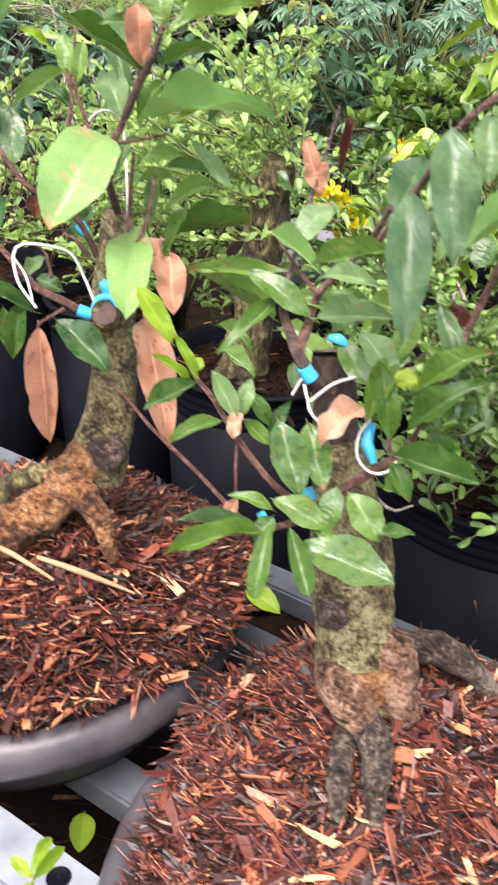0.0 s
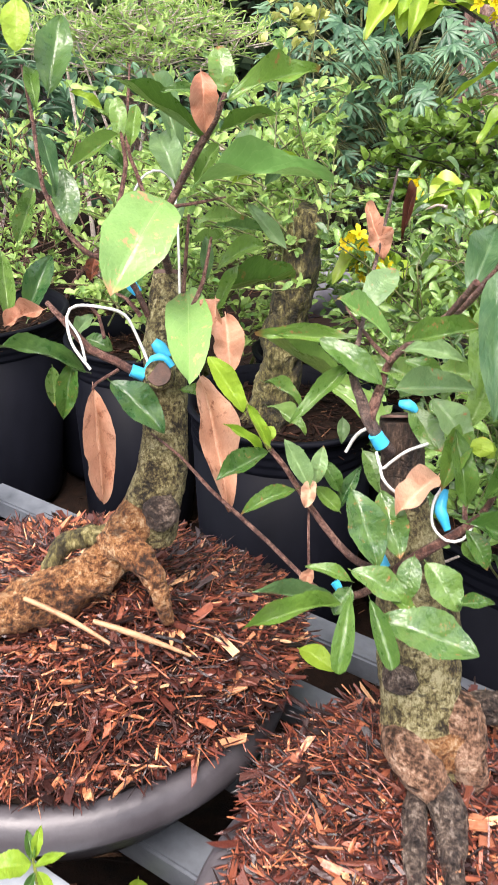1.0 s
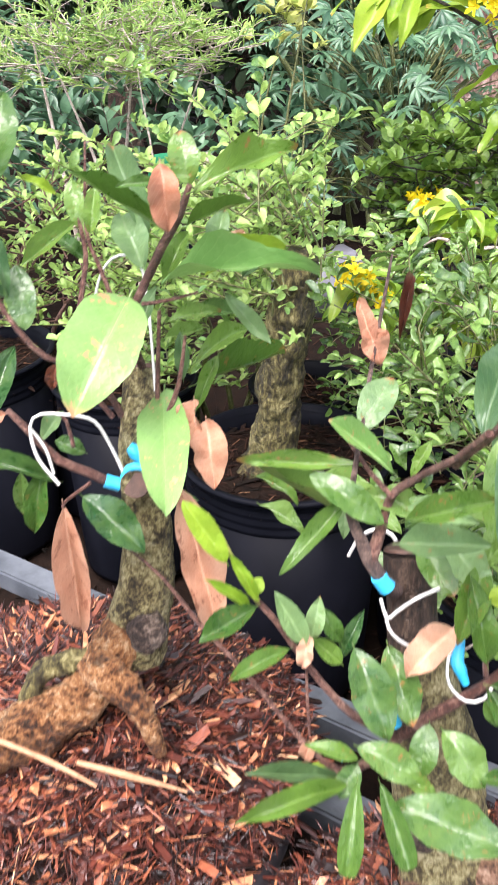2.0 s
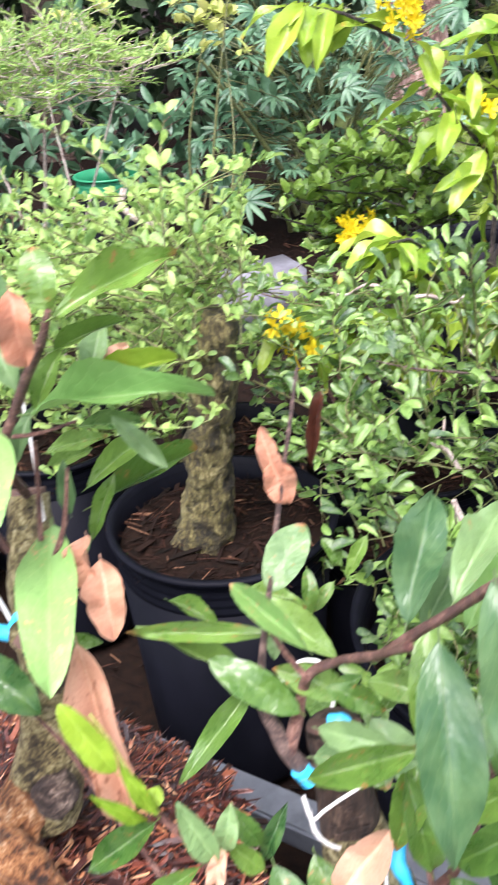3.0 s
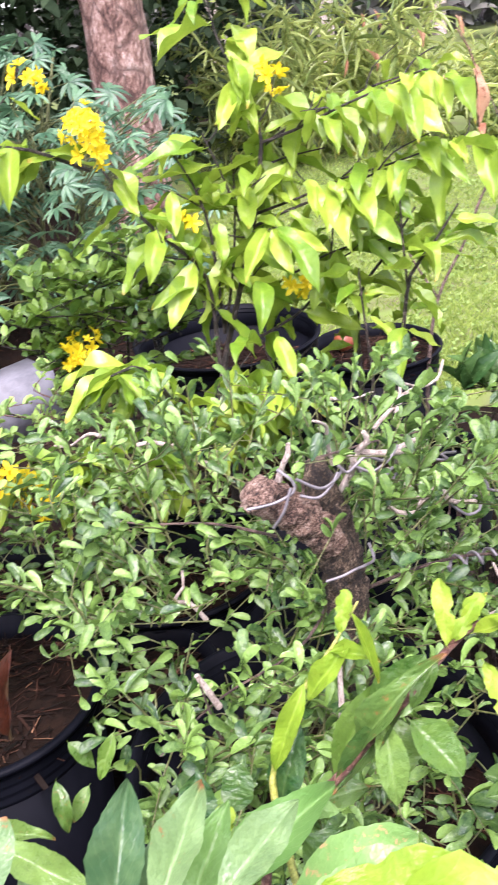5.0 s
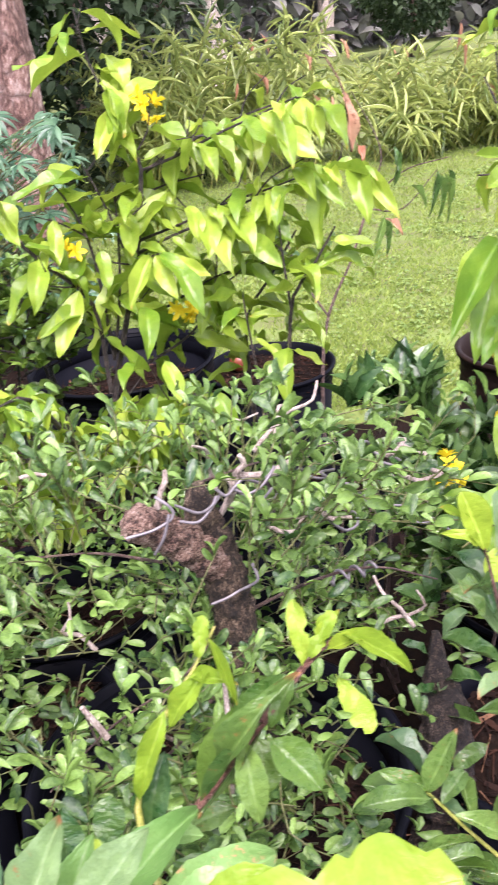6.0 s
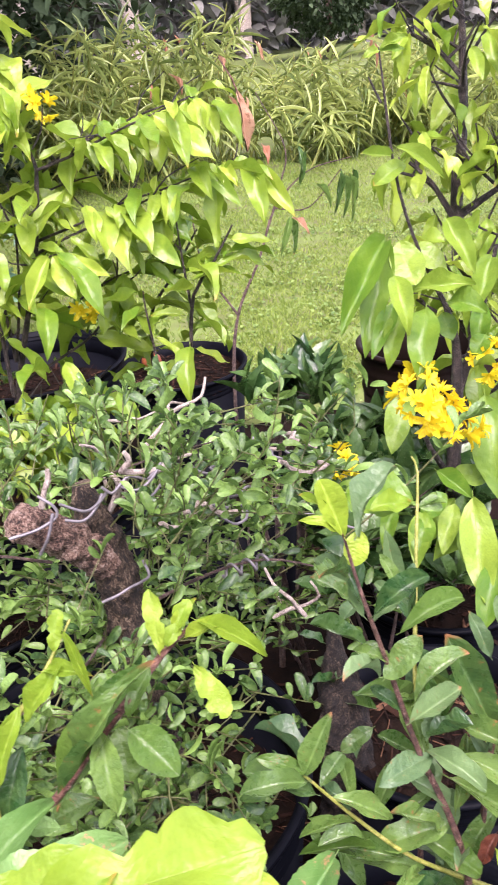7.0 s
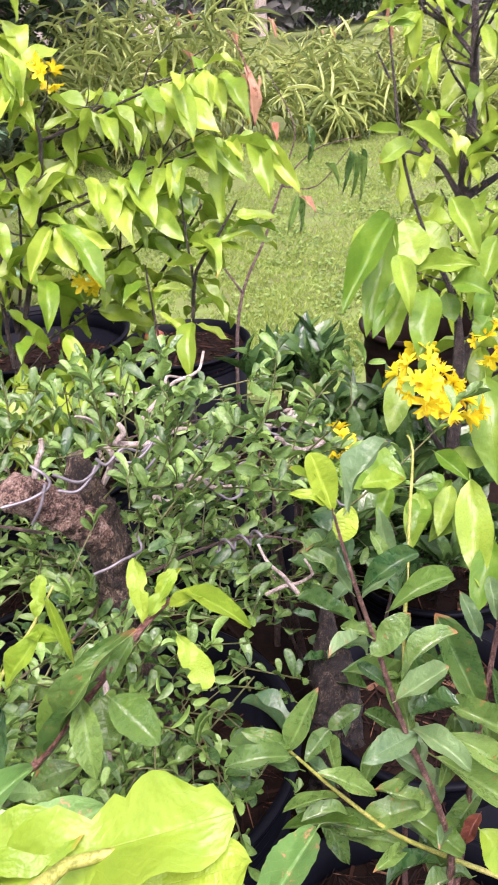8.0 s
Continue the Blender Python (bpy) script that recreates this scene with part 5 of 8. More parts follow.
leaf(tree_a, "arch", "g", (0.037, 0.747, 0.849), (-0.017, 0.710, 0.806), 0.016, 0, (-0.08, -0.67, 0.73))
leaf(tree_a, "lance", "g", (0.050, 0.607, 0.918), (0.103, 0.606, 0.931), 0.017, 0, (-0.18, -0.69, 0.70))
leaf(tree_a, "lance", "y", (0.063, 0.661, 0.892), (0.104, 0.638, 0.893), 0.016, 0, (-0.17, -0.68, 0.71))
leaf(tree_a, "lance", "y", (0.062, 0.676, 0.854), (0.119, 0.656, 0.864), 0.024, 0, (-0.17, -0.67, 0.73))
leaf(tree_a, "lance", "g", (0.077, 0.723, 0.860), (0.112, 0.714, 0.844), 0.016, 0, (-0.16, -0.68, 0.72))
leaf(tree_a, "broad", "d", (0.036, 0.680, 0.760), (0.056, 0.638, 0.711), 0.031, 0, (-0.11, -0.60, 0.80))
leaf(tree_a, "broad", "d", (0.062, 0.688, 0.755), (0.076, 0.649, 0.712), 0.027, 0, (-0.13, -0.60, 0.79))
leaf(tree_a, "crisp", "b", (0.108, 0.684, 0.773), (0.072, 0.665, 0.744), 0.026, 0, (-0.15, -0.61, 0.78))
leaf(tree_a, "arch", "g", (0.034, 0.629, 0.703), (-0.004, 0.635, 0.713), 0.012, 0, (-0.08, -0.57, 0.82))
leaf(tree_a, "lance", "g", (0.026, 0.621, 0.687), (-0.055, 0.601, 0.675), 0.017, 0, (-0.05, -0.55, 0.83))
leaf(tree_a, "lance", "y", (0.020, 0.631, 0.684), (-0.047, 0.631, 0.690), 0.014, 0, (-0.05, -0.56, 0.83))
leaf(tree_a, "spoon", "g", (0.031, 0.611, 0.701), (0.020, 0.568, 0.659), 0.017, 0, (-0.09, -0.54, 0.84))
leaf(tree_a, "spoon", "g", (0.047, 0.610, 0.699), (0.062, 0.569, 0.663), 0.017, 0, (-0.12, -0.53, 0.84))
leaf(tree_a, "broad", "d", (0.034, 0.633, 0.711), (0.077, 0.617, 0.693), 0.024, 0, (-0.12, -0.56, 0.82))
leaf(tree_a, "broad", "d", (0.097, 0.643, 0.713), (0.122, 0.617, 0.683), 0.028, 0, (-0.17, -0.55, 0.82))
leaf(tree_a, "broad", "d", (0.055, 0.603, 0.686), (0.129, 0.572, 0.674), 0.037, 0, (-0.15, -0.53, 0.84))
leaf(tree_a, "lance", "g", (0.119, 0.619, 0.688), (0.150, 0.615, 0.693), 0.012, 0, (-0.19, -0.54, 0.82))
leaf(tree_a, "oval", "g", (0.087, 0.646, 0.717), (0.078, 0.625, 0.687), 0.021, 0, (-0.14, -0.56, 0.81))
leaf(tree_a, "lance", "g", (0.064, 0.618, 0.695), (0.087, 0.612, 0.683), 0.013, 0, (-0.14, -0.55, 0.83))
leaf(tree_a, "lance", "g", (-0.035, 0.704, 0.782), (-0.078, 0.690, 0.762), 0.020, 0, (-0.01, -0.64, 0.77))
leaf(tree_a, "lance", "g", (-0.011, 0.689, 0.754), (-0.057, 0.676, 0.736), 0.015, 0, (-0.03, -0.61, 0.79))
leaf(tree_a, "lance", "y", (0.001, 0.690, 0.757), (-0.021, 0.709, 0.792), 0.018, 0, (-0.06, -0.64, 0.77))
leaf(tree_a, "lance", "y", (0.007, 0.696, 0.757), (0.013, 0.710, 0.786), 0.015, 0, (-0.08, -0.63, 0.77))
leaf(tree_a, "lance", "n", (-0.033, 0.706, 0.786), (-0.054, 0.723, 0.818), 0.010, 0, (-0.03, -0.66, 0.75))
leaf(tree_a, "oval", "n", (-0.056, 0.720, 0.812), (-0.087, 0.741, 0.853), 0.019, 0, (-0.00, -0.68, 0.73))
leaf(tree_a, "lance", "n", (-0.039, 0.704, 0.782), (-0.073, 0.711, 0.804), 0.009, 0, (-0.02, -0.65, 0.76))
leaf(tree_a, "oval", "n", (-0.037, 0.709, 0.791), (-0.030, 0.714, 0.801), 0.012, 0, (-0.04, -0.65, 0.76))
leaf(tree_a, "crisp", "b", (0.005, 0.697, 0.759), (-0.002, 0.687, 0.738), 0.014, 0, (-0.07, -0.62, 0.78))
leaf(tree_a, "crisp", "b", (0.004, 0.655, 0.697), (-0.002, 0.648, 0.683), 0.012, 0, (-0.07, -0.57, 0.82))
leaf(tree_a, "lance", "g", (0.030, 0.710, 0.741), (0.011, 0.723, 0.767), 0.015, 0, (-0.08, -0.63, 0.77))
leaf(tree_a, "lance", "g", (0.030, 0.702, 0.726), (0.007, 0.712, 0.745), 0.015, 0, (-0.08, -0.61, 0.78))
leaf(tree_a, "lance", "d", (0.031, 0.712, 0.723), (0.050, 0.728, 0.757), 0.013, 0, (-0.10, -0.62, 0.78))
leaf(tree_a, "broad", "d", (0.034, 0.631, 0.696), (0.020, 0.617, 0.678), 0.018, 0, (-0.09, -0.55, 0.83))
leaf(tree_a, "crisp", "b", (0.068, 0.854, 0.921), (0.059, 0.883, 0.956), 0.015, 0, (-0.12, -0.76, 0.64))
leaf(tree_a, "crisp", "b", (0.063, 0.864, 0.939), (0.074, 0.849, 0.911), 0.023, 0, (-0.13, -0.75, 0.65))
leaf(tree_a, "crisp", "k", (0.107, 0.905, 0.969), (0.094, 0.876, 0.921), 0.010, 0, (-0.15, -0.76, 0.64))
leaf(tree_a, "oval", "g", (0.092, 0.742, 0.810), (0.113, 0.706, 0.784), 0.024, 0, (-0.16, -0.65, 0.75))
leaf(tree_a, "lance", "n", (0.141, 0.688, 0.794), (0.156, 0.688, 0.795), 0.016, 0, (-0.21, -0.62, 0.75))
leaf(tree_a, "lance", "g", (0.142, 0.665, 0.748), (0.163, 0.646, 0.733), 0.018, 0, (-0.21, -0.58, 0.79))
leaf(tree_a, "lance", "g", (0.131, 0.663, 0.721), (0.143, 0.646, 0.710), 0.016, 0, (-0.19, -0.57, 0.80))
leaf(tree_a, "hang", "y", (0.136, 0.620, 1.009), (0.142, 0.584, 0.926), 0.032, 0, (-0.17, -0.75, 0.64))
leaf(tree_a, "hang", "y", (0.119, 0.640, 0.961), (0.115, 0.588, 0.868), 0.032, 0, (-0.14, -0.72, 0.68))
leaf(tree_a, "hang", "y", (0.159, 0.611, 1.019), (0.159, 0.590, 0.979), 0.022, 0, (-0.20, -0.77, 0.61))
leaf(tree_a, "lance", "g", (0.156, 0.626, 1.004), (0.167, 0.610, 0.975), 0.011, 0, (-0.20, -0.76, 0.62))
leaf(tree_a, "lance", "g", (0.149, 0.673, 0.795), (0.204, 0.670, 0.833), 0.022, 0, (-0.17, -0.66, 0.73))
leaf(tree_a, "lance", "g", (0.143, 0.663, 0.764), (0.206, 0.659, 0.812), 0.024, 0, (-0.17, -0.65, 0.74))
leaf(tree_a, "lance", "g", (0.130, 0.653, 0.745), (0.200, 0.629, 0.735), 0.026, 0, (-0.16, -0.61, 0.78))
leaf(tree_a, "lance", "g", (0.131, 0.659, 0.735), (0.147, 0.639, 0.709), 0.017, 0, (-0.13, -0.61, 0.78))
leaf(tree_a, "oval", "n", (0.139, 0.678, 0.794), (0.141, 0.686, 0.809), 0.019, 0, (-0.14, -0.66, 0.73))
leaf(tree_a, "lance", "g", (0.131, 0.668, 0.752), (0.120, 0.699, 0.810), 0.021, 0, (-0.12, -0.65, 0.75))
leaf(tree_a, "broad", "y", (0.106, 0.729, 0.823), (0.136, 0.694, 0.791), 0.026, 0, (-0.12, -0.68, 0.73))
leaf(tree_a, "lance", "d", (0.097, 0.740, 0.834), (0.048, 0.759, 0.846), 0.021, 0, (-0.07, -0.71, 0.70))
leaf(tree_a, "lance", "d", (0.106, 0.740, 0.844), (0.152, 0.721, 0.843), 0.019, 0, (-0.12, -0.70, 0.70))
leaf(tree_a, "hang", "d", (0.166, 0.707, 0.858), (0.187, 0.672, 0.793), 0.020, 0, (-0.17, -0.68, 0.72))
leaf(tree_a, "lance", "g", (0.162, 0.667, 0.763), (0.182, 0.650, 0.731), 0.017, 0, (-0.16, -0.62, 0.77))
leaf(tree_a, "crisp", "k", (0.190, 0.752, 0.817), (0.199, 0.764, 0.839), 0.023, 0, (-0.18, -0.69, 0.70))
leaf(tree_a, "lance", "g", (0.135, 0.715, 0.809), (0.111, 0.679, 0.761), 0.023, 0, (-0.12, -0.66, 0.74))
leaf(tree_a, "broad", "d", (0.154, 0.731, 0.839), (0.135, 0.712, 0.804), 0.022, 0, (-0.14, -0.69, 0.71))
leaf(tree_a, "lance", "y", (0.120, 0.704, 0.919), (0.151, 0.768, 0.961), 0.029, 0, (-0.09, -0.49, 0.87))
leaf(tree_a, "lance", "y", (0.142, 0.691, 0.942), (0.187, 0.743, 0.965), 0.024, 0, (-0.14, -0.48, 0.87))
leaf(tree_a, "lance", "y", (0.168, 0.661, 0.979), (0.220, 0.685, 0.993), 0.022, 0, (-0.20, -0.46, 0.87))
leaf(tree_a, "oval", "g", (0.218, 0.808, 0.860), (0.230, 0.820, 0.886), 0.023, 0, (-0.17, -0.48, 0.86))
leaf(tree_a, "hang", "g", (0.133, 0.703, 0.920), (0.124, 0.666, 0.850), 0.023, 0, (-0.08, -0.40, 0.91))
leaf(tree_a, "lance", "g", (0.117, 0.740, 0.817), (0.143, 0.758, 0.834), 0.016, 0, (-0.07, -0.42, 0.91))
leaf(tree_a, "lance", "d", (0.033, 0.784, 0.813), (-0.041, 0.813, 0.848), 0.018, 0, (0.08, -0.45, 0.89))
leaf(tree_a, "lance", "y", (0.194, 0.627, 1.007), (0.214, 0.606, 0.972), 0.018, 0, (-0.23, -0.40, 0.89))
leaf(tree_a, "lance", "g", (0.085, 0.763, 0.808), (0.108, 0.768, 0.822), 0.015, 0, (-0.03, -0.42, 0.91))

# its far sprouts, before the small-leaved shrub
limb("branch", tree_a, TWIG, [(0.157, 0.677, 0.763, 0.0034), (0.185, 0.712, 0.808, 0.0034), (0.213, 0.745, 0.856, 0.0034)])
limb("branch", tree_a, TWIG, [(0.213, 0.745, 0.855, 0.0034), (0.233, 0.758, 0.898, 0.0029), (0.267, 0.752, 0.916, 0.0029), (0.290, 0.755, 0.932, 0.0031), (0.326, 0.758, 0.957, 0.0030), (0.356, 0.765, 0.973, 0.0023), (0.379, 0.766, 0.984, 0.0014)])
limb("branch", tree_a, GREENTWIG, [(0.230, 0.728, 0.862, 0.0025), (0.233, 0.758, 0.898, 0.0026), (0.235, 0.769, 0.920, 0.0022), (0.247, 0.776, 0.944, 0.0021), (0.266, 0.784, 0.964, 0.0017), (0.290, 0.789, 0.984, 0.0012), (0.312, 0.796, 1.005, 0.0007)])
leaf(tree_a, "lance", "n", (0.266, 0.781, 0.971), (0.236, 0.766, 0.927), 0.014, 0, (-0.12, -0.47, 0.87))
leaf(tree_a, "lance", "n", (0.267, 0.780, 0.958), (0.300, 0.782, 0.989), 0.014, 0, (-0.16, -0.49, 0.86))
leaf(tree_a, "torn", "n", (0.296, 0.790, 0.990), (0.307, 0.802, 1.012), 0.011, 0, (-0.18, -0.52, 0.84))
leaf(tree_a, "lance", "n", (0.286, 0.790, 0.981), (0.310, 0.766, 0.981), 0.010, 0, (-0.18, -0.49, 0.85))
leaf(tree_a, "lance", "n", (0.305, 0.792, 1.002), (0.306, 0.762, 0.969), 0.007, 0, (-0.19, -0.49, 0.85))
leaf(tree_a, "lance", "d", (0.288, 0.759, 0.926), (0.345, 0.751, 0.984), 0.018, 0, (-0.20, -0.45, 0.87))
leaf(tree_a, "lance", "d", (0.321, 0.757, 0.951), (0.265, 0.749, 0.910), 0.016, 0, (-0.16, -0.44, 0.88))
leaf(tree_a, "lance", "d", (0.304, 0.757, 0.947), (0.296, 0.727, 0.907), 0.019, 0, (-0.17, -0.43, 0.89))
leaf(tree_a, "broad", "g", (0.321, 0.752, 0.941), (0.337, 0.720, 0.918), 0.025, 0, (-0.21, -0.42, 0.88))
leaf(tree_a, "lance", "g", (0.346, 0.762, 0.971), (0.323, 0.754, 0.947), 0.012, 0, (-0.22, -0.46, 0.86))
leaf(tree_a, "torn", "n", (0.356, 0.765, 0.973), (0.364, 0.787, 1.009), 0.013, 0, (-0.25, -0.48, 0.84))
leaf(tree_a, "torn", "n", (0.360, 0.765, 0.976), (0.384, 0.772, 1.000), 0.013, 0, (-0.26, -0.47, 0.84))
leaf(tree_a, "lance", "n", (0.368, 0.769, 0.979), (0.390, 0.774, 0.997), 0.009, 0, (-0.27, -0.47, 0.84))
leaf(tree_a, "lance", "n", (0.384, 0.766, 0.987), (0.413, 0.729, 0.966), 0.014, 0, (-0.29, -0.44, 0.85))
leaf(tree_a, "torn", "n", (0.371, 0.749, 0.968), (0.376, 0.721, 0.942), 0.017, 0, (-0.26, -0.43, 0.87))
leaf(tree_a, "lance", "n", (0.374, 0.765, 0.978), (0.400, 0.752, 0.988), 0.010, 0, (-0.28, -0.46, 0.84))
leaf(tree_a, "broad", "d", (0.237, 0.767, 0.896), (0.262, 0.784, 0.938), 0.022, 0, (-0.11, -0.45, 0.88))
leaf(tree_a, "lance", "p", (0.245, 0.747, 0.911), (0.263, 0.737, 0.909), 0.013, 0, (-0.12, -0.42, 0.90))
leaf(tree_a, "lance", "d", (0.263, 0.771, 0.880), (0.296, 0.761, 0.890), 0.018, 0, (-0.14, -0.43, 0.89))
leaf(tree_a, "broad", "d", (0.188, 0.784, 0.885), (0.195, 0.798, 0.917), 0.025, 0, (-0.05, -0.46, 0.89))
leaf(tree_a, "lance", "p", (0.163, 0.727, 0.890), (0.204, 0.759, 0.927), 0.024, 0, (-0.09, -0.42, 0.90))
leaf(tree_a, "lance", "p", (0.177, 0.717, 0.899), (0.264, 0.742, 0.926), 0.029, 0, (-0.14, -0.41, 0.90))
leaf(tree_a, "broad", "p", (0.206, 0.682, 0.914), (0.288, 0.689, 0.926), 0.034, 0, (-0.18, -0.37, 0.91))
leaf(tree_a, "lance", "y", (0.138, 0.732, 0.886), (0.180, 0.773, 0.918), 0.024, 0, (-0.06, -0.42, 0.90))
leaf(tree_a, "torn", "n", (0.193, 0.766, 0.891), (0.207, 0.771, 0.908), 0.016, 0, (-0.11, -0.43, 0.90))
leaf(tree_a, "lance", "g", (0.277, 0.770, 0.898), (0.324, 0.792, 0.941), 0.020, 0, (-0.22, -0.44, 0.87))
leaf(tree_a, "lance", "g", (0.309, 0.778, 0.930), (0.350, 0.782, 0.958), 0.021, 0, (-0.26, -0.45, 0.86))
leaf(tree_a, "oval", "g", (0.320, 0.769, 0.929), (0.315, 0.750, 0.902), 0.024, 0, (-0.24, -0.42, 0.88))
leaf(tree_a, "lance", "g", (0.242, 0.748, 0.859), (0.270, 0.750, 0.878), 0.019, 0, (-0.16, -0.39, 0.91))
limb("branch", tree_a, GREENTWIG, [(0.19, 0.58, 1.06, 0.0028), (0.208, 0.546, 1.065, 0.0038), (0.237, 0.561, 1.053, 0.0027), (0.270, 0.557, 1.045, 0.0017), (0.288, 0.556, 1.051, 0.0010)])
leaf(tree_a, "torn", "n", (0.212, 0.585, 1.035), (0.297, 0.542, 1.058), 0.041, 0, (-0.12, -0.40, 0.91))
leaf(tree_a, "torn", "n", (0.258, 0.551, 1.034), (0.294, 0.526, 1.049), 0.025, 0, (-0.15, -0.36, 0.92))
leaf(tree_a, "torn", "n", (0.196, 0.603, 1.040), (0.249, 0.572, 1.050), 0.024, 0, (-0.06, -0.43, 0.90))
leaf(tree_a, "torn", "p", (0.191, 0.604, 1.037), (0.232, 0.585, 1.045), 0.029, 0, (-0.04, -0.43, 0.90))

# tree with a corky trunk in the black pot
limb("trunk", tree_g, BLACKCORK, [(0.728, 1.091, 0.253, 0.046), (0.735, 1.097, 0.312, 0.040), (0.742, 1.110, 0.371, 0.037), (0.752, 1.125, 0.435, 0.034), (0.758, 1.140, 0.465, 0.030), (0.762, 1.150, 0.492, 0.018), (0.766, 1.160, 0.56, 0.006)], 30, 0.006, 0.30, 70, "dark corky trunk")
limb("branch", tree_g, TWIG, [(0.612, 0.744, 0.601, 0.0036), (0.592, 0.751, 0.682, 0.0031), (0.573, 0.764, 0.750, 0.0028), (0.558, 0.767, 0.807, 0.0025), (0.544, 0.770, 0.865, 0.0021), (0.529, 0.772, 0.920, 0.0018), (0.520, 0.774, 0.958, 0.0014), (0.515, 0.779, 0.992, 0.0010)])
limb("branch", tree_g, GREENTWIG, [(0.669, 0.723, 0.533, 0.0030), (0.618, 0.750, 0.574, 0.0026), (0.562, 0.765, 0.632, 0.0021), (0.527, 0.785, 0.678, 0.0019), (0.501, 0.798, 0.718, 0.0016), (0.482, 0.808, 0.749, 0.0013)])
limb("branch", tree_g, TWIG, [(0.667, 0.775, 0.663, 0.0029), (0.681, 0.778, 0.725, 0.0027), (0.695, 0.782, 0.788, 0.0024), (0.711, 0.786, 0.854, 0.0016)])
limb("branch", tree_g, GREENTWIG, [(0.617, 0.815, 0.682, 0.0022), (0.639, 0.845, 0.754, 0.0022), (0.671, 0.878, 0.819, 0.0018), (0.695, 0.903, 0.862, 0.0017), (0.726, 0.935, 0.901, 0.0012), (0.726, 0.944, 0.916, 0.0010)])
limb("stem", tree_g, TWIG, [(0.600, 0.740, 0.36, 0.0050), (0.610, 0.742, 0.50, 0.0042), (0.612, 0.744, 0.61, 0.0036)])
limb("stem", tree_g, TWIG, [(0.640, 0.750, 0.36, 0.0046), (0.660, 0.735, 0.45, 0.0038), (0.669, 0.723, 0.54, 0.0030)])
limb("stem", tree_g, TWIG, [(0.640, 0.780, 0.36, 0.0044), (0.660, 0.778, 0.52, 0.0036), (0.667, 0.775, 0.67, 0.0029)])
limb("stem", tree_g, TWIG, [(0.600, 0.790, 0.36, 0.0040), (0.608, 0.805, 0.52, 0.0030), (0.617, 0.815, 0.69, 0.0022)])
leaf(tree_g, "blunt", "n", (0.515, 0.778, 0.990), (0.515, 0.805, 1.026), 0.021, 0, (-0.35, -0.51, 0.79))
leaf(tree_g, "oval", "n", (0.520, 0.777, 0.962), (0.534, 0.782, 0.985), 0.019, 0, (-0.35, -0.48, 0.81))
leaf(tree_g, "arch", "n", (0.512, 0.781, 0.994), (0.488, 0.795, 1.006), 0.010, 0, (-0.33, -0.51, 0.79))
leaf(tree_g, "blunt", "n", (0.514, 0.793, 1.005), (0.499, 0.809, 1.017), 0.007, 0, (-0.34, -0.52, 0.78))
leaf(tree_g, "lance", "n", (0.593, 0.846, 0.951), (0.629, 0.836, 0.948), 0.020, 0, (-0.39, -0.48, 0.79))
leaf(tree_g, "broad", "l", (0.596, 0.882, 0.951), (0.632, 0.835, 0.948), 0.043, 0, (-0.38, -0.49, 0.78))
leaf(tree_g, "blunt", "y", (0.550, 0.793, 0.887), (0.580, 0.787, 0.904), 0.012, 0, (-0.35, -0.44, 0.83))
leaf(tree_g, "blunt", "d", (0.532, 0.769, 0.916), (0.577, 0.757, 0.939), 0.018, 0, (-0.35, -0.44, 0.83))
leaf(tree_g, "oval", "d", (0.539, 0.766, 0.853), (0.567, 0.753, 0.889), 0.022, 0, (-0.33, -0.41, 0.85))
leaf(tree_g, "lance", "y", (0.559, 0.761, 0.798), (0.616, 0.760, 0.806), 0.021, 0, (-0.34, -0.37, 0.87))
leaf(tree_g, "blunt", "g", (0.597, 0.815, 0.839), (0.660, 0.804, 0.853), 0.022, 0, (-0.37, -0.41, 0.83))
leaf(tree_g, "blunt", "d", (0.650, 0.755, 0.745), (0.641, 0.806, 0.820), 0.031, 0, (-0.36, -0.36, 0.86))
leaf(tree_g, "lance", "d", (0.577, 0.791, 0.909), (0.578, 0.817, 0.928), 0.011, 0, (-0.36, -0.45, 0.82))
leaf(tree_g, "blunt", "d", (0.548, 0.768, 0.864), (0.524, 0.787, 0.875), 0.011, 0, (-0.32, -0.42, 0.85))
leaf(tree_g, "blunt", "d", (0.558, 0.767, 0.807), (0.541, 0.789, 0.827), 0.012, 0, (-0.31, -0.39, 0.86))
leaf(tree_g, "arch", "y", (0.581, 0.759, 0.750), (0.521, 0.757, 0.755), 0.025, 0, (-0.30, -0.36, 0.89))
leaf(tree_g, "lance", "g", (0.614, 0.781, 0.753), (0.614, 0.804, 0.792), 0.017, 0, (-0.34, -0.37, 0.87))
leaf(tree_g, "blunt", "y", (0.583, 0.769, 0.747), (0.600, 0.714, 0.734), 0.021, 0, (-0.32, -0.34, 0.88))
leaf(tree_g, "blunt", "d", (0.622, 0.776, 0.752), (0.655, 0.719, 0.739), 0.023, 0, (-0.35, -0.34, 0.87))
leaf(tree_g, "lance", "d", (0.617, 0.762, 0.725), (0.652, 0.710, 0.694), 0.024, 0, (-0.34, -0.32, 0.89))
leaf(tree_g, "blunt", "d", (0.603, 0.760, 0.708), (0.665, 0.690, 0.650), 0.037, 0, (-0.33, -0.31, 0.89))
leaf(tree_g, "arch", "y", (0.596, 0.751, 0.686), (0.570, 0.783, 0.715), 0.017, 0, (-0.30, -0.34, 0.89))
leaf(tree_g, "broad", "d", (0.601, 0.756, 0.656), (0.542, 0.790, 0.634), 0.030, 0, (-0.28, -0.33, 0.90))
leaf(tree_g, "blunt", "g", (0.578, 0.784, 0.638), (0.613, 0.730, 0.604), 0.025, 0, (-0.28, -0.31, 0.91))
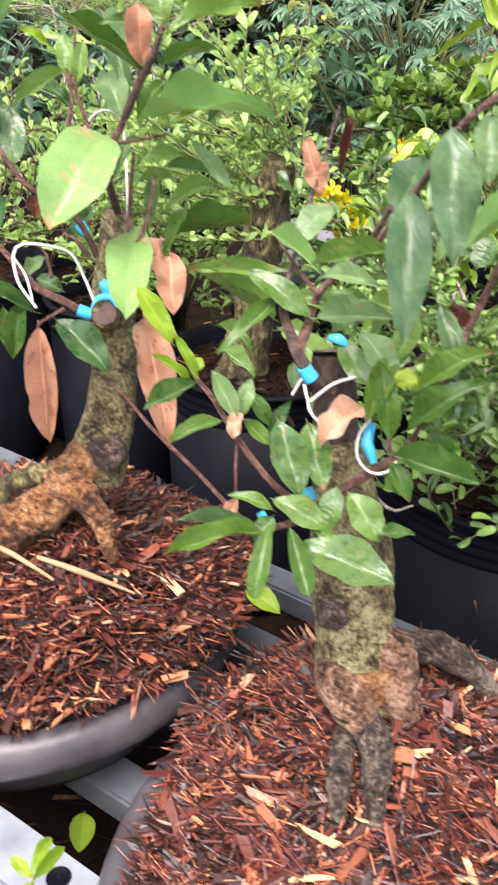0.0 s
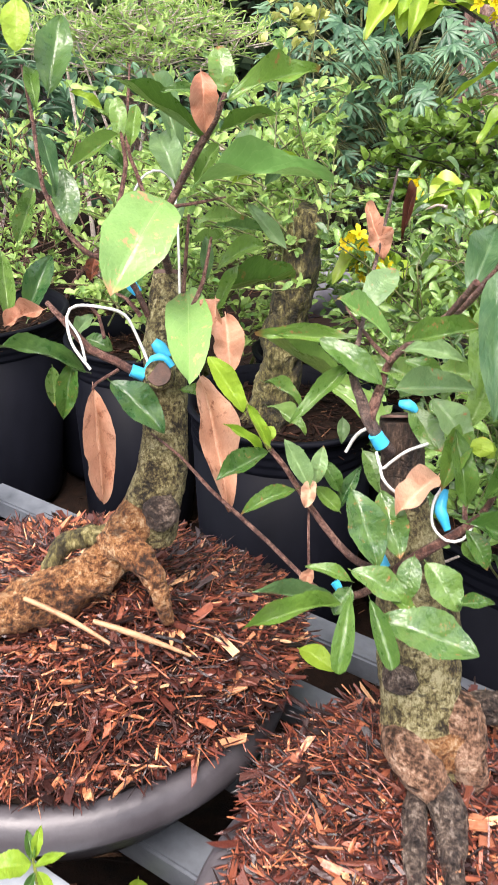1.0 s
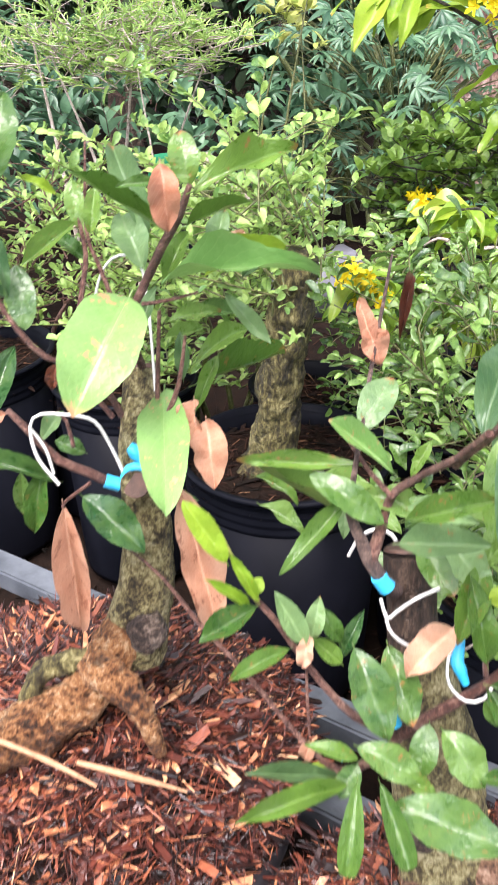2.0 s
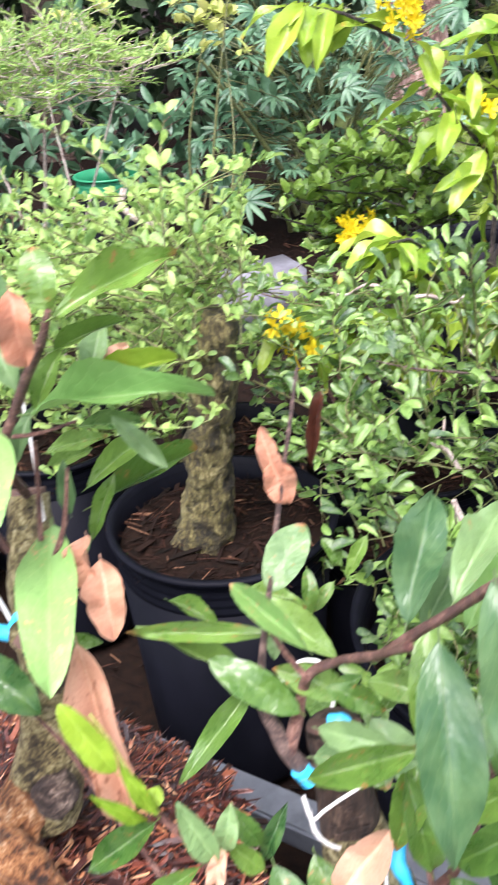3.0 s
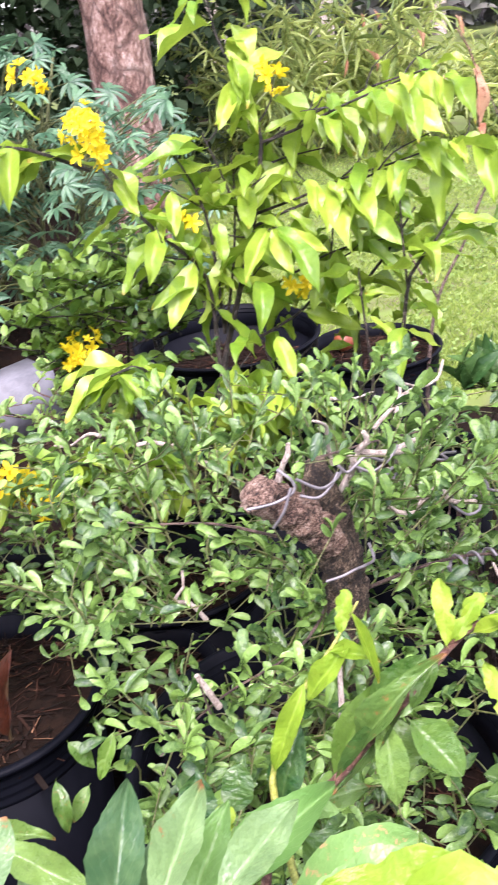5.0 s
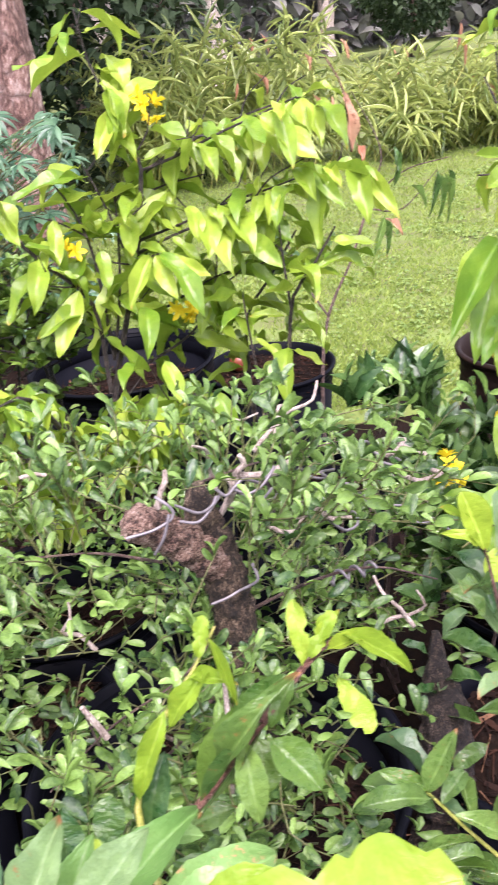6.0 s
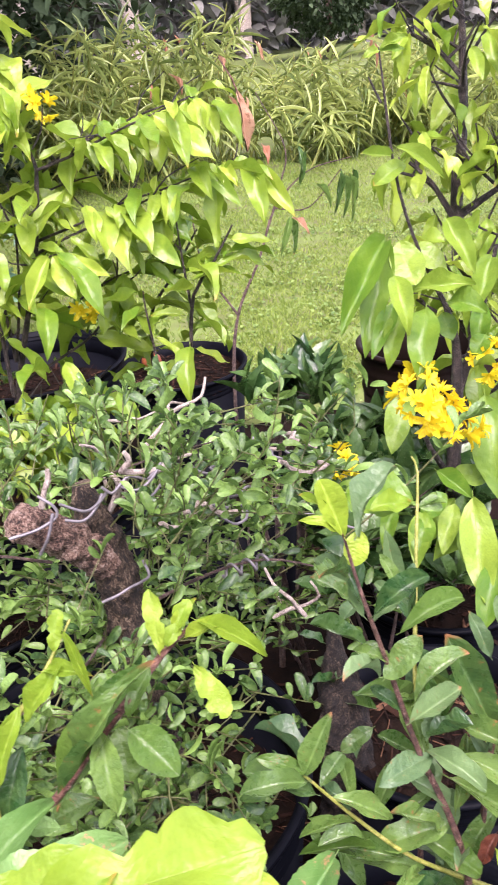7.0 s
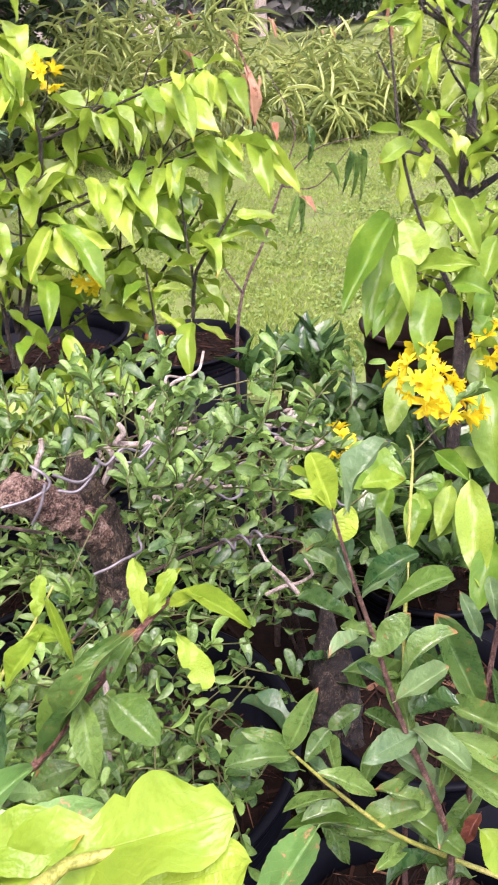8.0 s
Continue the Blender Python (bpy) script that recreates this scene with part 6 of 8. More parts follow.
leaf(tree_g, "lance", "d", (0.522, 0.797, 0.627), (0.576, 0.766, 0.604), 0.026, 0, (-0.25, -0.33, 0.91))
leaf(tree_g, "broad", "n", (0.618, 0.716, 0.647), (0.629, 0.690, 0.615), 0.036, 0, (-0.31, -0.27, 0.91))
leaf(tree_g, "crisp", "k", (0.617, 0.716, 0.669), (0.598, 0.714, 0.648), 0.014, 0, (-0.31, -0.29, 0.91))
leaf(tree_g, "blunt", "d", (0.583, 0.775, 0.735), (0.563, 0.809, 0.745), 0.014, 0, (-0.30, -0.37, 0.88))
leaf(tree_g, "blunt", "d", (0.601, 0.773, 0.684), (0.567, 0.780, 0.665), 0.013, 0, (-0.29, -0.34, 0.89))
leaf(tree_g, "lance", "d", (0.482, 0.808, 0.749), (0.518, 0.814, 0.795), 0.021, 0, (-0.25, -0.40, 0.88))
leaf(tree_g, "blunt", "d", (0.483, 0.805, 0.744), (0.426, 0.822, 0.752), 0.021, 0, (-0.21, -0.40, 0.89))
leaf(tree_g, "oval", "g", (0.484, 0.808, 0.751), (0.450, 0.831, 0.771), 0.015, 0, (-0.23, -0.41, 0.88))
leaf(tree_g, "blunt", "d", (0.500, 0.813, 0.720), (0.532, 0.820, 0.733), 0.017, 0, (-0.25, -0.39, 0.89))
leaf(tree_g, "lance", "d", (0.504, 0.801, 0.715), (0.544, 0.771, 0.687), 0.019, 0, (-0.25, -0.36, 0.90))
leaf(tree_g, "blunt", "d", (0.520, 0.792, 0.683), (0.470, 0.807, 0.682), 0.011, 0, (-0.23, -0.36, 0.90))
leaf(tree_g, "blunt", "g", (0.538, 0.784, 0.643), (0.472, 0.814, 0.652), 0.013, 0, (-0.23, -0.35, 0.91))
leaf(tree_g, "lance", "p", (0.442, 0.711, 0.776), (0.365, 0.677, 0.765), 0.029, 0, (-0.20, -0.34, 0.92))
leaf(tree_g, "blunt", "d", (0.564, 0.818, 0.638), (0.609, 0.828, 0.673), 0.020, 0, (-0.28, -0.36, 0.89))
leaf(tree_g, "blunt", "d", (0.693, 0.785, 0.747), (0.694, 0.753, 0.696), 0.021, 0, (-0.37, -0.34, 0.86))
leaf(tree_g, "lance", "y", (0.692, 0.799, 0.772), (0.696, 0.833, 0.804), 0.016, 0, (-0.39, -0.38, 0.84))
leaf(tree_g, "blunt", "y", (0.704, 0.791, 0.791), (0.718, 0.817, 0.820), 0.014, 0, (-0.40, -0.37, 0.83))
leaf(tree_g, "blunt", "d", (0.640, 0.859, 0.778), (0.664, 0.832, 0.733), 0.020, 0, (-0.35, -0.40, 0.85))
leaf(tree_g, "lance", "y", (0.677, 0.887, 0.839), (0.657, 0.879, 0.807), 0.013, 0, (-0.37, -0.44, 0.82))
leaf(tree_g, "blunt", "d", (0.710, 0.838, 0.723), (0.652, 0.844, 0.676), 0.025, 0, (-0.35, -0.37, 0.86))
leaf(tree_g, "blunt", "d", (0.703, 0.845, 0.684), (0.717, 0.800, 0.624), 0.026, 0, (-0.35, -0.35, 0.87))
leaf(tree_g, "lance", "d", (0.612, 0.791, 0.593), (0.614, 0.755, 0.536), 0.023, 0, (-0.28, -0.30, 0.91))
leaf(tree_g, "blunt", "d", (0.689, 0.778, 0.601), (0.640, 0.777, 0.554), 0.023, 0, (-0.31, -0.30, 0.90))
leaf(tree_g, "blunt", "y", (0.680, 0.933, 0.854), (0.673, 0.907, 0.803), 0.019, 0, (-0.37, -0.45, 0.81))
leaf(tree_g, "oval", "d", (0.629, 0.901, 0.644), (0.593, 0.910, 0.624), 0.019, 0, (-0.28, -0.39, 0.88))
leaf(tree_g, "lance", "d", (0.576, 0.917, 0.511), (0.587, 0.876, 0.454), 0.024, 0, (-0.23, -0.35, 0.91))

# lime-green tree with yellow flowers
limb("branch", tree_e, BLACKTWIG, [(0.628, 2.027, 0.620, 0.0080), (0.648, 2.034, 0.688, 0.0062), (0.695, 2.033, 0.821, 0.0057), (0.736, 2.035, 0.936, 0.0050), (0.763, 2.028, 1.069, 0.0045), (0.764, 2.025, 1.110, 0.0034), (0.739, 2.028, 1.190, 0.0027), (0.711, 2.062, 1.285, 0.0021), (0.707, 2.087, 1.375, 0.0015)], 7, 0.03, 0.1, 40)
limb("branch", tree_e, BLACKTWIG, [(0.632, 2.028, 0.669, 0.0048), (0.637, 2.062, 0.847, 0.0043), (0.570, 2.079, 0.934, 0.0039), (0.513, 2.086, 1.006, 0.0035), (0.479, 2.092, 1.067, 0.0026), (0.468, 2.098, 1.093, 0.0018)], 7, 0.03, 0.1, 40)
limb("branch", tree_e, BLACKTWIG, [(0.656, 2.043, 0.732, 0.0041), (0.661, 2.076, 0.930, 0.0030), (0.643, 2.097, 1.027, 0.0026), (0.614, 2.112, 1.086, 0.0016)], 7, 0.03, 0.1, 40)
limb("branch", tree_e, BLACKTWIG, [(0.736, 2.035, 0.936, 0.0033), (0.782, 1.991, 0.963, 0.0029), (0.845, 1.951, 0.988, 0.0026), (0.912, 1.902, 1.018, 0.0022), (0.950, 1.887, 1.031, 0.0015)], 7, 0.03, 0.1, 40)
limb("branch", tree_e, BLACKTWIG, [(0.763, 2.027, 1.090, 0.0031), (0.821, 1.987, 1.110, 0.0027), (0.889, 1.939, 1.143, 0.0024), (0.941, 1.891, 1.167, 0.0018), (1.015, 1.851, 1.195, 0.0014)], 7, 0.03, 0.1, 40)
limb("branch", tree_e, BLACKTWIG, [(0.765, 2.024, 1.129, 0.0022), (0.785, 2.012, 1.161, 0.0015), (0.798, 2.018, 1.202, 0.0012)], 7, 0.03, 0.1, 40)
limb("branch", tree_e, BLACKTWIG, [(0.656, 2.043, 0.732, 0.0034), (0.697, 2.059, 0.872, 0.0027), (0.721, 2.077, 1.007, 0.0020), (0.727, 2.095, 1.067, 0.0013)], 7, 0.03, 0.1, 40)
limb("branch", tree_e, BLACKTWIG, [(0.724, 2.045, 0.904, 0.0026), (0.704, 2.076, 1.020, 0.0023), (0.675, 2.099, 1.115, 0.0016)], 7, 0.03, 0.1, 40)
limb("branch", tree_e, BLACKTWIG, [(0.648, 2.034, 0.688, 0.0034), (0.809, 1.994, 0.763, 0.0027), (0.870, 1.986, 0.846, 0.0020), (0.891, 2.000, 0.928, 0.0013)], 7, 0.03, 0.1, 40)
limb("branch", tree_e, BLACKTWIG, [(0.907, 1.947, 0.613, 0.0042), (0.934, 1.985, 0.765, 0.0034), (0.992, 1.983, 0.837, 0.0030), (1.068, 1.985, 0.925, 0.0020)], 7, 0.03, 0.1, 40)
limb("branch", tree_e, BLACKTWIG, [(0.779, 2.031, 0.818, 0.0027), (0.870, 1.986, 0.868, 0.0020), (0.929, 1.935, 0.891, 0.0013)], 7, 0.03, 0.1, 40)
limb("branch", tree_e, BLACKTWIG, [(0.912, 1.797, 0.679, 0.0046), (0.929, 1.800, 0.766, 0.0039), (0.951, 1.810, 0.848, 0.0035), (0.994, 1.795, 0.906, 0.0028), (1.036, 1.783, 0.969, 0.0018)], 7, 0.03, 0.1, 40)
limb("branch", tree_e, BLACKTWIG, [(0.856, 1.799, 0.694, 0.0026), (0.867, 1.851, 0.835, 0.0019), (0.873, 1.864, 0.864, 0.0013)], 7, 0.03, 0.1, 40)
limb("branch", tree_e, BLACKTWIG, [(0.941, 1.805, 0.829, 0.0029), (0.945, 1.825, 0.911, 0.0022), (0.953, 1.847, 0.999, 0.0015)], 7, 0.03, 0.1, 40)

limb("trunk", tree_e, BLACKTWIG, [(0.650, 2.070, 0.29, 0.017), (0.640, 2.050, 0.46, 0.014), (0.630, 2.032, 0.56, 0.012), (0.630, 2.028, 0.64, 0.010)], 12, 0.015, 0.14, 40, "dark slim trunk")
limb("stem", tree_e, BLACKTWIG, [(0.93, 1.94, 0.24, 0.0070), (0.915, 1.945, 0.45, 0.0062), (0.907, 1.947, 0.62, 0.0054)], 7, 0.03, 0.1, 40)
limb("stem", tree_e, BLACKTWIG, [(0.95, 1.90, 0.24, 0.0075), (0.925, 1.84, 0.48, 0.0066), (0.912, 1.797, 0.69, 0.0058)], 7, 0.03, 0.1, 40)
limb("stem", tree_e, BLACKTWIG, [(0.93, 1.88, 0.24, 0.0048), (0.88, 1.83, 0.50, 0.0040), (0.856, 1.799, 0.70, 0.0034)], 7, 0.03, 0.1, 40)

# tree with lime leaves and large flowers
limb("branch", tree_f, BLACKTWIG, [(1.057, 1.222, 0.567, 0.0133), (1.078, 1.247, 0.651, 0.0115), (1.119, 1.282, 0.772, 0.0096), (1.144, 1.319, 0.857, 0.0052), (1.138, 1.375, 0.946, 0.0031), (1.131, 1.410, 1.020, 0.0026), (1.135, 1.442, 1.100, 0.0023), (1.161, 1.492, 1.208, 0.0018), (1.172, 1.513, 1.255, 0.0013)], 8, 0.03, 0.12, 40)
limb("branch", tree_f, BLACKTWIG, [(1.117, 1.279, 0.764, 0.0088), (1.185, 1.307, 0.832, 0.0062), (1.238, 1.340, 0.895, 0.0054), (1.280, 1.360, 0.947, 0.0036)], 8, 0.03, 0.12, 40)
limb("branch", tree_f, BLACKTWIG, [(1.072, 1.241, 0.635, 0.0062), (1.027, 1.244, 0.708, 0.0043), (1.010, 1.251, 0.767, 0.0029)], 8, 0.03, 0.12, 40)
limb("branch", tree_f, BLACKTWIG, [(1.127, 1.280, 0.557, 0.0080), (1.295, 1.419, 0.733, 0.0100), (1.454, 1.629, 0.912, 0.0130), (1.521, 1.689, 1.012, 0.0110), (1.588, 1.752, 1.138, 0.0095), (1.659, 1.832, 1.297, 0.0062)], 8, 0.03, 0.12, 40)
limb("branch", tree_f, BLACKTWIG, [(1.452, 1.630, 0.912, 0.0069), (1.438, 1.680, 0.983, 0.0049), (1.413, 1.719, 1.025, 0.0034)], 8, 0.03, 0.12, 40)
limb("branch", tree_f, BLACKTWIG, [(1.457, 1.633, 0.921, 0.0089), (1.546, 1.608, 0.964, 0.0059), (1.615, 1.589, 0.998, 0.0044)], 8, 0.03, 0.12, 40)
limb("branch", tree_f, BLACKTWIG, [(1.594, 1.760, 1.158, 0.0056), (1.573, 1.804, 1.211, 0.0045), (1.545, 1.849, 1.260, 0.0028)], 8, 0.03, 0.12, 40)
limb("branch", tree_f, BLACKTWIG, [(1.148, 1.482, 1.178, 0.0022), (1.144, 1.506, 1.216, 0.0013)], 8, 0.03, 0.12, 40)
limb("trunk", tree_f, BLACKTWIG, [(1.13, 1.33, 0.30, 0.019), (1.09, 1.27, 0.43, 0.016), (1.058, 1.224, 0.58, 0.013)], 12, 0.015, 0.14, 40, "dark slim trunk")
limb("stem", tree_f, BLACKTWIG, [(1.16, 1.34, 0.30, 0.009), (1.13, 1.29, 0.45, 0.008), (1.127, 1.280, 0.57, 0.007)], 8, 0.03, 0.12, 40)
leaf(tree_f, "hang", "f", (1.072, 1.390, 0.995), (0.934, 1.329, 0.892), 0.048, 0, (-0.45, -0.58, 0.68))
leaf(tree_f, "hang", "f", (1.080, 1.395, 0.989), (0.970, 1.322, 0.850), 0.045, 0, (-0.46, -0.57, 0.69))
leaf(tree_f, "hang", "f", (1.067, 1.425, 0.984), (0.993, 1.385, 0.913), 0.033, 0, (-0.45, -0.59, 0.67))
leaf(tree_f, "oval", "f", (1.089, 1.377, 0.990), (1.075, 1.326, 0.934), 0.051, 0, (-0.49, -0.56, 0.67))
leaf(tree_f, "hang", "f", (1.027, 1.318, 0.962), (1.004, 1.261, 0.889), 0.033, 0, (-0.47, -0.55, 0.69))
leaf(tree_f, "hang", "f", (1.042, 1.333, 0.914), (0.972, 1.308, 0.850), 0.029, 0, (-0.45, -0.55, 0.70))
leaf(tree_f, "hang", "f", (1.041, 1.324, 0.899), (0.994, 1.297, 0.829), 0.032, 0, (-0.45, -0.54, 0.71))
leaf(tree_f, "hang", "f", (1.071, 1.299, 0.906), (1.007, 1.247, 0.823), 0.048, 0, (-0.47, -0.52, 0.71))
leaf(tree_f, "lance", "f", (1.077, 1.343, 0.921), (1.152, 1.279, 0.927), 0.033, 0, (-0.50, -0.53, 0.68))
leaf(tree_f, "hang", "f", (1.160, 1.352, 1.015), (1.157, 1.285, 0.942), 0.037, 0, (-0.52, -0.54, 0.66))
leaf(tree_f, "hang", "f", (1.131, 1.394, 0.970), (1.151, 1.339, 0.941), 0.043, 0, (-0.50, -0.55, 0.67))
leaf(tree_f, "lance", "f", (1.122, 1.306, 0.902), (1.146, 1.248, 0.892), 0.042, 0, (-0.51, -0.51, 0.69))
leaf(tree_f, "hang", "f", (1.123, 1.319, 0.881), (1.122, 1.296, 0.841), 0.033, 0, (-0.49, -0.52, 0.70))
leaf(tree_f, "oval", "f", (1.149, 1.429, 1.091), (1.096, 1.443, 1.064), 0.031, 0, (-0.50, -0.60, 0.62))
leaf(tree_f, "lance", "f", (1.139, 1.437, 1.117), (1.171, 1.365, 1.070), 0.024, 0, (-0.53, -0.59, 0.61))
leaf(tree_f, "lance", "f", (1.138, 1.443, 1.104), (1.095, 1.472, 1.111), 0.019, 0, (-0.50, -0.62, 0.61))
leaf(tree_f, "lance", "f", (1.173, 1.512, 1.253), (1.146, 1.520, 1.241), 0.016, 0, (-0.53, -0.65, 0.55))
leaf(tree_f, "lance", "f", (1.173, 1.512, 1.253), (1.210, 1.487, 1.268), 0.017, 0, (-0.54, -0.64, 0.54))
leaf(tree_f, "lance", "f", (1.172, 1.511, 1.251), (1.200, 1.481, 1.249), 0.013, 0, (-0.54, -0.64, 0.55))
leaf(tree_f, "hang", "f", (0.999, 1.264, 0.802), (0.940, 1.231, 0.733), 0.043, 0, (-0.43, -0.51, 0.75))
leaf(tree_f, "hang", "f", (1.082, 1.188, 0.795), (1.038, 1.111, 0.667), 0.064, 0, (-0.47, -0.45, 0.76))
leaf(tree_f, "oval", "f", (1.045, 1.144, 0.686), (1.009, 1.175, 0.704), 0.033, 0, (-0.45, -0.45, 0.78))
leaf(tree_f, "hang", "f", (0.968, 1.106, 0.658), (0.896, 1.095, 0.637), 0.041, 0, (-0.41, -0.43, 0.81))
leaf(tree_f, "hang", "f", (0.960, 1.089, 0.687), (0.931, 1.034, 0.610), 0.053, 0, (-0.42, -0.41, 0.81))
leaf(tree_f, "hang", "f", (0.896, 1.108, 0.702), (0.855, 1.082, 0.662), 0.033, 0, (-0.40, -0.45, 0.80))
leaf(tree_f, "lance", "f", (0.907, 1.131, 0.642), (0.960, 1.122, 0.699), 0.039, 0, (-0.41, -0.45, 0.80))
leaf(tree_f, "lance", "f", (1.169, 1.272, 0.845), (1.141, 1.270, 0.816), 0.032, 0, (-0.50, -0.49, 0.71))
leaf(tree_f, "hang", "f", (1.245, 1.337, 0.940), (1.182, 1.305, 0.870), 0.039, 0, (-0.52, -0.51, 0.68))

# long boughs of the lime tree over the lawn
limb("branch", tree_e, BLACKTWIG, [(0.779, 2.091, 1.069, 0.0042), (0.867, 2.045, 1.120, 0.0029), (0.985, 1.980, 1.166, 0.0022), (1.070, 1.931, 1.185, 0.0013)], 7, 0.03, 0.1, 40)
limb("branch", tree_e, BLACKTWIG, [(0.743, 2.045, 0.957, 0.0033), (0.822, 1.991, 0.986, 0.0026), (0.884, 1.947, 1.014, 0.0022), (0.957, 1.893, 1.036, 0.0019), (1.030, 1.841, 1.061, 0.0015), (1.092, 1.800, 1.073, 0.0010)], 7, 0.03, 0.1, 40)
limb("branch", tree_e, BLACKTWIG, [(0.764, 2.090, 1.031, 0.0026), (0.824, 2.055, 1.052, 0.0020), (0.895, 2.022, 1.063, 0.0013)], 7, 0.03, 0.1, 40)
limb("branch", tree_e, BLACKTWIG, [(0.691, 2.017, 0.904, 0.0023), (0.742, 1.983, 0.938, 0.0016), (0.758, 1.964, 0.944, 0.0013)], 7, 0.03, 0.1, 40)
leaf(tree_e, "hang", "l", (0.938, 1.992, 1.162), (0.900, 1.939, 1.103), 0.032, 1, (-0.33, -0.74, 0.58))
leaf(tree_e, "hang", "l", (0.968, 1.976, 1.164), (0.943, 1.907, 1.089), 0.036, 22, (-0.35, -0.73, 0.58))
leaf(tree_e, "hang", "l", (1.006, 1.955, 1.165), (0.951, 1.890, 1.069), 0.041, 6, (-0.36, -0.73, 0.59))
leaf(tree_e, "hang", "l", (1.022, 1.948, 1.168), (0.990, 1.878, 1.085), 0.038, 19, (-0.37, -0.72, 0.58))
leaf(tree_e, "hang", "l", (1.069, 1.929, 1.181), (1.038, 1.864, 1.109), 0.040, -3, (-0.39, -0.72, 0.58))
leaf(tree_e, "hang", "l", (1.091, 1.910, 1.171), (1.096, 1.821, 1.091), 0.036, -14, (-0.41, -0.70, 0.58))
leaf(tree_e, "hang", "l", (1.079, 1.918, 1.172), (1.058, 1.847, 1.098), 0.032, -8, (-0.40, -0.71, 0.58))
leaf(tree_e, "hang", "l", (0.908, 2.007, 1.160), (0.877, 1.956, 1.110), 0.033, -20, (-0.32, -0.75, 0.58))
leaf(tree_e, "hang", "l", (0.853, 2.037, 1.157), (0.837, 1.984, 1.117), 0.028, 20, (-0.29, -0.76, 0.58))
leaf(tree_e, "hang", "l", (1.052, 1.937, 1.178), (0.990, 1.896, 1.117), 0.032, 21, (-0.38, -0.72, 0.58))
leaf(tree_e, "hang", "l", (0.980, 1.968, 1.163), (0.923, 1.931, 1.110), 0.028, 16, (-0.34, -0.74, 0.58))
leaf(tree_e, "hang", "l", (1.102, 1.909, 1.178), (1.093, 1.846, 1.129), 0.027, -1, (-0.41, -0.71, 0.58))
leaf(tree_e, "hang", "l", (1.014, 1.859, 1.076), (1.006, 1.790, 1.018), 0.035, 15, (-0.38, -0.69, 0.61))
leaf(tree_e, "hang", "l", (1.026, 1.852, 1.075), (1.045, 1.758, 1.002), 0.031, 10, (-0.39, -0.68, 0.62))
leaf(tree_e, "hang", "l", (0.991, 1.853, 1.044), (0.928, 1.810, 0.978), 0.034, 21, (-0.35, -0.70, 0.63))
leaf(tree_e, "hang", "l", (1.103, 1.807, 1.073), (1.072, 1.724, 0.970), 0.043, 9, (-0.41, -0.67, 0.62))
leaf(tree_e, "hang", "l", (1.118, 1.790, 1.059), (1.122, 1.700, 0.977), 0.033, 17, (-0.43, -0.65, 0.62))
leaf(tree_e, "hang", "l", (1.109, 1.800, 1.068), (1.111, 1.732, 1.021), 0.026, 22, (-0.42, -0.67, 0.61))
leaf(tree_e, "hang", "l", (1.048, 1.835, 1.069), (1.041, 1.776, 1.027), 0.026, -1, (-0.39, -0.69, 0.61))
leaf(tree_e, "hang", "l", (0.816, 1.940, 1.025), (0.800, 1.877, 0.968), 0.035, -22, (-0.28, -0.72, 0.63))
leaf(tree_e, "hang", "l", (0.847, 1.919, 1.018), (0.872, 1.831, 0.960), 0.025, -20, (-0.31, -0.71, 0.63))
leaf(tree_e, "hang", "l", (0.959, 1.865, 1.034), (0.919, 1.821, 0.987), 0.029, 0, (-0.34, -0.70, 0.63))
leaf(tree_e, "hang", "l", (0.899, 1.859, 0.967), (0.917, 1.780, 0.916), 0.040, 16, (-0.33, -0.69, 0.65))
leaf(tree_e, "hang", "l", (0.876, 1.903, 1.020), (0.842, 1.863, 0.986), 0.026, 1, (-0.31, -0.72, 0.63))
leaf(tree_e, "hang", "l", (1.057, 1.832, 1.073), (1.052, 1.774, 1.035), 0.023, 12, (-0.40, -0.68, 0.61))
leaf(tree_e, "hang", "l", (0.937, 1.876, 1.032), (0.892, 1.838, 0.990), 0.026, -7, (-0.33, -0.71, 0.63))
leaf(tree_e, "hang", "l", (0.729, 1.944, 0.947), (0.659, 1.899, 0.872), 0.035, 5, (-0.22, -0.72, 0.66))
leaf(tree_e, "hang", "l", (0.737, 1.939, 0.947), (0.737, 1.861, 0.882), 0.035, 18, (-0.25, -0.71, 0.66))
leaf(tree_e, "hang", "l", (0.746, 1.935, 0.950), (0.769, 1.820, 0.843), 0.043, -19, (-0.25, -0.70, 0.66))
leaf(tree_e, "hang", "l", (0.761, 1.924, 0.945), (0.803, 1.842, 0.912), 0.026, 7, (-0.27, -0.71, 0.65))
leaf(tree_e, "hang", "l", (0.693, 1.915, 0.865), (0.659, 1.849, 0.788), 0.039, -8, (-0.21, -0.70, 0.69))
leaf(tree_e, "hang", "l", (0.694, 1.858, 0.771), (0.691, 1.783, 0.707), 0.035, -6, (-0.22, -0.66, 0.71))
leaf(tree_e, "hang", "l", (0.762, 2.128, 1.290), (0.764, 2.046, 1.219), 0.047, -25, (-0.26, -0.80, 0.54))
leaf(tree_e, "hang", "l", (0.743, 2.077, 1.185), (0.748, 1.991, 1.111), 0.031, 1, (-0.25, -0.78, 0.58))
leaf(tree_e, "hang", "l", (0.782, 2.109, 1.276), (0.734, 2.060, 1.213), 0.039, 14, (-0.26, -0.80, 0.54))

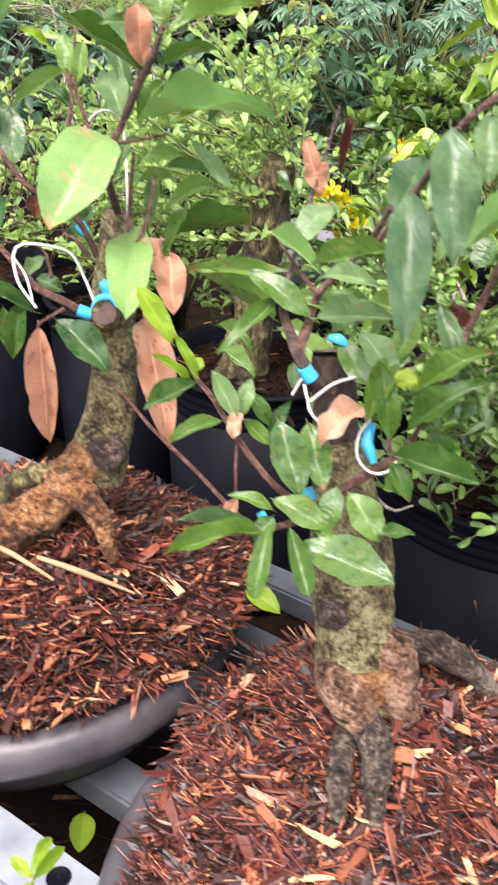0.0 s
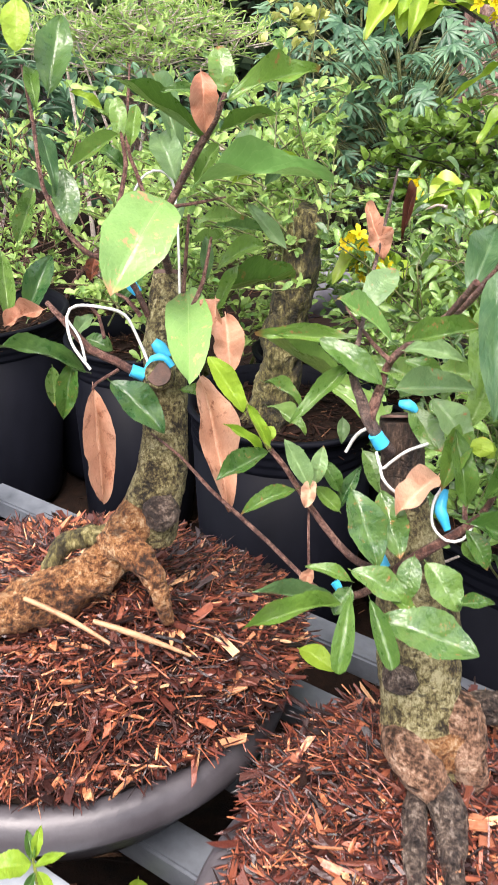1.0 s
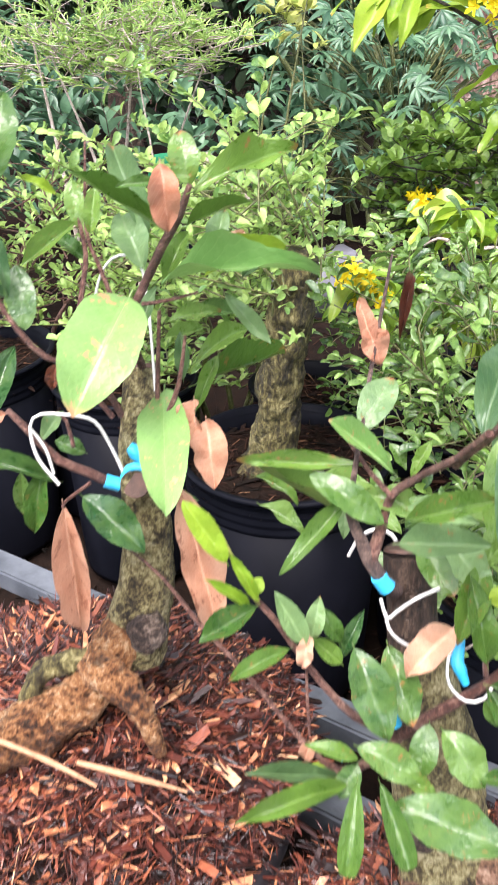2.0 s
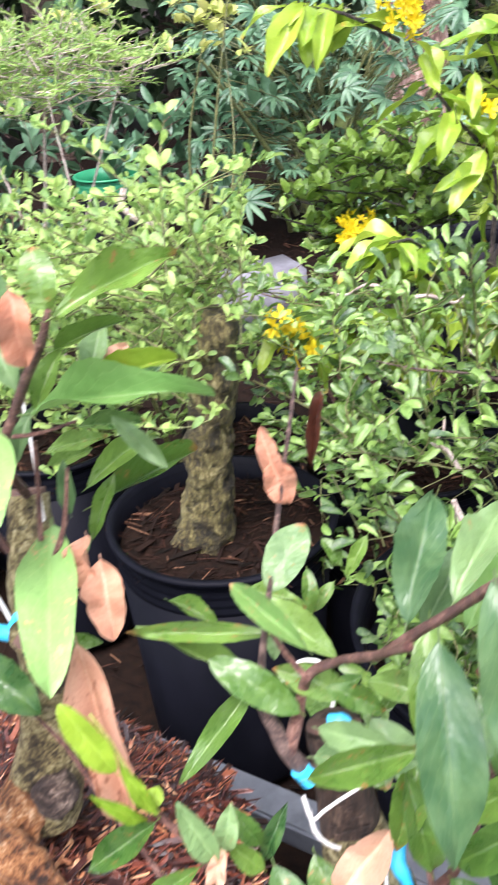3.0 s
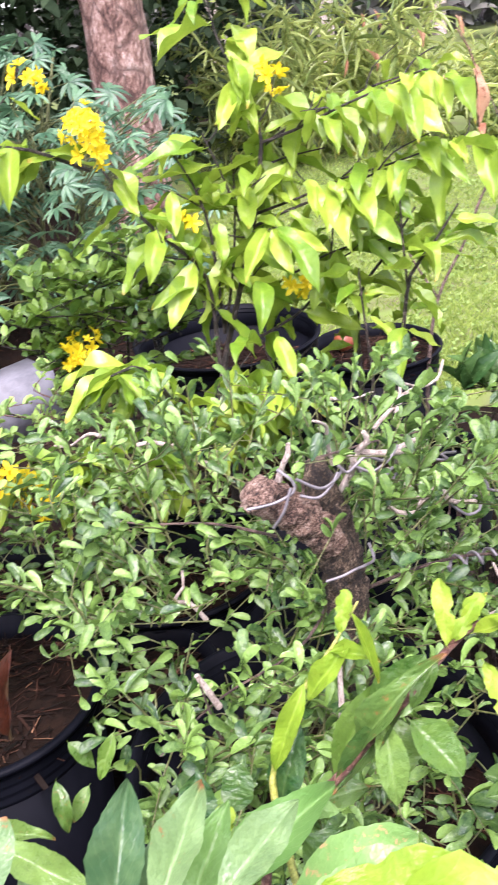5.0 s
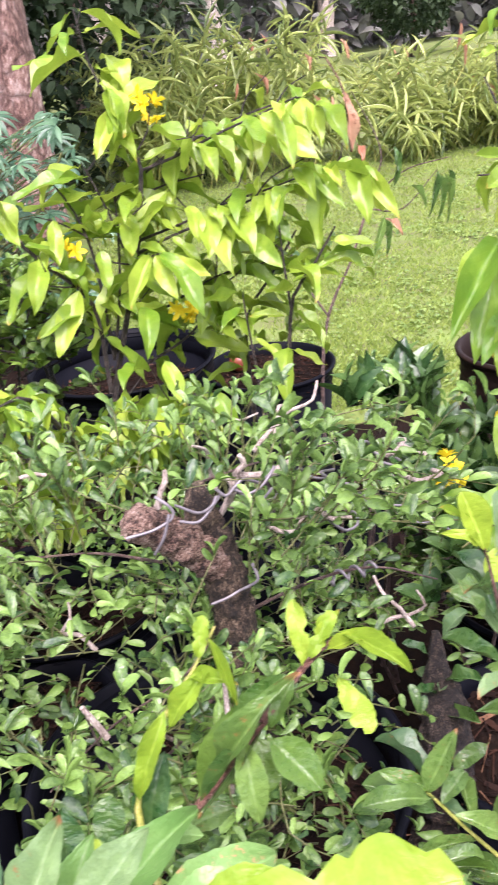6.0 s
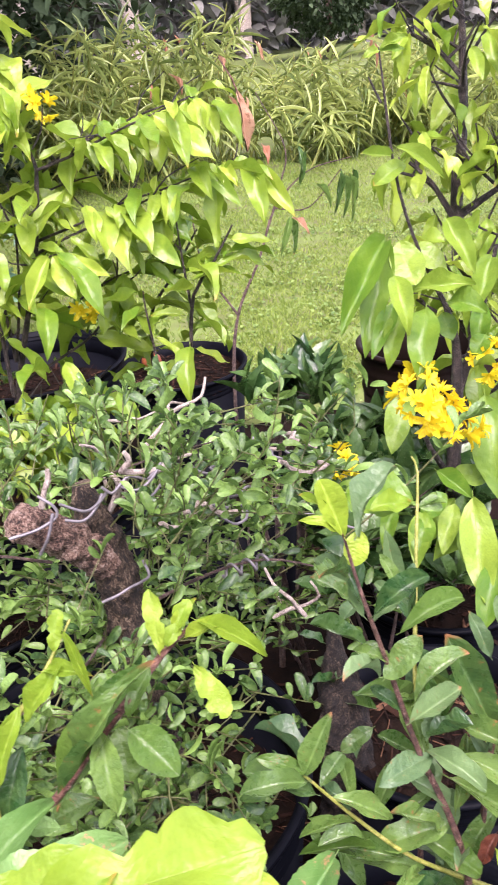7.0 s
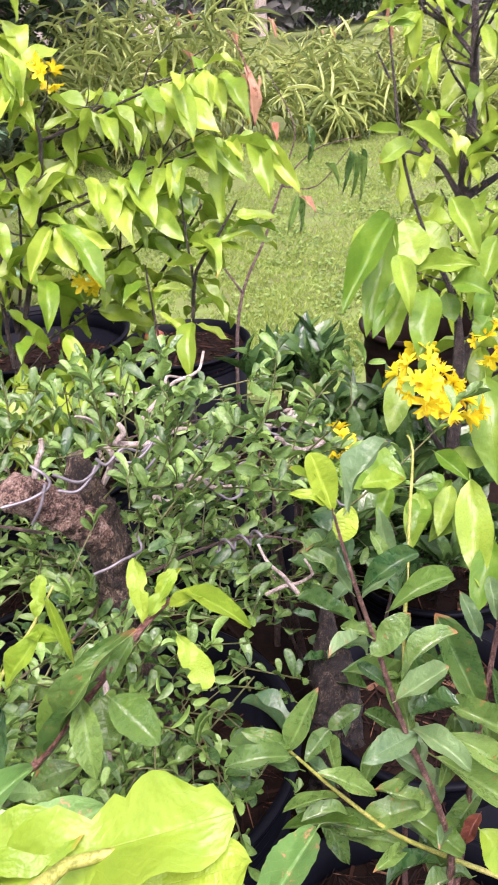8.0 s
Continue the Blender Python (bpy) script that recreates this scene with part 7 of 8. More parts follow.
# leaves low before the middle pot
leaf(tree_a, "broad", "d", (0.051, 0.986, 0.725), (0.119, 0.930, 0.689), 0.030, 10, (0.01, -0.45, 0.89))
leaf(tree_a, "lance", "d", (-0.023, 0.968, 0.706), (0.021, 0.946, 0.681), 0.020, 0, (0.08, -0.44, 0.89))
leaf(tree_a, "lance", "g", (-0.028, 0.992, 0.726), (0.017, 0.970, 0.703), 0.018, 0, (0.08, -0.47, 0.88))
leaf(tree_a, "lance", "d", (0.044, 1.006, 0.717), (0.100, 0.987, 0.703), 0.017, 0, (0.02, -0.47, 0.88))
leaf(tree_a, "hang", "y", (0.067, 0.985, 0.685), (0.066, 0.971, 0.658), 0.015, 0, (0.02, -0.45, 0.89))
leaf(tree_a, "broad", "d", (0.088, 0.945, 0.662), (0.108, 0.919, 0.621), 0.031, 0, (-0.00, -0.41, 0.91))
leaf(tree_a, "hang", "g", (0.113, 1.069, 0.687), (0.112, 1.045, 0.643), 0.017, 0, (-0.01, -0.48, 0.88))
leaf(tree_a, "hang", "g", (0.134, 1.096, 0.704), (0.151, 1.079, 0.677), 0.017, 0, (-0.03, -0.50, 0.86))
leaf(tree_a, "hang", "g", (0.142, 1.073, 0.663), (0.119, 1.062, 0.635), 0.015, 0, (-0.03, -0.48, 0.88))
leaf(tree_a, "lance", "g", (0.177, 1.072, 0.719), (0.153, 1.057, 0.681), 0.016, 0, (-0.05, -0.50, 0.87))
limb("wire", tree_a, WIRE, [(0.063, 0.912, 0.677, 0.0019), (0.074, 0.915, 0.697, 0.0021), (0.089, 0.912, 0.708, 0.0021), (0.104, 0.907, 0.705, 0.0021), (0.111, 0.902, 0.687, 0.0021), (0.107, 0.892, 0.656, 0.0021)], 8, 0.006)
leaf(tree_f, "hang", "f", (0.817, 1.200, 0.737), (0.871, 1.136, 0.725), 0.033, 0, (-0.38, -0.49, 0.78))
leaf(tree_f, "hang", "f", (0.894, 1.114, 0.709), (0.850, 1.079, 0.652), 0.030, 0, (-0.39, -0.45, 0.80))
leaf(tree_f, "hang", "f", (0.943, 1.071, 0.728), (0.888, 0.991, 0.627), 0.047, 0, (-0.42, -0.41, 0.81))
leaf(tree_f, "oval", "f", (0.927, 1.105, 0.726), (0.890, 1.110, 0.699), 0.030, 0, (-0.41, -0.45, 0.79))
leaf(tree_f, "hang", "f", (0.945, 1.107, 0.702), (0.897, 1.080, 0.654), 0.029, 0, (-0.41, -0.44, 0.80))
leaf(tree_f, "lance", "f", (0.951, 1.148, 0.735), (0.967, 1.097, 0.708), 0.028, 0, (-0.43, -0.45, 0.78))
leaf(tree_f, "hang", "f", (0.885, 1.164, 0.698), (0.843, 1.137, 0.656), 0.024, 0, (-0.38, -0.47, 0.80))
leaf(tree_f, "hang", "f", (0.934, 1.014, 0.665), (0.871, 0.982, 0.596), 0.038, 0, (-0.41, -0.39, 0.83))


# ---- foliage along branches ----
def grow_leaves(tree, form, mat, per_metre, length, width, seed, start=0.25, droop=0.8, limit=300, runs=None):
    """Paired, drooping leaves along the outer part of each branch of tree."""
    rng = random.Random(seed)
    made = 0
    for run in runs if runs is not None else RUNS[tree.name]:
        n = len(run)
        seg = np.linalg.norm(np.diff(run[:, :3], axis=0), axis=1).sum()
        count = int(seg * (1 - start) * per_metre)
        for k in range(count):
            if made >= limit:
                return
            s = start + (1 - start) * (k + rng.random()) / count
            i = min(n - 2, int(s * (n - 1)))
            p = run[i, :3] + (run[i + 1, :3] - run[i, :3]) * rng.random()
            t = run[i + 1, :3] - run[i, :3]
            t = t / (np.linalg.norm(t) + 1e-9)
            a = rng.uniform(0, 6.283)
            side = np.array((math.cos(a), math.sin(a), 0.0))
            d = side * 0.75 + t * 0.55 + np.array((0, 0, -droop * rng.uniform(0.2, 1.3)))
            d /= np.linalg.norm(d)
            ln = length * rng.uniform(0.55, 1.15)
            base = p + side * 0.012
            leaf(tree, form, mat, base, base + d * ln, width * ln / length * rng.uniform(0.85, 1.15), rng.uniform(-30, 30), (side[0] * 0.4, side[1] * 0.4, 1.0))
            made += 1


def side_twigs(tree, runs, per_metre, length, seed, lift=0.5, r=0.0016):
    """Thin forked twigs off the outer part of each branch; gives back their lines."""
    rng = random.Random(seed)
    made = []
    for run in runs:
        seg = np.linalg.norm(np.diff(run[:, :3], axis=0), axis=1).sum()
        for k in range(int(seg * per_metre)):
            i = rng.randrange(int(len(run) * 0.2), len(run) - 1)
            a = run[i, :3]
            ang = rng.uniform(0, 6.283)
            d = np.array((math.cos(ang), math.sin(ang), lift + rng.gauss(0, 0.3)))
            d /= np.linalg.norm(d)
            ln = length * rng.uniform(0.5, 1.2)
            m = a + d * ln * 0.5 + np.array([rng.gauss(0, 0.006) for _ in range(3)])
            e = a + d * ln + np.array((rng.gauss(0, 0.012), rng.gauss(0, 0.012), rng.uniform(0.0, 0.02)))
            limb("twig", tree, BLACKTWIG, [(*a, r * 1.3), (*m, r), (*e, r * 0.55)], 5, 0.02, 0.1, 40)
            made.append(RUNS[tree.name][-1])
    return made


def flower_cluster(tree, at, r, n, seed, label="cluster of yellow star flowers"):
    """A head of small five-petalled flowers."""
    rng = random.Random(seed)
    tpl = blade(0.5, 0.35, 0.1, 0.06, 0.02, seed, 3, 2, 0)
    places = []
    for i in range(n):
        d = np.array([rng.gauss(0, 1), rng.gauss(0, 1) - 0.3, rng.gauss(0, 1) + 0.3])
        d /= np.linalg.norm(d)
        c = np.array(at) + d * r * rng.uniform(0.35, 1.0)
        x, y, z = frame_of(d, (0.3, 0.2, 1), 1, 1)
        ang = rng.uniform(0, 6)
        ps = rng.uniform(0.013, 0.024)
        for k in range(5):
            a = ang + 1.2566 * k
            pd = x * math.cos(a) + z * math.sin(a) + y * 0.45
            places.append((c, *frame_of(pd, y, ps * 0.50, ps * rng.uniform(0.8, 1.25))))
        for k in range(3):
            pd = y + x * rng.uniform(-0.3, 0.3) + z * rng.uniform(-0.3, 0.3)
            places.append((c, *frame_of(pd, x, 0.002, ps * 0.8)))
    v, f, uv = scatter(tpl, places)
    return part("flower_head", mesh_of("flower_head", v, f, PETAL, True, uv), tree, label)


def foliage(name, tree, tpl, mat, twigs, per_metre, length, ratio, seed, spread=0.8, lift=0.35, keep=None, singles=0, single_mat="s", form="spoon", tilt=0.5):
    """Small leaves along many thin shoots: some as parts of their own, the rest joined."""
    rng = random.Random(seed)
    places = []
    for run in twigs:
        seg = np.linalg.norm(np.diff(run[:, :3], axis=0), axis=1).sum()
        for k in range(max(2, int(seg * per_metre))):
            s = rng.uniform(0.12, 1.0)
            i = min(len(run) - 2, int(s * (len(run) - 1)))
            p = run[i, :3] + (run[i + 1, :3] - run[i, :3]) * rng.random()
            if keep and not keep(p):
                continue
            t = run[i + 1, :3] - run[i, :3]
            t /= np.linalg.norm(t) + 1e-9
            a = rng.uniform(0, 6.283)
            d = t * 0.6 + np.array((math.cos(a), math.sin(a), rng.uniform(-0.3, 0.5) + lift)) * spread
            ln = length * rng.uniform(0.6, 1.25)
            up = (rng.gauss(0, tilt), rng.gauss(0, tilt) - 0.25, 1.0)
            places.append((p, *frame_of(d, up, ln * ratio * rng.uniform(0.85, 1.15), ln)))
    rng.shuffle(places)
    for p, x, y, z in places[:singles]:
        leaf(tree, form, single_mat, p, p + y, float(np.linalg.norm(x)), 0.0, tuple(z / np.linalg.norm(z)))
    rest = places[singles:]
    v, f, uv = scatter(tpl, rest)
    ob = part(name, mesh_of(name, v, f, mat, True, uv), tree)
    tagged(ob, kind="stuff")
    return ob


def shoots(n, start, end, seed, sag=0.1, r0=0.002, wob=0.05):
    """Curved thin shoots; start and end give random places."""
    rng = random.Random(seed)
    out = []
    for i in range(n):
        a = np.array(start(rng))
        b = np.array(end(rng, a))
        m = (a + b) / 2 + np.array((rng.gauss(0, wob), rng.gauss(0, wob), rng.uniform(0, sag)))
        out.append(spline([(*a, r0), (*m, r0 * 0.8), (*b, r0 * 0.4)], 0.035))
    return out


def twig_mesh(name, tree, mat, runs, seg=4):
    """All the thin shoots of a shrub, joined."""
    v, f = joined([tube([tuple(q) for q in r[::2]] if len(r) > 4 else [tuple(q) for q in r], seg, 0.06) for r in runs])
    ob = part(name, mesh_of(name, v, f, mat), tree)
    return tagged(ob, kind="stuff")


# lime tree
for pts in ([(0.635, 2.045, 0.42, 0.009), (0.52, 1.93, 0.62, 0.006), (0.43, 1.83, 0.78, 0.004), (0.36, 1.76, 0.81, 0.002)], [(0.60, 2.04, 0.42, 0.008), (0.42, 1.86, 0.56, 0.006), (0.27, 1.75, 0.68, 0.004), (0.19, 1.70, 0.71, 0.002)], [(0.44, 2.04, 1.09, 0.004), (0.34, 2.05, 1.14, 0.003), (0.24, 2.06, 1.16, 0.002)]):
    limb("branch", tree_e, BLACKTWIG, pts, 7, 0.03, 0.1, 40)
for tip, mid in (((0.80, 1.93, 0.64), (0.72, 1.98, 0.58)), ((0.68, 1.87, 0.61), (0.66, 1.95, 0.57)), ((0.86, 2.06, 0.66), (0.76, 2.05, 0.60)), ((0.54, 1.93, 0.62), (0.58, 1.98, 0.57)), ((0.74, 1.84, 0.70), (0.69, 1.93, 0.64)), ((0.60, 1.86, 0.72), (0.62, 1.94, 0.66))):
    limb("branch", tree_e, BLACKTWIG, [(0.636, 2.035, 0.52, 0.0045), (*mid, 0.0034), (*tip, 0.0018)], 7, 0.03, 0.1, 40)
E_RUNS = [r for r in RUNS[tree_e.name] if r[0, 2] > 0.50 and not (r[0, 0] > 0.85 and r[0, 2] < 0.70)]
E_FRONT = RUNS[tree_e.name][-9:-6]
e_twigs = side_twigs(tree_e, E_RUNS, 9, 0.10, 20, 0.6, 0.0016)
E_LOW = [r for r in RUNS[tree_e.name] if r[0, 0] > 0.85 and 0.58 < r[0, 2] < 0.70]
grow_leaves(tree_e, "hang", "l", 54, 0.125, 0.041, 11, 0.25, 1.25, 640, E_RUNS)
grow_leaves(tree_e, "hang", "l", 26, 0.10, 0.034, 21, 0.3, 1.3, 150, e_twigs)
grow_leaves(tree_e, "hang", "l", 70, 0.11, 0.036, 16, 0.15, 1.2, 170, E_LOW)
grow_leaves(tree_e, "hang", "l", 110, 0.11, 0.038, 17, 0.40, 1.0, 130, E_FRONT)
for k, (at, r, n) in enumerate([((0.437, 2.02, 1.165), 0.042, 22), ((0.442, 2.02, 1.125), 0.04, 18), ((0.36, 2.04, 1.25), 0.026, 10), ((0.80, 2.02, 1.20), 0.03, 8), ((0.62, 2.1, 0.95), 0.03, 8), ((0.79, 1.97, 0.83), 0.03, 7), ((0.40, 2.2, 0.72), 0.03, 8), ((0.203, 1.69, 0.668), 0.036, 15), ((0.160, 1.65, 0.725), 0.030, 10), ((0.340, 2.1, 0.735), 0.03, 12)]):
    flower_cluster(tree_e, at, r, n, 30 + k)

F_FLOWERS = [((0.935, 1.165, 0.835), 0.036, 15), ((0.962, 1.155, 0.810), 0.036, 14), ((0.985, 1.148, 0.785), 0.034, 13), ((1.16, 1.256, 0.81), 0.03, 9), ((1.027, 1.48, 0.615), 0.035, 9), ((1.015, 1.25, 0.815), 0.03, 9), ((0.90, 1.30, 0.70), 0.026, 9)]
# flowering tree by the lawn
F_FAR = RUNS[tree_f.name][3:7]
grow_leaves(tree_f, "hang", "f", 26, 0.10, 0.038, 12, 0.3, 1.2, 40, RUNS[tree_f.name][1:3])
f_twigs = side_twigs(tree_f, F_FAR, 26, 0.15, 18, 0.7, 0.0030)
f_twigs += side_twigs(tree_f, f_twigs, 9, 0.08, 19, 0.6, 0.0018)
grow_leaves(tree_f, "hang", "l", 34, 0.105, 0.036, 15, 0.4, 1.9, 240, f_twigs)
grow_leaves(tree_g, "blunt", "d", 26, 0.062, 0.022, 13, 0.1, 0.2, 30)
grow_leaves(tree_g, "blunt", "y", 18, 0.055, 0.020, 14, 0.1, 0.1, 20)
for k, (at, r, n) in enumerate(F_FLOWERS):
    flower_cluster(tree_f, at, r, n, 50 + k)

# mossy trunk in the middle pot, with thin sparse shoots
tree_c = thing("bonsai_tree", (-0.005, 1.49, 0.43), "mossy upright trunk with fine fresh shoots in a black pot", "tree", "bonsai trees")
limb("trunk", tree_c, DARKMOSS, [(0.006, 1.518, 0.415, 0.064), (0.012, 1.512, 0.450, 0.050), (0.024, 1.505, 0.53, 0.038), (0.028, 1.495, 0.61, 0.037), (0.042, 1.478, 0.70, 0.033), (0.048, 1.460, 0.78, 0.031), (0.058, 1.450, 0.83, 0.022)], 34, 0.006, 0.26, 24, "thick mossy trunk")
limb("dead_branch", tree_c, PALEWOOD, [(-0.084, 2.140, 0.849, 0.0061), (-0.091, 2.126, 0.822, 0.0072), (-0.067, 2.110, 0.796, 0.0072), (-0.024, 2.098, 0.779, 0.0067), (0.004, 2.084, 0.756, 0.0056), (0.011, 2.062, 0.718, 0.0045)], 9, 0.01, 0.2, 50, "bleached dead branch")
c_sh = shoots(105, lambda g: (g.uniform(-0.03, 0.1), g.uniform(1.40, 1.56), g.uniform(0.7, 0.9)), lambda g, a: a + np.array((g.gauss(0.02, 0.2), g.gauss(0.16, 0.16), g.uniform(-0.06, 0.2))), 61, 0.06, 0.0016)


def c_open(p):
    """The trunk's lower part stands free of shoots."""
    if p[0] > 0.08 and 0.60 < p[2] < 0.78:
        return False
    return p[0] < 0.20 and not (-0.14 < p[0] and p[1] < 1.56 and p[2] < 0.64)


c_sh = [r for r in c_sh if all(c_open(q[:3]) for q in r)]
twig_mesh("shoot_mass", tree_c, OLIVETWIG, c_sh)
foliage("foliage", tree_c, TINY, FRESH, c_sh, 95, 0.021, 0.46, 62, 0.9, 0.3, c_open, tilt=0.8)

# small-leaved shrub with a thick cork trunk and wired shoots
tree_d = thing("shrub", (0.47, 1.19, 0.43), "small-leaved shrub with a corky sawn trunk and wired branches", "shrub", "bonsai trees")
limb("trunk", tree_d, SHADED_CORK, [(0.486, 1.175, 0.335, 0.046), (0.486, 1.175, 0.42, 0.038), (0.487, 1.175, 0.55, 0.028), (0.486, 1.18, 0.66, 0.025), (0.485, 1.186, 0.73, 0.025), (0.477, 1.194, 0.79, 0.024), (0.470, 1.198, 0.84, 0.019), (0.467, 1.202, 0.875, 0.010)], 34, 0.004, 0.26, 80, "thick corky trunk")
limb("stub", tree_d, CORKCUT, [(0.472, 1.186, 0.775, 0.021), (0.450, 1.180, 0.806, 0.0215), (0.427, 1.174, 0.833, 0.0215), (0.399, 1.172, 0.860, 0.0205), (0.380, 1.168, 0.875, 0.0190)], 36, 0.003, 0.24, 95, "broken stub with flaky reddish cork")
limb("cut_face", tree_d, CORKCUT, [(0.3805, 1.1682, 0.8747, 0.0172), (0.375, 1.166, 0.880, 0.0085)], 22, 0.003, 0.35, 110, "ragged broken end")

for k, pts in enumerate([
    [(0.455, 1.22, 0.81, 0.010), (0.48, 1.26, 0.855, 0.008), (0.54, 1.275, 0.855, 0.006), (0.62, 1.29, 0.845, 0.005), (0.74, 1.32, 0.82, 0.003)],
    [(0.42, 1.22, 0.80, 0.008), (0.36, 1.27, 0.81, 0.006), (0.29, 1.33, 0.80, 0.005), (0.24, 1.40, 0.79, 0.003)],
    [(0.47, 1.2, 0.70, 0.011), (0.40, 1.14, 0.70, 0.006), (0.30, 1.12, 0.69, 0.005), (0.22, 1.10, 0.66, 0.003)],
    [(0.45, 1.18, 0.62, 0.010), (0.36, 1.12, 0.62, 0.006), (0.29, 1.08, 0.66, 0.006), (0.27, 1.08, 0.75, 0.004)],
    [(0.49, 1.2, 0.7, 0.010), (0.58, 1.16, 0.74, 0.008), (0.66, 1.14, 0.74, 0.006), (0.74, 1.12, 0.70, 0.004)]]):
    limb("branch", tree_d, DARKTWIG, [(x, y, z - 0.02, r * 0.26) for x, y, z, r in pts], 8, 0.02, 0.12, 40, "", k)


def coil(a, b, r, turns, wire_r):
    """Points of a wire wound from a to b."""
    a, b = np.array(a), np.array(b)
    d = (b - a) / np.linalg.norm(b - a)
    x = np.cross(d, (0.1, 0.3, 0.95))
    x /= np.linalg.norm(x)
    y = np.cross(d, x)
    n = int(turns * 9)
    return [(*(a + (b - a) * k / n + (x * math.cos(6.283 * turns * k / n) + y * math.sin(6.283 * turns * k / n)) * r), wire_r) for k in range(n + 1)]


for a, e, r, turns, wr in (((0.60, 1.15, 0.72), (0.66, 1.14, 0.72), 0.008, 3, 0.002), ((0.60, 1.2, 0.80), (0.68, 1.22, 0.79), 0.007, 3, 0.0018)):
    limb("wire", tree_d, GREYWIRE, coil(a, e, r, turns, wr), 6, 0.02)
for line in (
        [(0.364, 1.150, 0.870), (0.392, 1.144, 0.872), (0.415, 1.145, 0.878), (0.416, 1.147, 0.889), (0.404, 1.158, 0.902)],
        [(0.412, 1.144, 0.884), (0.402, 1.143, 0.860), (0.392, 1.152, 0.838)],
        [(0.427, 1.165, 0.880), (0.451, 1.158, 0.865), (0.469, 1.160, 0.868), (0.482, 1.168, 0.872)],
        [(0.428, 1.160, 0.862), (0.446, 1.154, 0.857), (0.464, 1.158, 0.864), (0.476, 1.165, 0.874)],
        [(0.449, 1.156, 0.746), (0.467, 1.150, 0.751), (0.482, 1.149, 0.755), (0.498, 1.152, 0.754), (0.512, 1.160, 0.753), (0.512, 1.172, 0.768)],
        [(0.477, 1.165, 0.882), (0.486, 1.162, 0.872), (0.497, 1.160, 0.880), (0.509, 1.160, 0.886), (0.529, 1.162, 0.874), (0.542, 1.168, 0.876)],
        [(0.500, 1.168, 0.872), (0.515, 1.160, 0.866), (0.535, 1.162, 0.872), (0.552, 1.168, 0.884)]):
    limb("wire", tree_d, GREYWIRE, [(x, y, z, 0.0018) for x, y, z in line], 7, 0.004, 0.05, 90)
for pts in (
        [(0.509, 1.165, 0.914, 0.0026), (0.514, 1.166, 0.900, 0.0036), (0.505, 1.172, 0.889, 0.0042), (0.526, 1.172, 0.880, 0.0040), (0.549, 1.174, 0.873, 0.0036), (0.572, 1.182, 0.865, 0.0022)],
        [(0.492, 1.172, 0.890, 0.0026), (0.500, 1.172, 0.876, 0.0038), (0.500, 1.185, 0.855, 0.0042), (0.490, 1.195, 0.83, 0.0036)],
        [(0.410, 1.172, 0.880, 0.0036), (0.415, 1.168, 0.900, 0.0030), (0.421, 1.165, 0.912, 0.0034), (0.422, 1.165, 0.924, 0.0022)],
        [(0.556, 1.178, 0.874, 0.0028), (0.581, 1.180, 0.877, 0.0030), (0.598, 1.184, 0.872, 0.0018)],
        [(0.285, 1.075, 0.70, 0.004), (0.268, 1.08, 0.745, 0.003)], [(0.38, 1.0, 0.62, 0.003), (0.40, 1.03, 0.68, 0.0035), (0.41, 1.05, 0.74, 0.002)]):
    limb("dead_stub", tree_d, PALEWOOD, pts, 7, 0.01, 0.2, 60)


clumps_rng = random.Random(70)
D_CLUMPS = [(clumps_rng.uniform(0.12, 0.86), clumps_rng.uniform(1.0, 1.58), 0.47 + 0.38 * clumps_rng.random() ** 0.6) for _ in range(46)]
D_CLUMPS += [(clumps_rng.uniform(0.16, 0.42), clumps_rng.uniform(0.98, 1.3), clumps_rng.uniform(0.48, 0.74)) for _ in range(12)]
D_CLUMPS += [(clumps_rng.uniform(0.60, 0.86), clumps_rng.uniform(1.27, 1.5), clumps_rng.uniform(0.42, 0.70)) for _ in range(14)]
D_CLUMPS += [(clumps_rng.uniform(0.2, 0.6), clumps_rng.uniform(1.45, 1.75), clumps_rng.uniform(0.44, 0.66)) for _ in range(16)]
D_CLUMPS += [(clumps_rng.uniform(0.13, 0.24), clumps_rng.uniform(1.02, 1.2), clumps_rng.uniform(0.52, 0.72)) for _ in range(7)]

for c in ((0.54, 1.16, 0.81), (0.515, 1.15, 0.83), (0.53, 1.14, 0.82)):
    D_CLUMPS.append(tuple(q + clumps_rng.gauss(0, 0.015) for q in c))


def d_start(g):
    c = g.choice(D_CLUMPS)
    return tuple(q + g.gauss(0, 0.035) for q in c)


def d_end(g, a):
    out = a - np.array((0.46, 1.25, 0.62))
    out /= np.linalg.norm(out) + 1e-6
    return a + out * g.uniform(0.04, 0.20) + np.array((g.gauss(0, 0.07), g.gauss(-0.02, 0.07), g.uniform(-0.10, 0.10)))


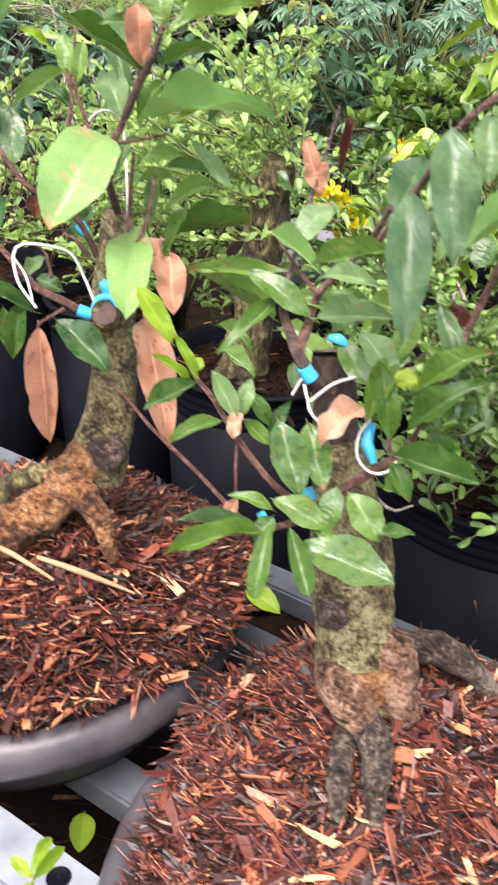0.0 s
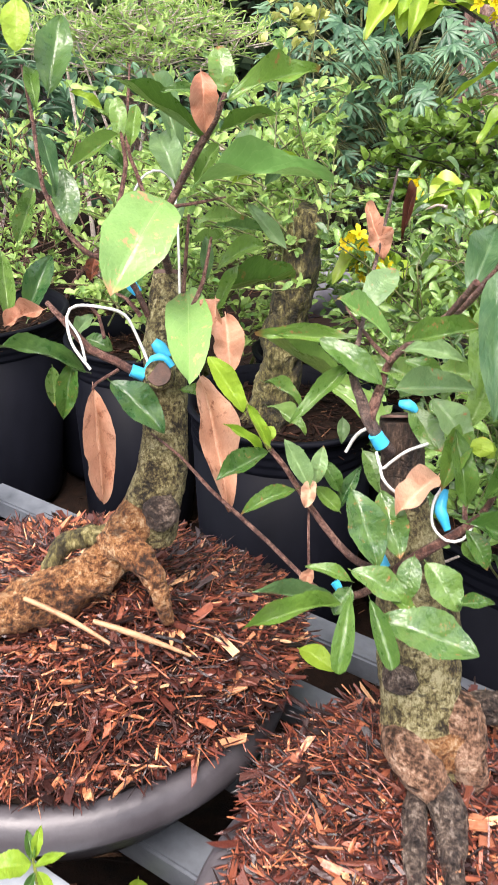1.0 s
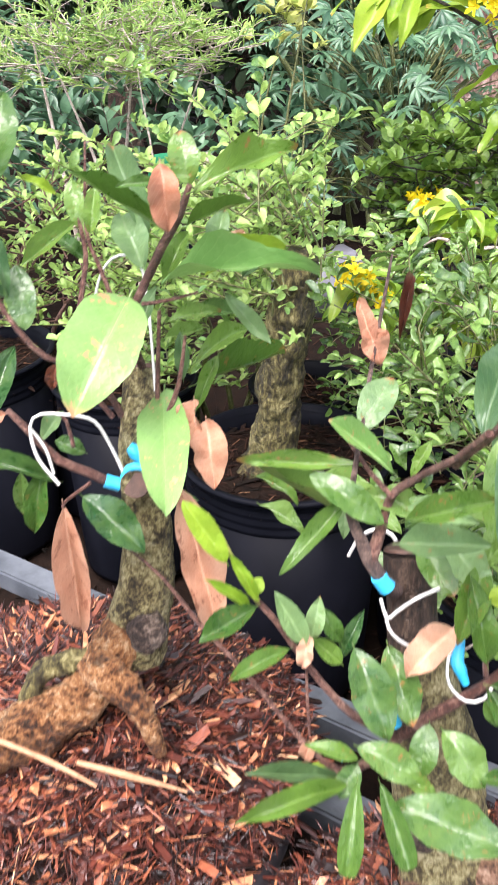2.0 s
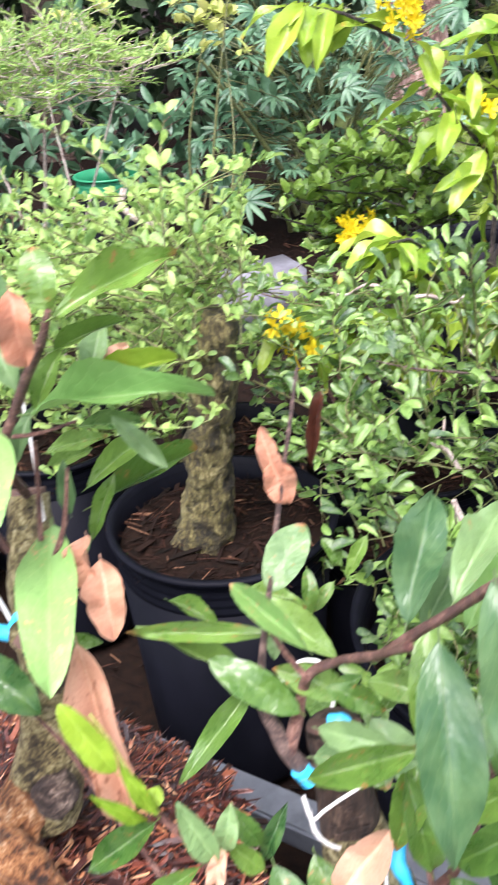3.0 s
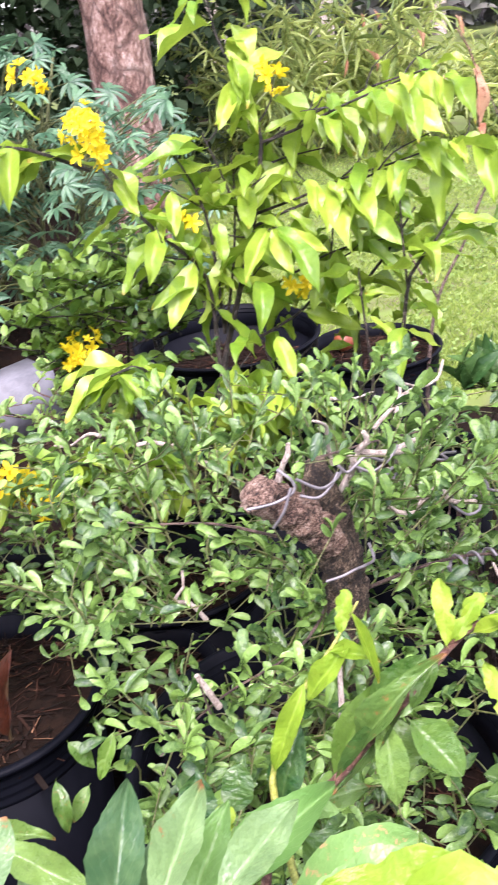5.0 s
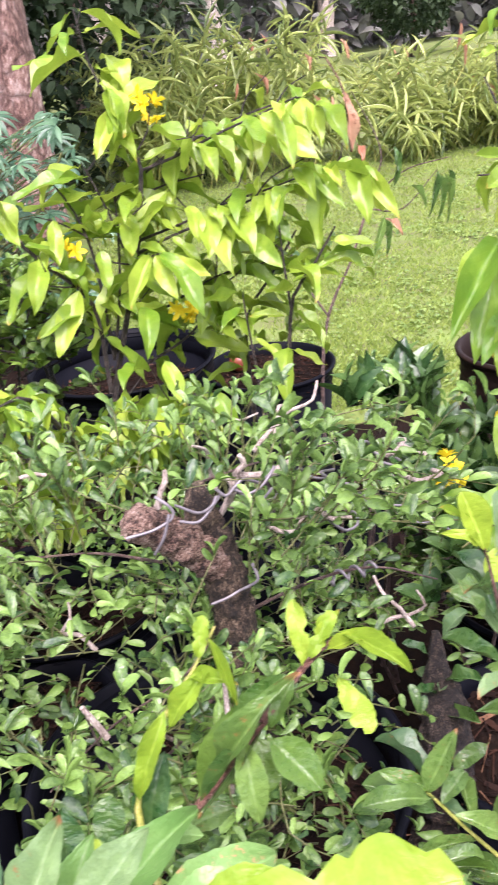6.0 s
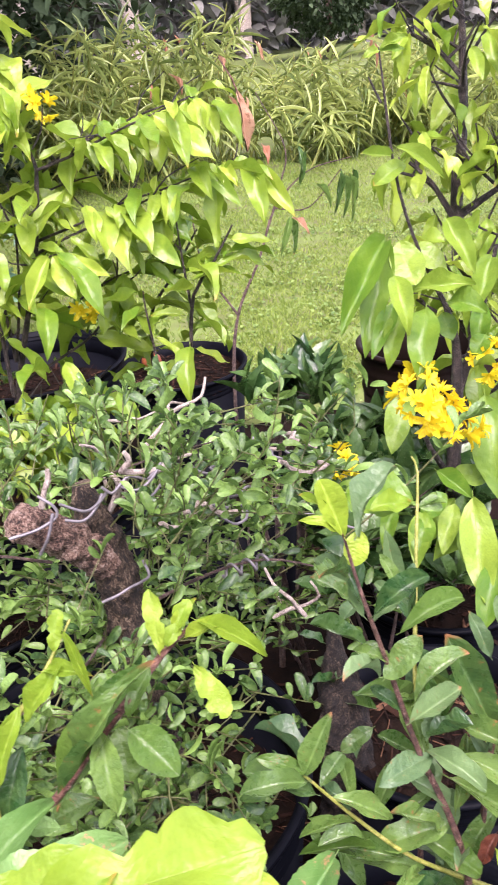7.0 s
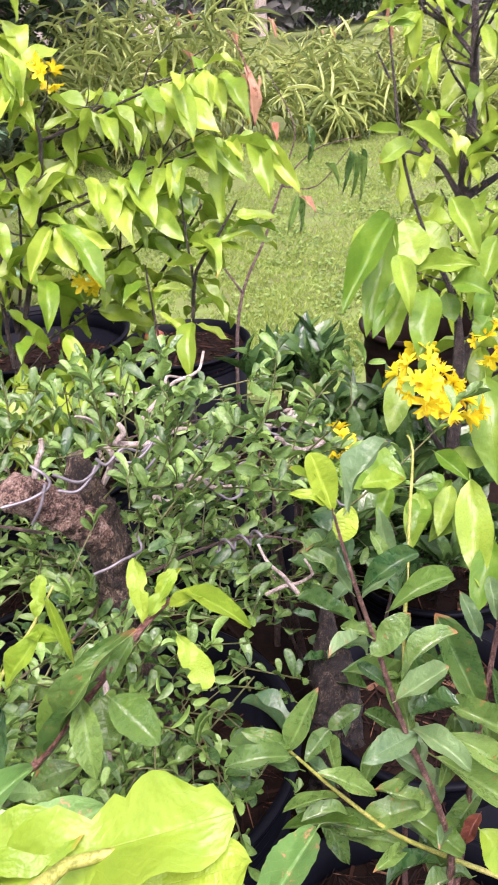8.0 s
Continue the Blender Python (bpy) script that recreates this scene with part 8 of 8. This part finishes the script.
def d_clear(p):
    """The open side of the shrub, before its trunk, and the pot's free rim."""
    x, y, z = p
    for c in ((0.375, 1.15, 0.89), (0.41, 1.15, 0.868), (0.445, 1.155, 0.84), (0.460, 1.17, 0.87), (0.478, 1.16, 0.765), (0.48, 1.15, 0.73), (0.485, 1.14, 0.69)):
        for s in (0.0, 0.5, 1.0):
            q = np.array(c) + np.array((-0.03, -0.11, 0.055)) * s
            if np.linalg.norm(p - q) < 0.020:
                return False
    if np.linalg.norm(p - np.array((0.505, 1.155, 0.890))) < 0.030 or np.linalg.norm(p - np.array((0.542, 1.155, 0.885))) < 0.028:
        return False
    if x > 0.56 and y < 1.22 and z < 0.64:
        return False
    if x > 0.62 and y < 1.16 and z < 0.78:
        return False
    if x > 0.80 and z > 0.68:
        return False
    if y < 1.06 and z < 0.50:
        return False
    return z < 0.905 - 0.44 * (y - 1.4) - 0.42 * max(0.0, x - 0.58) and x > 0.15 - 0.25 * max(0.0, y - 1.3)


d_sh = shoots(760, d_start, d_end, 71, 0.05, 0.0012, 0.03)
low = shoots(110, lambda g: (0.465 + g.gauss(0, 0.12), 1.12 + g.gauss(0, 0.07), g.uniform(0.46, 0.6)), lambda g, a: a + np.array((g.gauss(-0.02, 0.1), g.gauss(-0.06, 0.06), g.uniform(0.0, 0.16))), 72, 0.05, 0.0016, 0.03)
d_sh = [r for r in d_sh + low if d_clear(r[-1, :3]) and d_clear(r[len(r) // 2, :3])]
sprigs = shoots(34, lambda g: (g.uniform(0.18, 0.72), g.uniform(1.2, 1.6), g.uniform(0.70, 0.78)), lambda g, a: a + np.array((g.gauss(0, 0.07), g.gauss(0.02, 0.06), g.uniform(0.10, 0.22))), 74, 0.03, 0.0016, 0.02)
sprigs = [r for r in sprigs if r[-1, 2] < 1.0 - 0.44 * (r[-1, 1] - 1.4) - 0.42 * max(0.0, r[-1, 0] - 0.58)]
twig_mesh("shoot_mass", tree_d, OLIVETWIG, d_sh + sprigs)
foliage("sprig_foliage", tree_d, SPAT, SMALLS, sprigs, 66, 0.027, 0.36, 76, 0.8, 0.5)
foliage("foliage", tree_d, SPAT, SMALLS, d_sh, 68, 0.0262, 0.37, 73, 0.95, 0.30, d_clear, 300, "s", "spoon", 1.0)


# loose grey training wire, looping out of the shrub's top
wire_rng = random.Random(78)
for k in range(12):
    a = np.array((wire_rng.uniform(0.46, 0.74), wire_rng.uniform(1.12, 1.24), wire_rng.uniform(0.76, 0.85)))
    way = np.array((wire_rng.uniform(0.4, 1.0), wire_rng.uniform(-0.5, 0.3), wire_rng.uniform(-0.5, 0.2)))
    way /= np.linalg.norm(way)
    curl, size = wire_rng.uniform(0, 6.283), wire_rng.uniform(0.006, 0.014)
    pts = []
    for q in range(9):
        off = np.array((0.0, math.sin(curl + q * 0.9), math.cos(curl + q * 0.9))) * size
        pts.append((*(a + way * q * wire_rng.uniform(0.006, 0.010) + off), 0.0018 if k % 3 else 0.0028))
    limb("wire" if k % 3 else "dead_twig", tree_d, GREYWIRE if k % 3 else PALEWOOD, pts, 7, 0.006)


# pale dead twigs lying through the shrub
dead_rng = random.Random(75)
for k in range(20):
    a = np.array(d_start(dead_rng))
    if k < 5:
        a = np.array((0.56, 1.24, 0.87)) + np.array([dead_rng.gauss(0, 0.03) for _ in range(3)])
    pts = [(*a, 0.0028)]
    turn = np.array([dead_rng.gauss(0, 1), dead_rng.gauss(0, 1), dead_rng.gauss(0.3, 0.5)])
    turn /= np.linalg.norm(turn)
    for s in range(4):
        turn = turn + np.array([dead_rng.gauss(0, 0.55) for _ in range(3)])
        turn /= np.linalg.norm(turn)
        a = a + turn * dead_rng.uniform(0.014, 0.032)
        pts.append((*a, 0.0028 - 0.0004 * s))
    if a[2] < 0.93 and a[2] > 0.48 and a[0] > 0.17:
        limb("dead_twig", tree_d, PALEWOOD, pts, 7, 0.008, 0.2, 60)


# ---- shrubs behind ----
def shrub(label, centre, size, base, n, per_metre, tpl, mat, ln, ratio, seed, stems=5, stem_mat=None, category="shrub", group="background shrubs", lift=0.3, spread=0.8, reach=0.3):
    """A loose shrub: bent stems from the base, many shoots in its crown and leaves along them."""
    rng = random.Random(seed)
    cx, cy, cz = centre
    sx, sy, sz = size
    ob = thing("shrub", base, label, category, group)

    def start(g):
        while True:
            q = np.array((g.uniform(-1, 1), g.uniform(-1, 1), g.uniform(-1, 1)))
            if q @ q < 1:
                return np.array((cx + q[0] * sx, cy + q[1] * sy, cz + q[2] * sz))

    def end(g, a):
        o = (a - np.array((cx, cy, cz - sz))) / max(size)
        return a + o * reach * max(size) + np.array((g.gauss(0, 0.25), g.gauss(0, 0.25), g.gauss(0.1, 0.25))) * max(size) * reach

    sh = shoots(n, start, end, seed, 0.05 * max(size), 0.0022)
    for i in range(stems):
        tip = start(rng)
        mid = (np.array(base) + tip) / 2 + np.array((rng.gauss(0, 0.06), rng.gauss(0, 0.06), 0.05))
        r = 0.003 + 0.005 * rng.random() + 0.008 * max(size)
        limb("stem", ob, stem_mat or TWIG, [(base[0] + rng.gauss(0, 0.03), base[1] + rng.gauss(0, 0.03), base[2], r), (*mid, r * 0.7), (*tip, r * 0.3)], 7, 0.06, 0.12, 20)
    twig_mesh("shoot_mass", ob, stem_mat or TWIG, sh)
    foliage("foliage", ob, tpl, mat, sh, per_metre, ln, ratio, seed + 1, spread, lift)
    return ob


shrub("fresh green fine-leaved shrub behind the middle pot", (-0.13, 2.0, 0.58), (0.26, 0.28, 0.22), (-0.1, 2.05, 0.0), 250, 80, TINY, FRESH, 0.025, 0.46, 101, 6, OLIVETWIG, reach=0.22)
shrub("feathery light-green shrub with pale stems", (-0.34, 2.85, 0.99), (0.34, 0.22, 0.10), (-0.4, 2.8, 0.0), 260, 120, SLIM, FRESH, 0.030, 0.17, 103, 5, PALEWOOD, lift=0.1, spread=0.6)
shrub("low bright small-leaved shrub before the woods", (-0.55, 2.35, 0.55), (0.32, 0.25, 0.20), (-0.55, 2.35, 0.0), 190, 75, TINY, FRESH, 0.024, 0.42, 105, 5)
shrub("loose low shrub with rounded fresh leaves", (0.44, 2.55, 0.36), (0.18, 0.2, 0.13), (0.44, 2.55, 0.0), 90, 44, TINY, FRESH, 0.036, 0.5, 107, 6)
shrub("compact shrub with curled green leaves and dark stems", (0.47, 2.28, 0.73), (0.18, 0.13, 0.15), (0.50, 2.26, 0.0), 150, 84, BROADS, MIDLEAF, 0.034, 0.5, 109, 8, BLACKTWIG, reach=0.24)
shrub("leathery dark-green shrub at the lawn's edge", (1.04, 1.62, 0.665), (0.035, 0.05, 0.04), (1.03, 1.65, 0.0), 13, 80, BROADS, LEATHER, 0.085, 0.30, 111, 5, DARKTWIG, lift=1.9, spread=0.45)
shrub("low dark glossy shrub beside the flowering tree", (1.05, 1.34, 0.53), (0.16, 0.17, 0.10), (1.06, 1.26, 0.0), 120, 80, BROADS, LEATHER, 0.062, 0.40, 119, 6, DARKTWIG, lift=0.7, spread=0.6)
shrub("pale-tipped shrub before the dark woods", (0.10, 3.7, 1.12), (0.34, 0.2, 0.26), (0.10, 3.7, 0.0), 30, 40, BROADS, PALETIP, 0.06, 0.5, 113, 3, OLIVETWIG)
shrub("willowy hanging shrub at the woods' edge", (-1.05, 3.4, 0.85), (0.35, 0.3, 0.5), (-1.05, 3.4, 0.0), 130, 46, SLIM, BLUEG, 0.11, 0.12, 115, 6, PALEWOOD, lift=-0.8)
shrub("dark green undergrowth before the woods", (-0.5, 4.6, 0.4), (0.9, 0.4, 0.35), (-0.5, 4.6, 0.0), 130, 30, BROADS, BLUEG, 0.11, 0.4, 117, 6)


def palmate(label, centre, size, base, n, seed):
    """Shrub with hand-shaped leaves of seven slim leaflets."""
    rng = random.Random(seed)
    ob = thing("shrub", base, label, "shrub", "background shrubs")
    places, stalks = [], []
    for i in range(n):
        q = np.array((rng.uniform(-1, 1), rng.uniform(-1, 1), rng.uniform(-1, 1)))
        p = np.array(centre) + q * np.array(size)
        face = np.array((rng.gauss(0, 0.4), rng.gauss(-0.5, 0.4), 1.0))
        x, y, z = frame_of((rng.gauss(0, 1), rng.gauss(-0.4, 1), -0.15), face, 1, 1)
        ln = rng.uniform(0.08, 0.135)
        for k in range(7):
            a = (k - 3) * 0.55
            d = y * math.cos(a) + x * math.sin(a) - z * 0.25
            places.append((p, *frame_of(d, z, ln * 0.2, ln * (1 - 0.07 * abs(k - 3)))))
        root = np.array(centre) + (q * np.array((0.4, 0.4, 0.7)) * np.array(size)) - np.array((0, 0, 0.1))
        stalks.append(spline([(*root, 0.004), (*((root + p) / 2 + (0, 0, 0.04)), 0.003), (*p, 0.002)], 0.06))
    for i in range(6):
        tip = np.array(centre) + np.array((rng.uniform(-1, 1) * size[0], rng.uniform(-1, 1) * size[1], size[2] * 0.6))
        limb("stem", ob, OLIVETWIG, [(base[0] + rng.gauss(0, 0.1), base[1] + rng.gauss(0, 0.1), 0.0, 0.014), (*((np.array(base) + tip) / 2), 0.012), (*tip, 0.006)], 7, 0.08, 0.1, 20)
    twig_mesh("stalk_mass", ob, OLIVETWIG, stalks)
    v, f, uv = scatter(SLIM, places)
    tagged(part("foliage", mesh_of("foliage", v, f, BLUEG, True, uv), ob), kind="stuff")


palmate("blue-green shrub with hand-shaped leaves", (0.75, 4.5, 0.62), (0.62, 0.4, 0.42), (0.75, 4.55, 0.0), 230, 121)
palmate("tall blue-green shrub with hand-shaped leaves", (0.60, 5.0, 0.95), (0.5, 0.3, 0.35), (0.60, 5.0, 0.0), 100, 122)


def cane_clump(label, centre, size, n, seed):
    """Arching canes with long drooping strap leaves."""
    rng = random.Random(seed)
    cx, cy = centre
    ob = thing("cane_clump", (cx, cy, 0), label, "cane plant", "cane clumps")
    places, runs = [], []
    for i in range(n):
        x, y = cx + rng.uniform(-1, 1) * size[0], cy + rng.uniform(-1, 1) * size[1]
        top = np.array((x + rng.gauss(0, 0.4), y + rng.gauss(-0.1, 0.35), size[2] * rng.uniform(0.55, 1.1)))
        mid = np.array(((x + top[0]) / 2, (y + top[1]) / 2, top[2] * 0.6))
        run = spline([(x, y, 0, 0.006), (*mid, 0.005), (*top, 0.002)], 0.08)
        runs.append(run)
        for k in range(34):
            j = rng.randrange(int(len(run) * 0.25), len(run) - 1)
            a = rng.uniform(0, 6.283)
            d = (math.cos(a), math.sin(a), rng.gauss(-0.3, 0.9))
            ln = rng.uniform(0.10, 0.32)
            places.append((run[j, :3], *frame_of(d, (rng.gauss(0, 0.4), rng.gauss(0, 0.4), 1), ln * rng.uniform(0.05, 0.12), ln)))
    twig_mesh("cane_mass", ob, GREENTWIG, runs, 5)
    v, f, uv = scatter(STRAP, places)
    tagged(part("foliage", mesh_of("foliage", v, f, CANE, True, uv), ob), kind="stuff")


def dead_cane_leaves(n, seed):
    """Dry orange leaves caught in the canes."""
    rng = random.Random(seed)
    for i in range(n):
        x, y, z = rng.uniform(3.0, 6.2), rng.uniform(6.6, 7.6), rng.uniform(0.5, 1.15)
        ob = thing("dry_leaf", (x, y, z), "dry orange leaf caught among the canes", "leaf", "dry leaves")
        leaf(ob, "lance", "b", (x, y, z), (x + rng.gauss(0, 0.05), y - 0.03, z - rng.uniform(0.12, 0.22)), 0.022, rng.uniform(-30, 30))


cane_clump("arching cane clump with long drooping leaves", (3.7, 7.8), (0.95, 0.5, 1.22), 90, 131)
cane_clump("arching cane clump with long drooping leaves", (5.5, 7.2), (0.8, 0.5, 0.86), 70, 132)


dead_cane_leaves(16, 135)
pink = thing("dry_leaf", (1.13, 1.86, 1.12), "long pink-brown dry leaf hanging over the lawn", "leaf", "dry leaves")
leaf(pink, "lance", "b", (1.12, 1.86, 1.19), (1.13, 1.86, 1.08), 0.022)
limb("stalk", pink, TWIG, [(1.13, 1.86, 1.08, 0.0015), (1.12, 1.86, 1.19, 0.002), (1.11, 1.90, 1.25, 0.0015)], 5)


# bare twigs with dark hanging leaves over the lawn
twigs = thing("sapling", (1.366, 2.445, 0.0), "thin bare sapling with dark hanging leaves at the lawn", "sapling", "background shrubs")
limb("stem", twigs, DARKTWIG, [(1.366, 2.445, 0.0, 0.0070), (1.373, 2.440, 0.350, 0.0060), (1.445, 2.502, 0.522, 0.0050), (1.549, 2.526, 0.662, 0.0040), (1.634, 2.553, 0.788, 0.0030), (1.748, 2.540, 0.875, 0.0020), (1.871, 2.486, 0.901, 0.0015)], 6)
limb("stem", twigs, DARKTWIG, [(1.549, 2.526, 0.662, 0.0040), (1.667, 2.568, 0.845, 0.0030), (1.715, 2.600, 0.944, 0.0020), (1.694, 2.701, 1.095, 0.0015)], 6)
limb("stem", twigs, DARKTWIG, [(1.634, 2.553, 0.788, 0.0030), (1.717, 2.502, 0.781, 0.0020), (1.833, 2.490, 0.872, 0.0015)], 6)
limb("stem", twigs, DARKTWIG, [(1.445, 2.502, 0.522, 0.0040), (1.406, 2.605, 0.659, 0.0030), (1.426, 2.681, 0.806, 0.0020)], 6)
leaf(twigs, "lance", "d", (1.833, 2.490, 0.872), (1.761, 2.437, 0.758), 0.018)
leaf(twigs, "lance", "d", (1.836, 2.481, 0.860), (1.781, 2.421, 0.749), 0.020)
leaf(twigs, "lance", "d", (1.847, 2.476, 0.862), (1.796, 2.404, 0.736), 0.018)
leaf(twigs, "lance", "d", (1.861, 2.473, 0.869), (1.818, 2.416, 0.775), 0.015)
leaf(twigs, "lance", "d", (1.665, 2.520, 0.763), (1.592, 2.478, 0.665), 0.020)
leaf(twigs, "lance", "d", (1.667, 2.517, 0.759), (1.626, 2.459, 0.667), 0.020)
leaf(twigs, "lance", "b", (1.667, 2.517, 0.759), (1.682, 2.457, 0.716), 0.015)
leaf(twigs, "lance", "d", (1.716, 2.538, 0.840), (1.750, 2.549, 0.936), 0.016)
leaf(twigs, "lance", "d", (1.749, 2.579, 0.941), (1.723, 2.526, 0.872), 0.020)
leaf(twigs, "lance", "b", (1.662, 2.637, 0.956), (1.648, 2.590, 0.908), 0.020)
leaf(twigs, "lance", "d", (1.757, 2.512, 0.837), (1.760, 2.451, 0.780), 0.015)
leaf(twigs, "lance", "d", (1.532, 2.581, 0.738), (1.484, 2.556, 0.694), 0.015)
leaf(twigs, "lance", "y", (1.422, 2.675, 0.792), (1.368, 2.641, 0.726), 0.020)
leaf(twigs, "lance", "y", (1.406, 2.631, 0.704), (1.405, 2.574, 0.649), 0.020)


# round fruit on the soil of the wide tub
fv, ff = lathe([(0.0005, 0.0), (0.016, 0.003), (0.028, 0.014), (0.032, 0.030), (0.028, 0.046), (0.016, 0.056), (0.006, 0.054), (0.0005, 0.052)], 24, 0.05, 3)
solo("fruit", mesh_of("fruit", fv, ff, FRUIT), "round reddish fruit lying on dark potting soil", "fruit", m=pose(1.240, 2.700, 0.350))


# ---- woods ----
def big_tree(label, x, y, r, h, mat, crown, seed, leafy=True, low=2.0, leaf_mat=None, clump=1.6):
    rng = random.Random(seed)
    ob = thing("tree", (x, y, 0), label, "tree", "trees of the woods")
    lean = rng.gauss(0, 0.15)
    limb("trunk", ob, mat, [(x, y, -0.05, r * 1.35), (x + lean * 0.1, y, 0.4, r), (x + lean * 0.5, y, h * 0.5, r * 0.85), (x + lean, y, h, r * 0.5)], 18, 0.12, 0.10, 7, "", seed)
    tops = []
    for i in range(7):
        z = rng.uniform(low, h)
        a = rng.uniform(0, 6.28)
        ln = rng.uniform(0.8, 1.0) * clump
        tip = (x + math.cos(a) * ln, y + math.sin(a) * ln, z + rng.uniform(0.1, 0.8))
        limb("bough", ob, mat, [(x + lean * z / h, y, z, r * 0.4), ((x + tip[0]) / 2, (y + tip[1]) / 2, z + 0.3, r * 0.25), (*tip, r * 0.1)], 7, 0.2, 0.1, 6)
        tops.append(tip)
    if leafy:
        places = []
        for i in range(crown):
            c = tops[rng.randrange(len(tops))]
            d = np.array((rng.gauss(0, 1), rng.gauss(0, 1), rng.gauss(0, 0.8)))
            p = np.array(c) + d * 0.42 * clump
            ln = rng.uniform(0.10, 0.22)
            places.append((p, *frame_of((rng.gauss(0, 1), rng.gauss(0, 1), rng.gauss(-0.6, 0.5)), (rng.gauss(0, 0.5), rng.gauss(-0.3, 0.5), 1), ln * 0.45, ln)))
        v, f, uv = scatter(BROADS, places)
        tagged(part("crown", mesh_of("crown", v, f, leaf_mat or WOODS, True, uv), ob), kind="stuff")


big_tree("reddish pine trunk with scaly bark", 1.45, 5.75, 0.185, 9.0, PINE, 900, 141, True, 5.0)
rng_w = random.Random(77)
for i, (x, y, r) in enumerate([(-3.2, 7.5, 0.14), (-1.9, 8.2, 0.2), (-0.8, 7.2, 0.12), (0.2, 8.6, 0.22), (1.0, 9.2, 0.16), (2.4, 9.6, 0.24), (3.8, 11.5, 0.2), (-4.2, 9.5, 0.22), (5.2, 15.5, 0.2), (6.6, 18.5, 0.22), (8.2, 17.0, 0.16), (10.5, 22.0, 0.26), (12.8, 20.5, 0.2), (14.5, 25.0, 0.25), (17.5, 22.0, 0.22), (9.5, 26.0, 0.2), (4.2, 22.0, 0.24), (20.0, 27.0, 0.26)]):
    # Trees across the lawn get pale bark, which stands for haze on their trunks.
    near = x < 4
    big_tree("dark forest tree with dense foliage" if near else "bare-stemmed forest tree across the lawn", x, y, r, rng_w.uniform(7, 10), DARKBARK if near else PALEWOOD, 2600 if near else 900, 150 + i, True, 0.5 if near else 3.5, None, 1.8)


def hedge(label, x0, x1, y, depth, h, n, seed, mat, ln):
    """A long bank of dark undergrowth, as one piece of the distance."""
    rng = random.Random(seed)
    places = []
    for i in range(n):
        x = rng.uniform(x0, x1)
        top = h * (0.75 + 0.35 * noise.noise(Vector((x * 0.7, seed, 0))))
        p = (x, y + rng.uniform(-1, 1) * depth, top * rng.random() ** 0.8)
        s = ln * rng.uniform(0.6, 1.4)
        places.append((p, *frame_of((rng.gauss(0, 1), rng.gauss(0, 1), rng.gauss(-0.4, 0.6)), (rng.gauss(0, 0.5), rng.gauss(-0.4, 0.5), 1), s * 0.5, s)))
    v, f, uv = scatter(BROADS, places)
    solo("undergrowth", mesh_of("undergrowth", v, f, mat, True, uv), label, "undergrowth", kind="stuff")


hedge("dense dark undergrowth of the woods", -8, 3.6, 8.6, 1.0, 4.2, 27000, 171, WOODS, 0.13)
# The far belt's leaf colour has the distance haze mixed in.
hedge("far belt of trees beyond the lawn, coloured pale for haze", 3.5, 34.0, 22.0, 2.0, 8.0, 11000, 172, FAR_HAZED, 0.55)


def evergreen(label, x, y, r, h, n, seed):
    """A round, dense, dark tree far off: short trunk and a lumpy crown of small leaves."""
    rng = random.Random(seed)
    ob = thing("tree", (x, y, 0), label, "tree", "trees of the woods")
    limb("trunk", ob, DARKBARK, [(x, y, -0.05, 0.10), (x + 0.03, y, 0.5, 0.08), (x, y, h * 0.7, 0.04)], 10, 0.15, 0.1, 6)
    places = []
    for i in range(n):
        d = np.array((rng.gauss(0, 1), rng.gauss(0, 1), rng.gauss(0, 1)))
        d /= np.linalg.norm(d)
        q = r * (0.80 + 0.25 * noise.noise(Vector(d * 2.4))) * rng.uniform(0.75, 1.05)
        p = np.array((x, y, h * 0.56)) + d * np.array((q, q, q * h * 0.48 / r))
        ln = rng.uniform(0.08, 0.15)
        places.append((p, *frame_of(d + np.array((rng.gauss(0, 0.7), rng.gauss(0, 0.7), rng.gauss(0, 0.7))), (rng.gauss(0, 0.5), rng.gauss(0, 0.5), 1), ln * 0.5, ln)))
    v, f, uv = scatter(BROADS, places)
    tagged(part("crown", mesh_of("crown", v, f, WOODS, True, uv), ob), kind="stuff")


evergreen("round dark evergreen across the lawn", 12.75, 17.0, 1.35, 2.7, 6500, 173)
cane_clump("arching cane clump beside the flowering tree", (6.6, 6.5), (0.6, 0.5, 0.72), 40, 134)
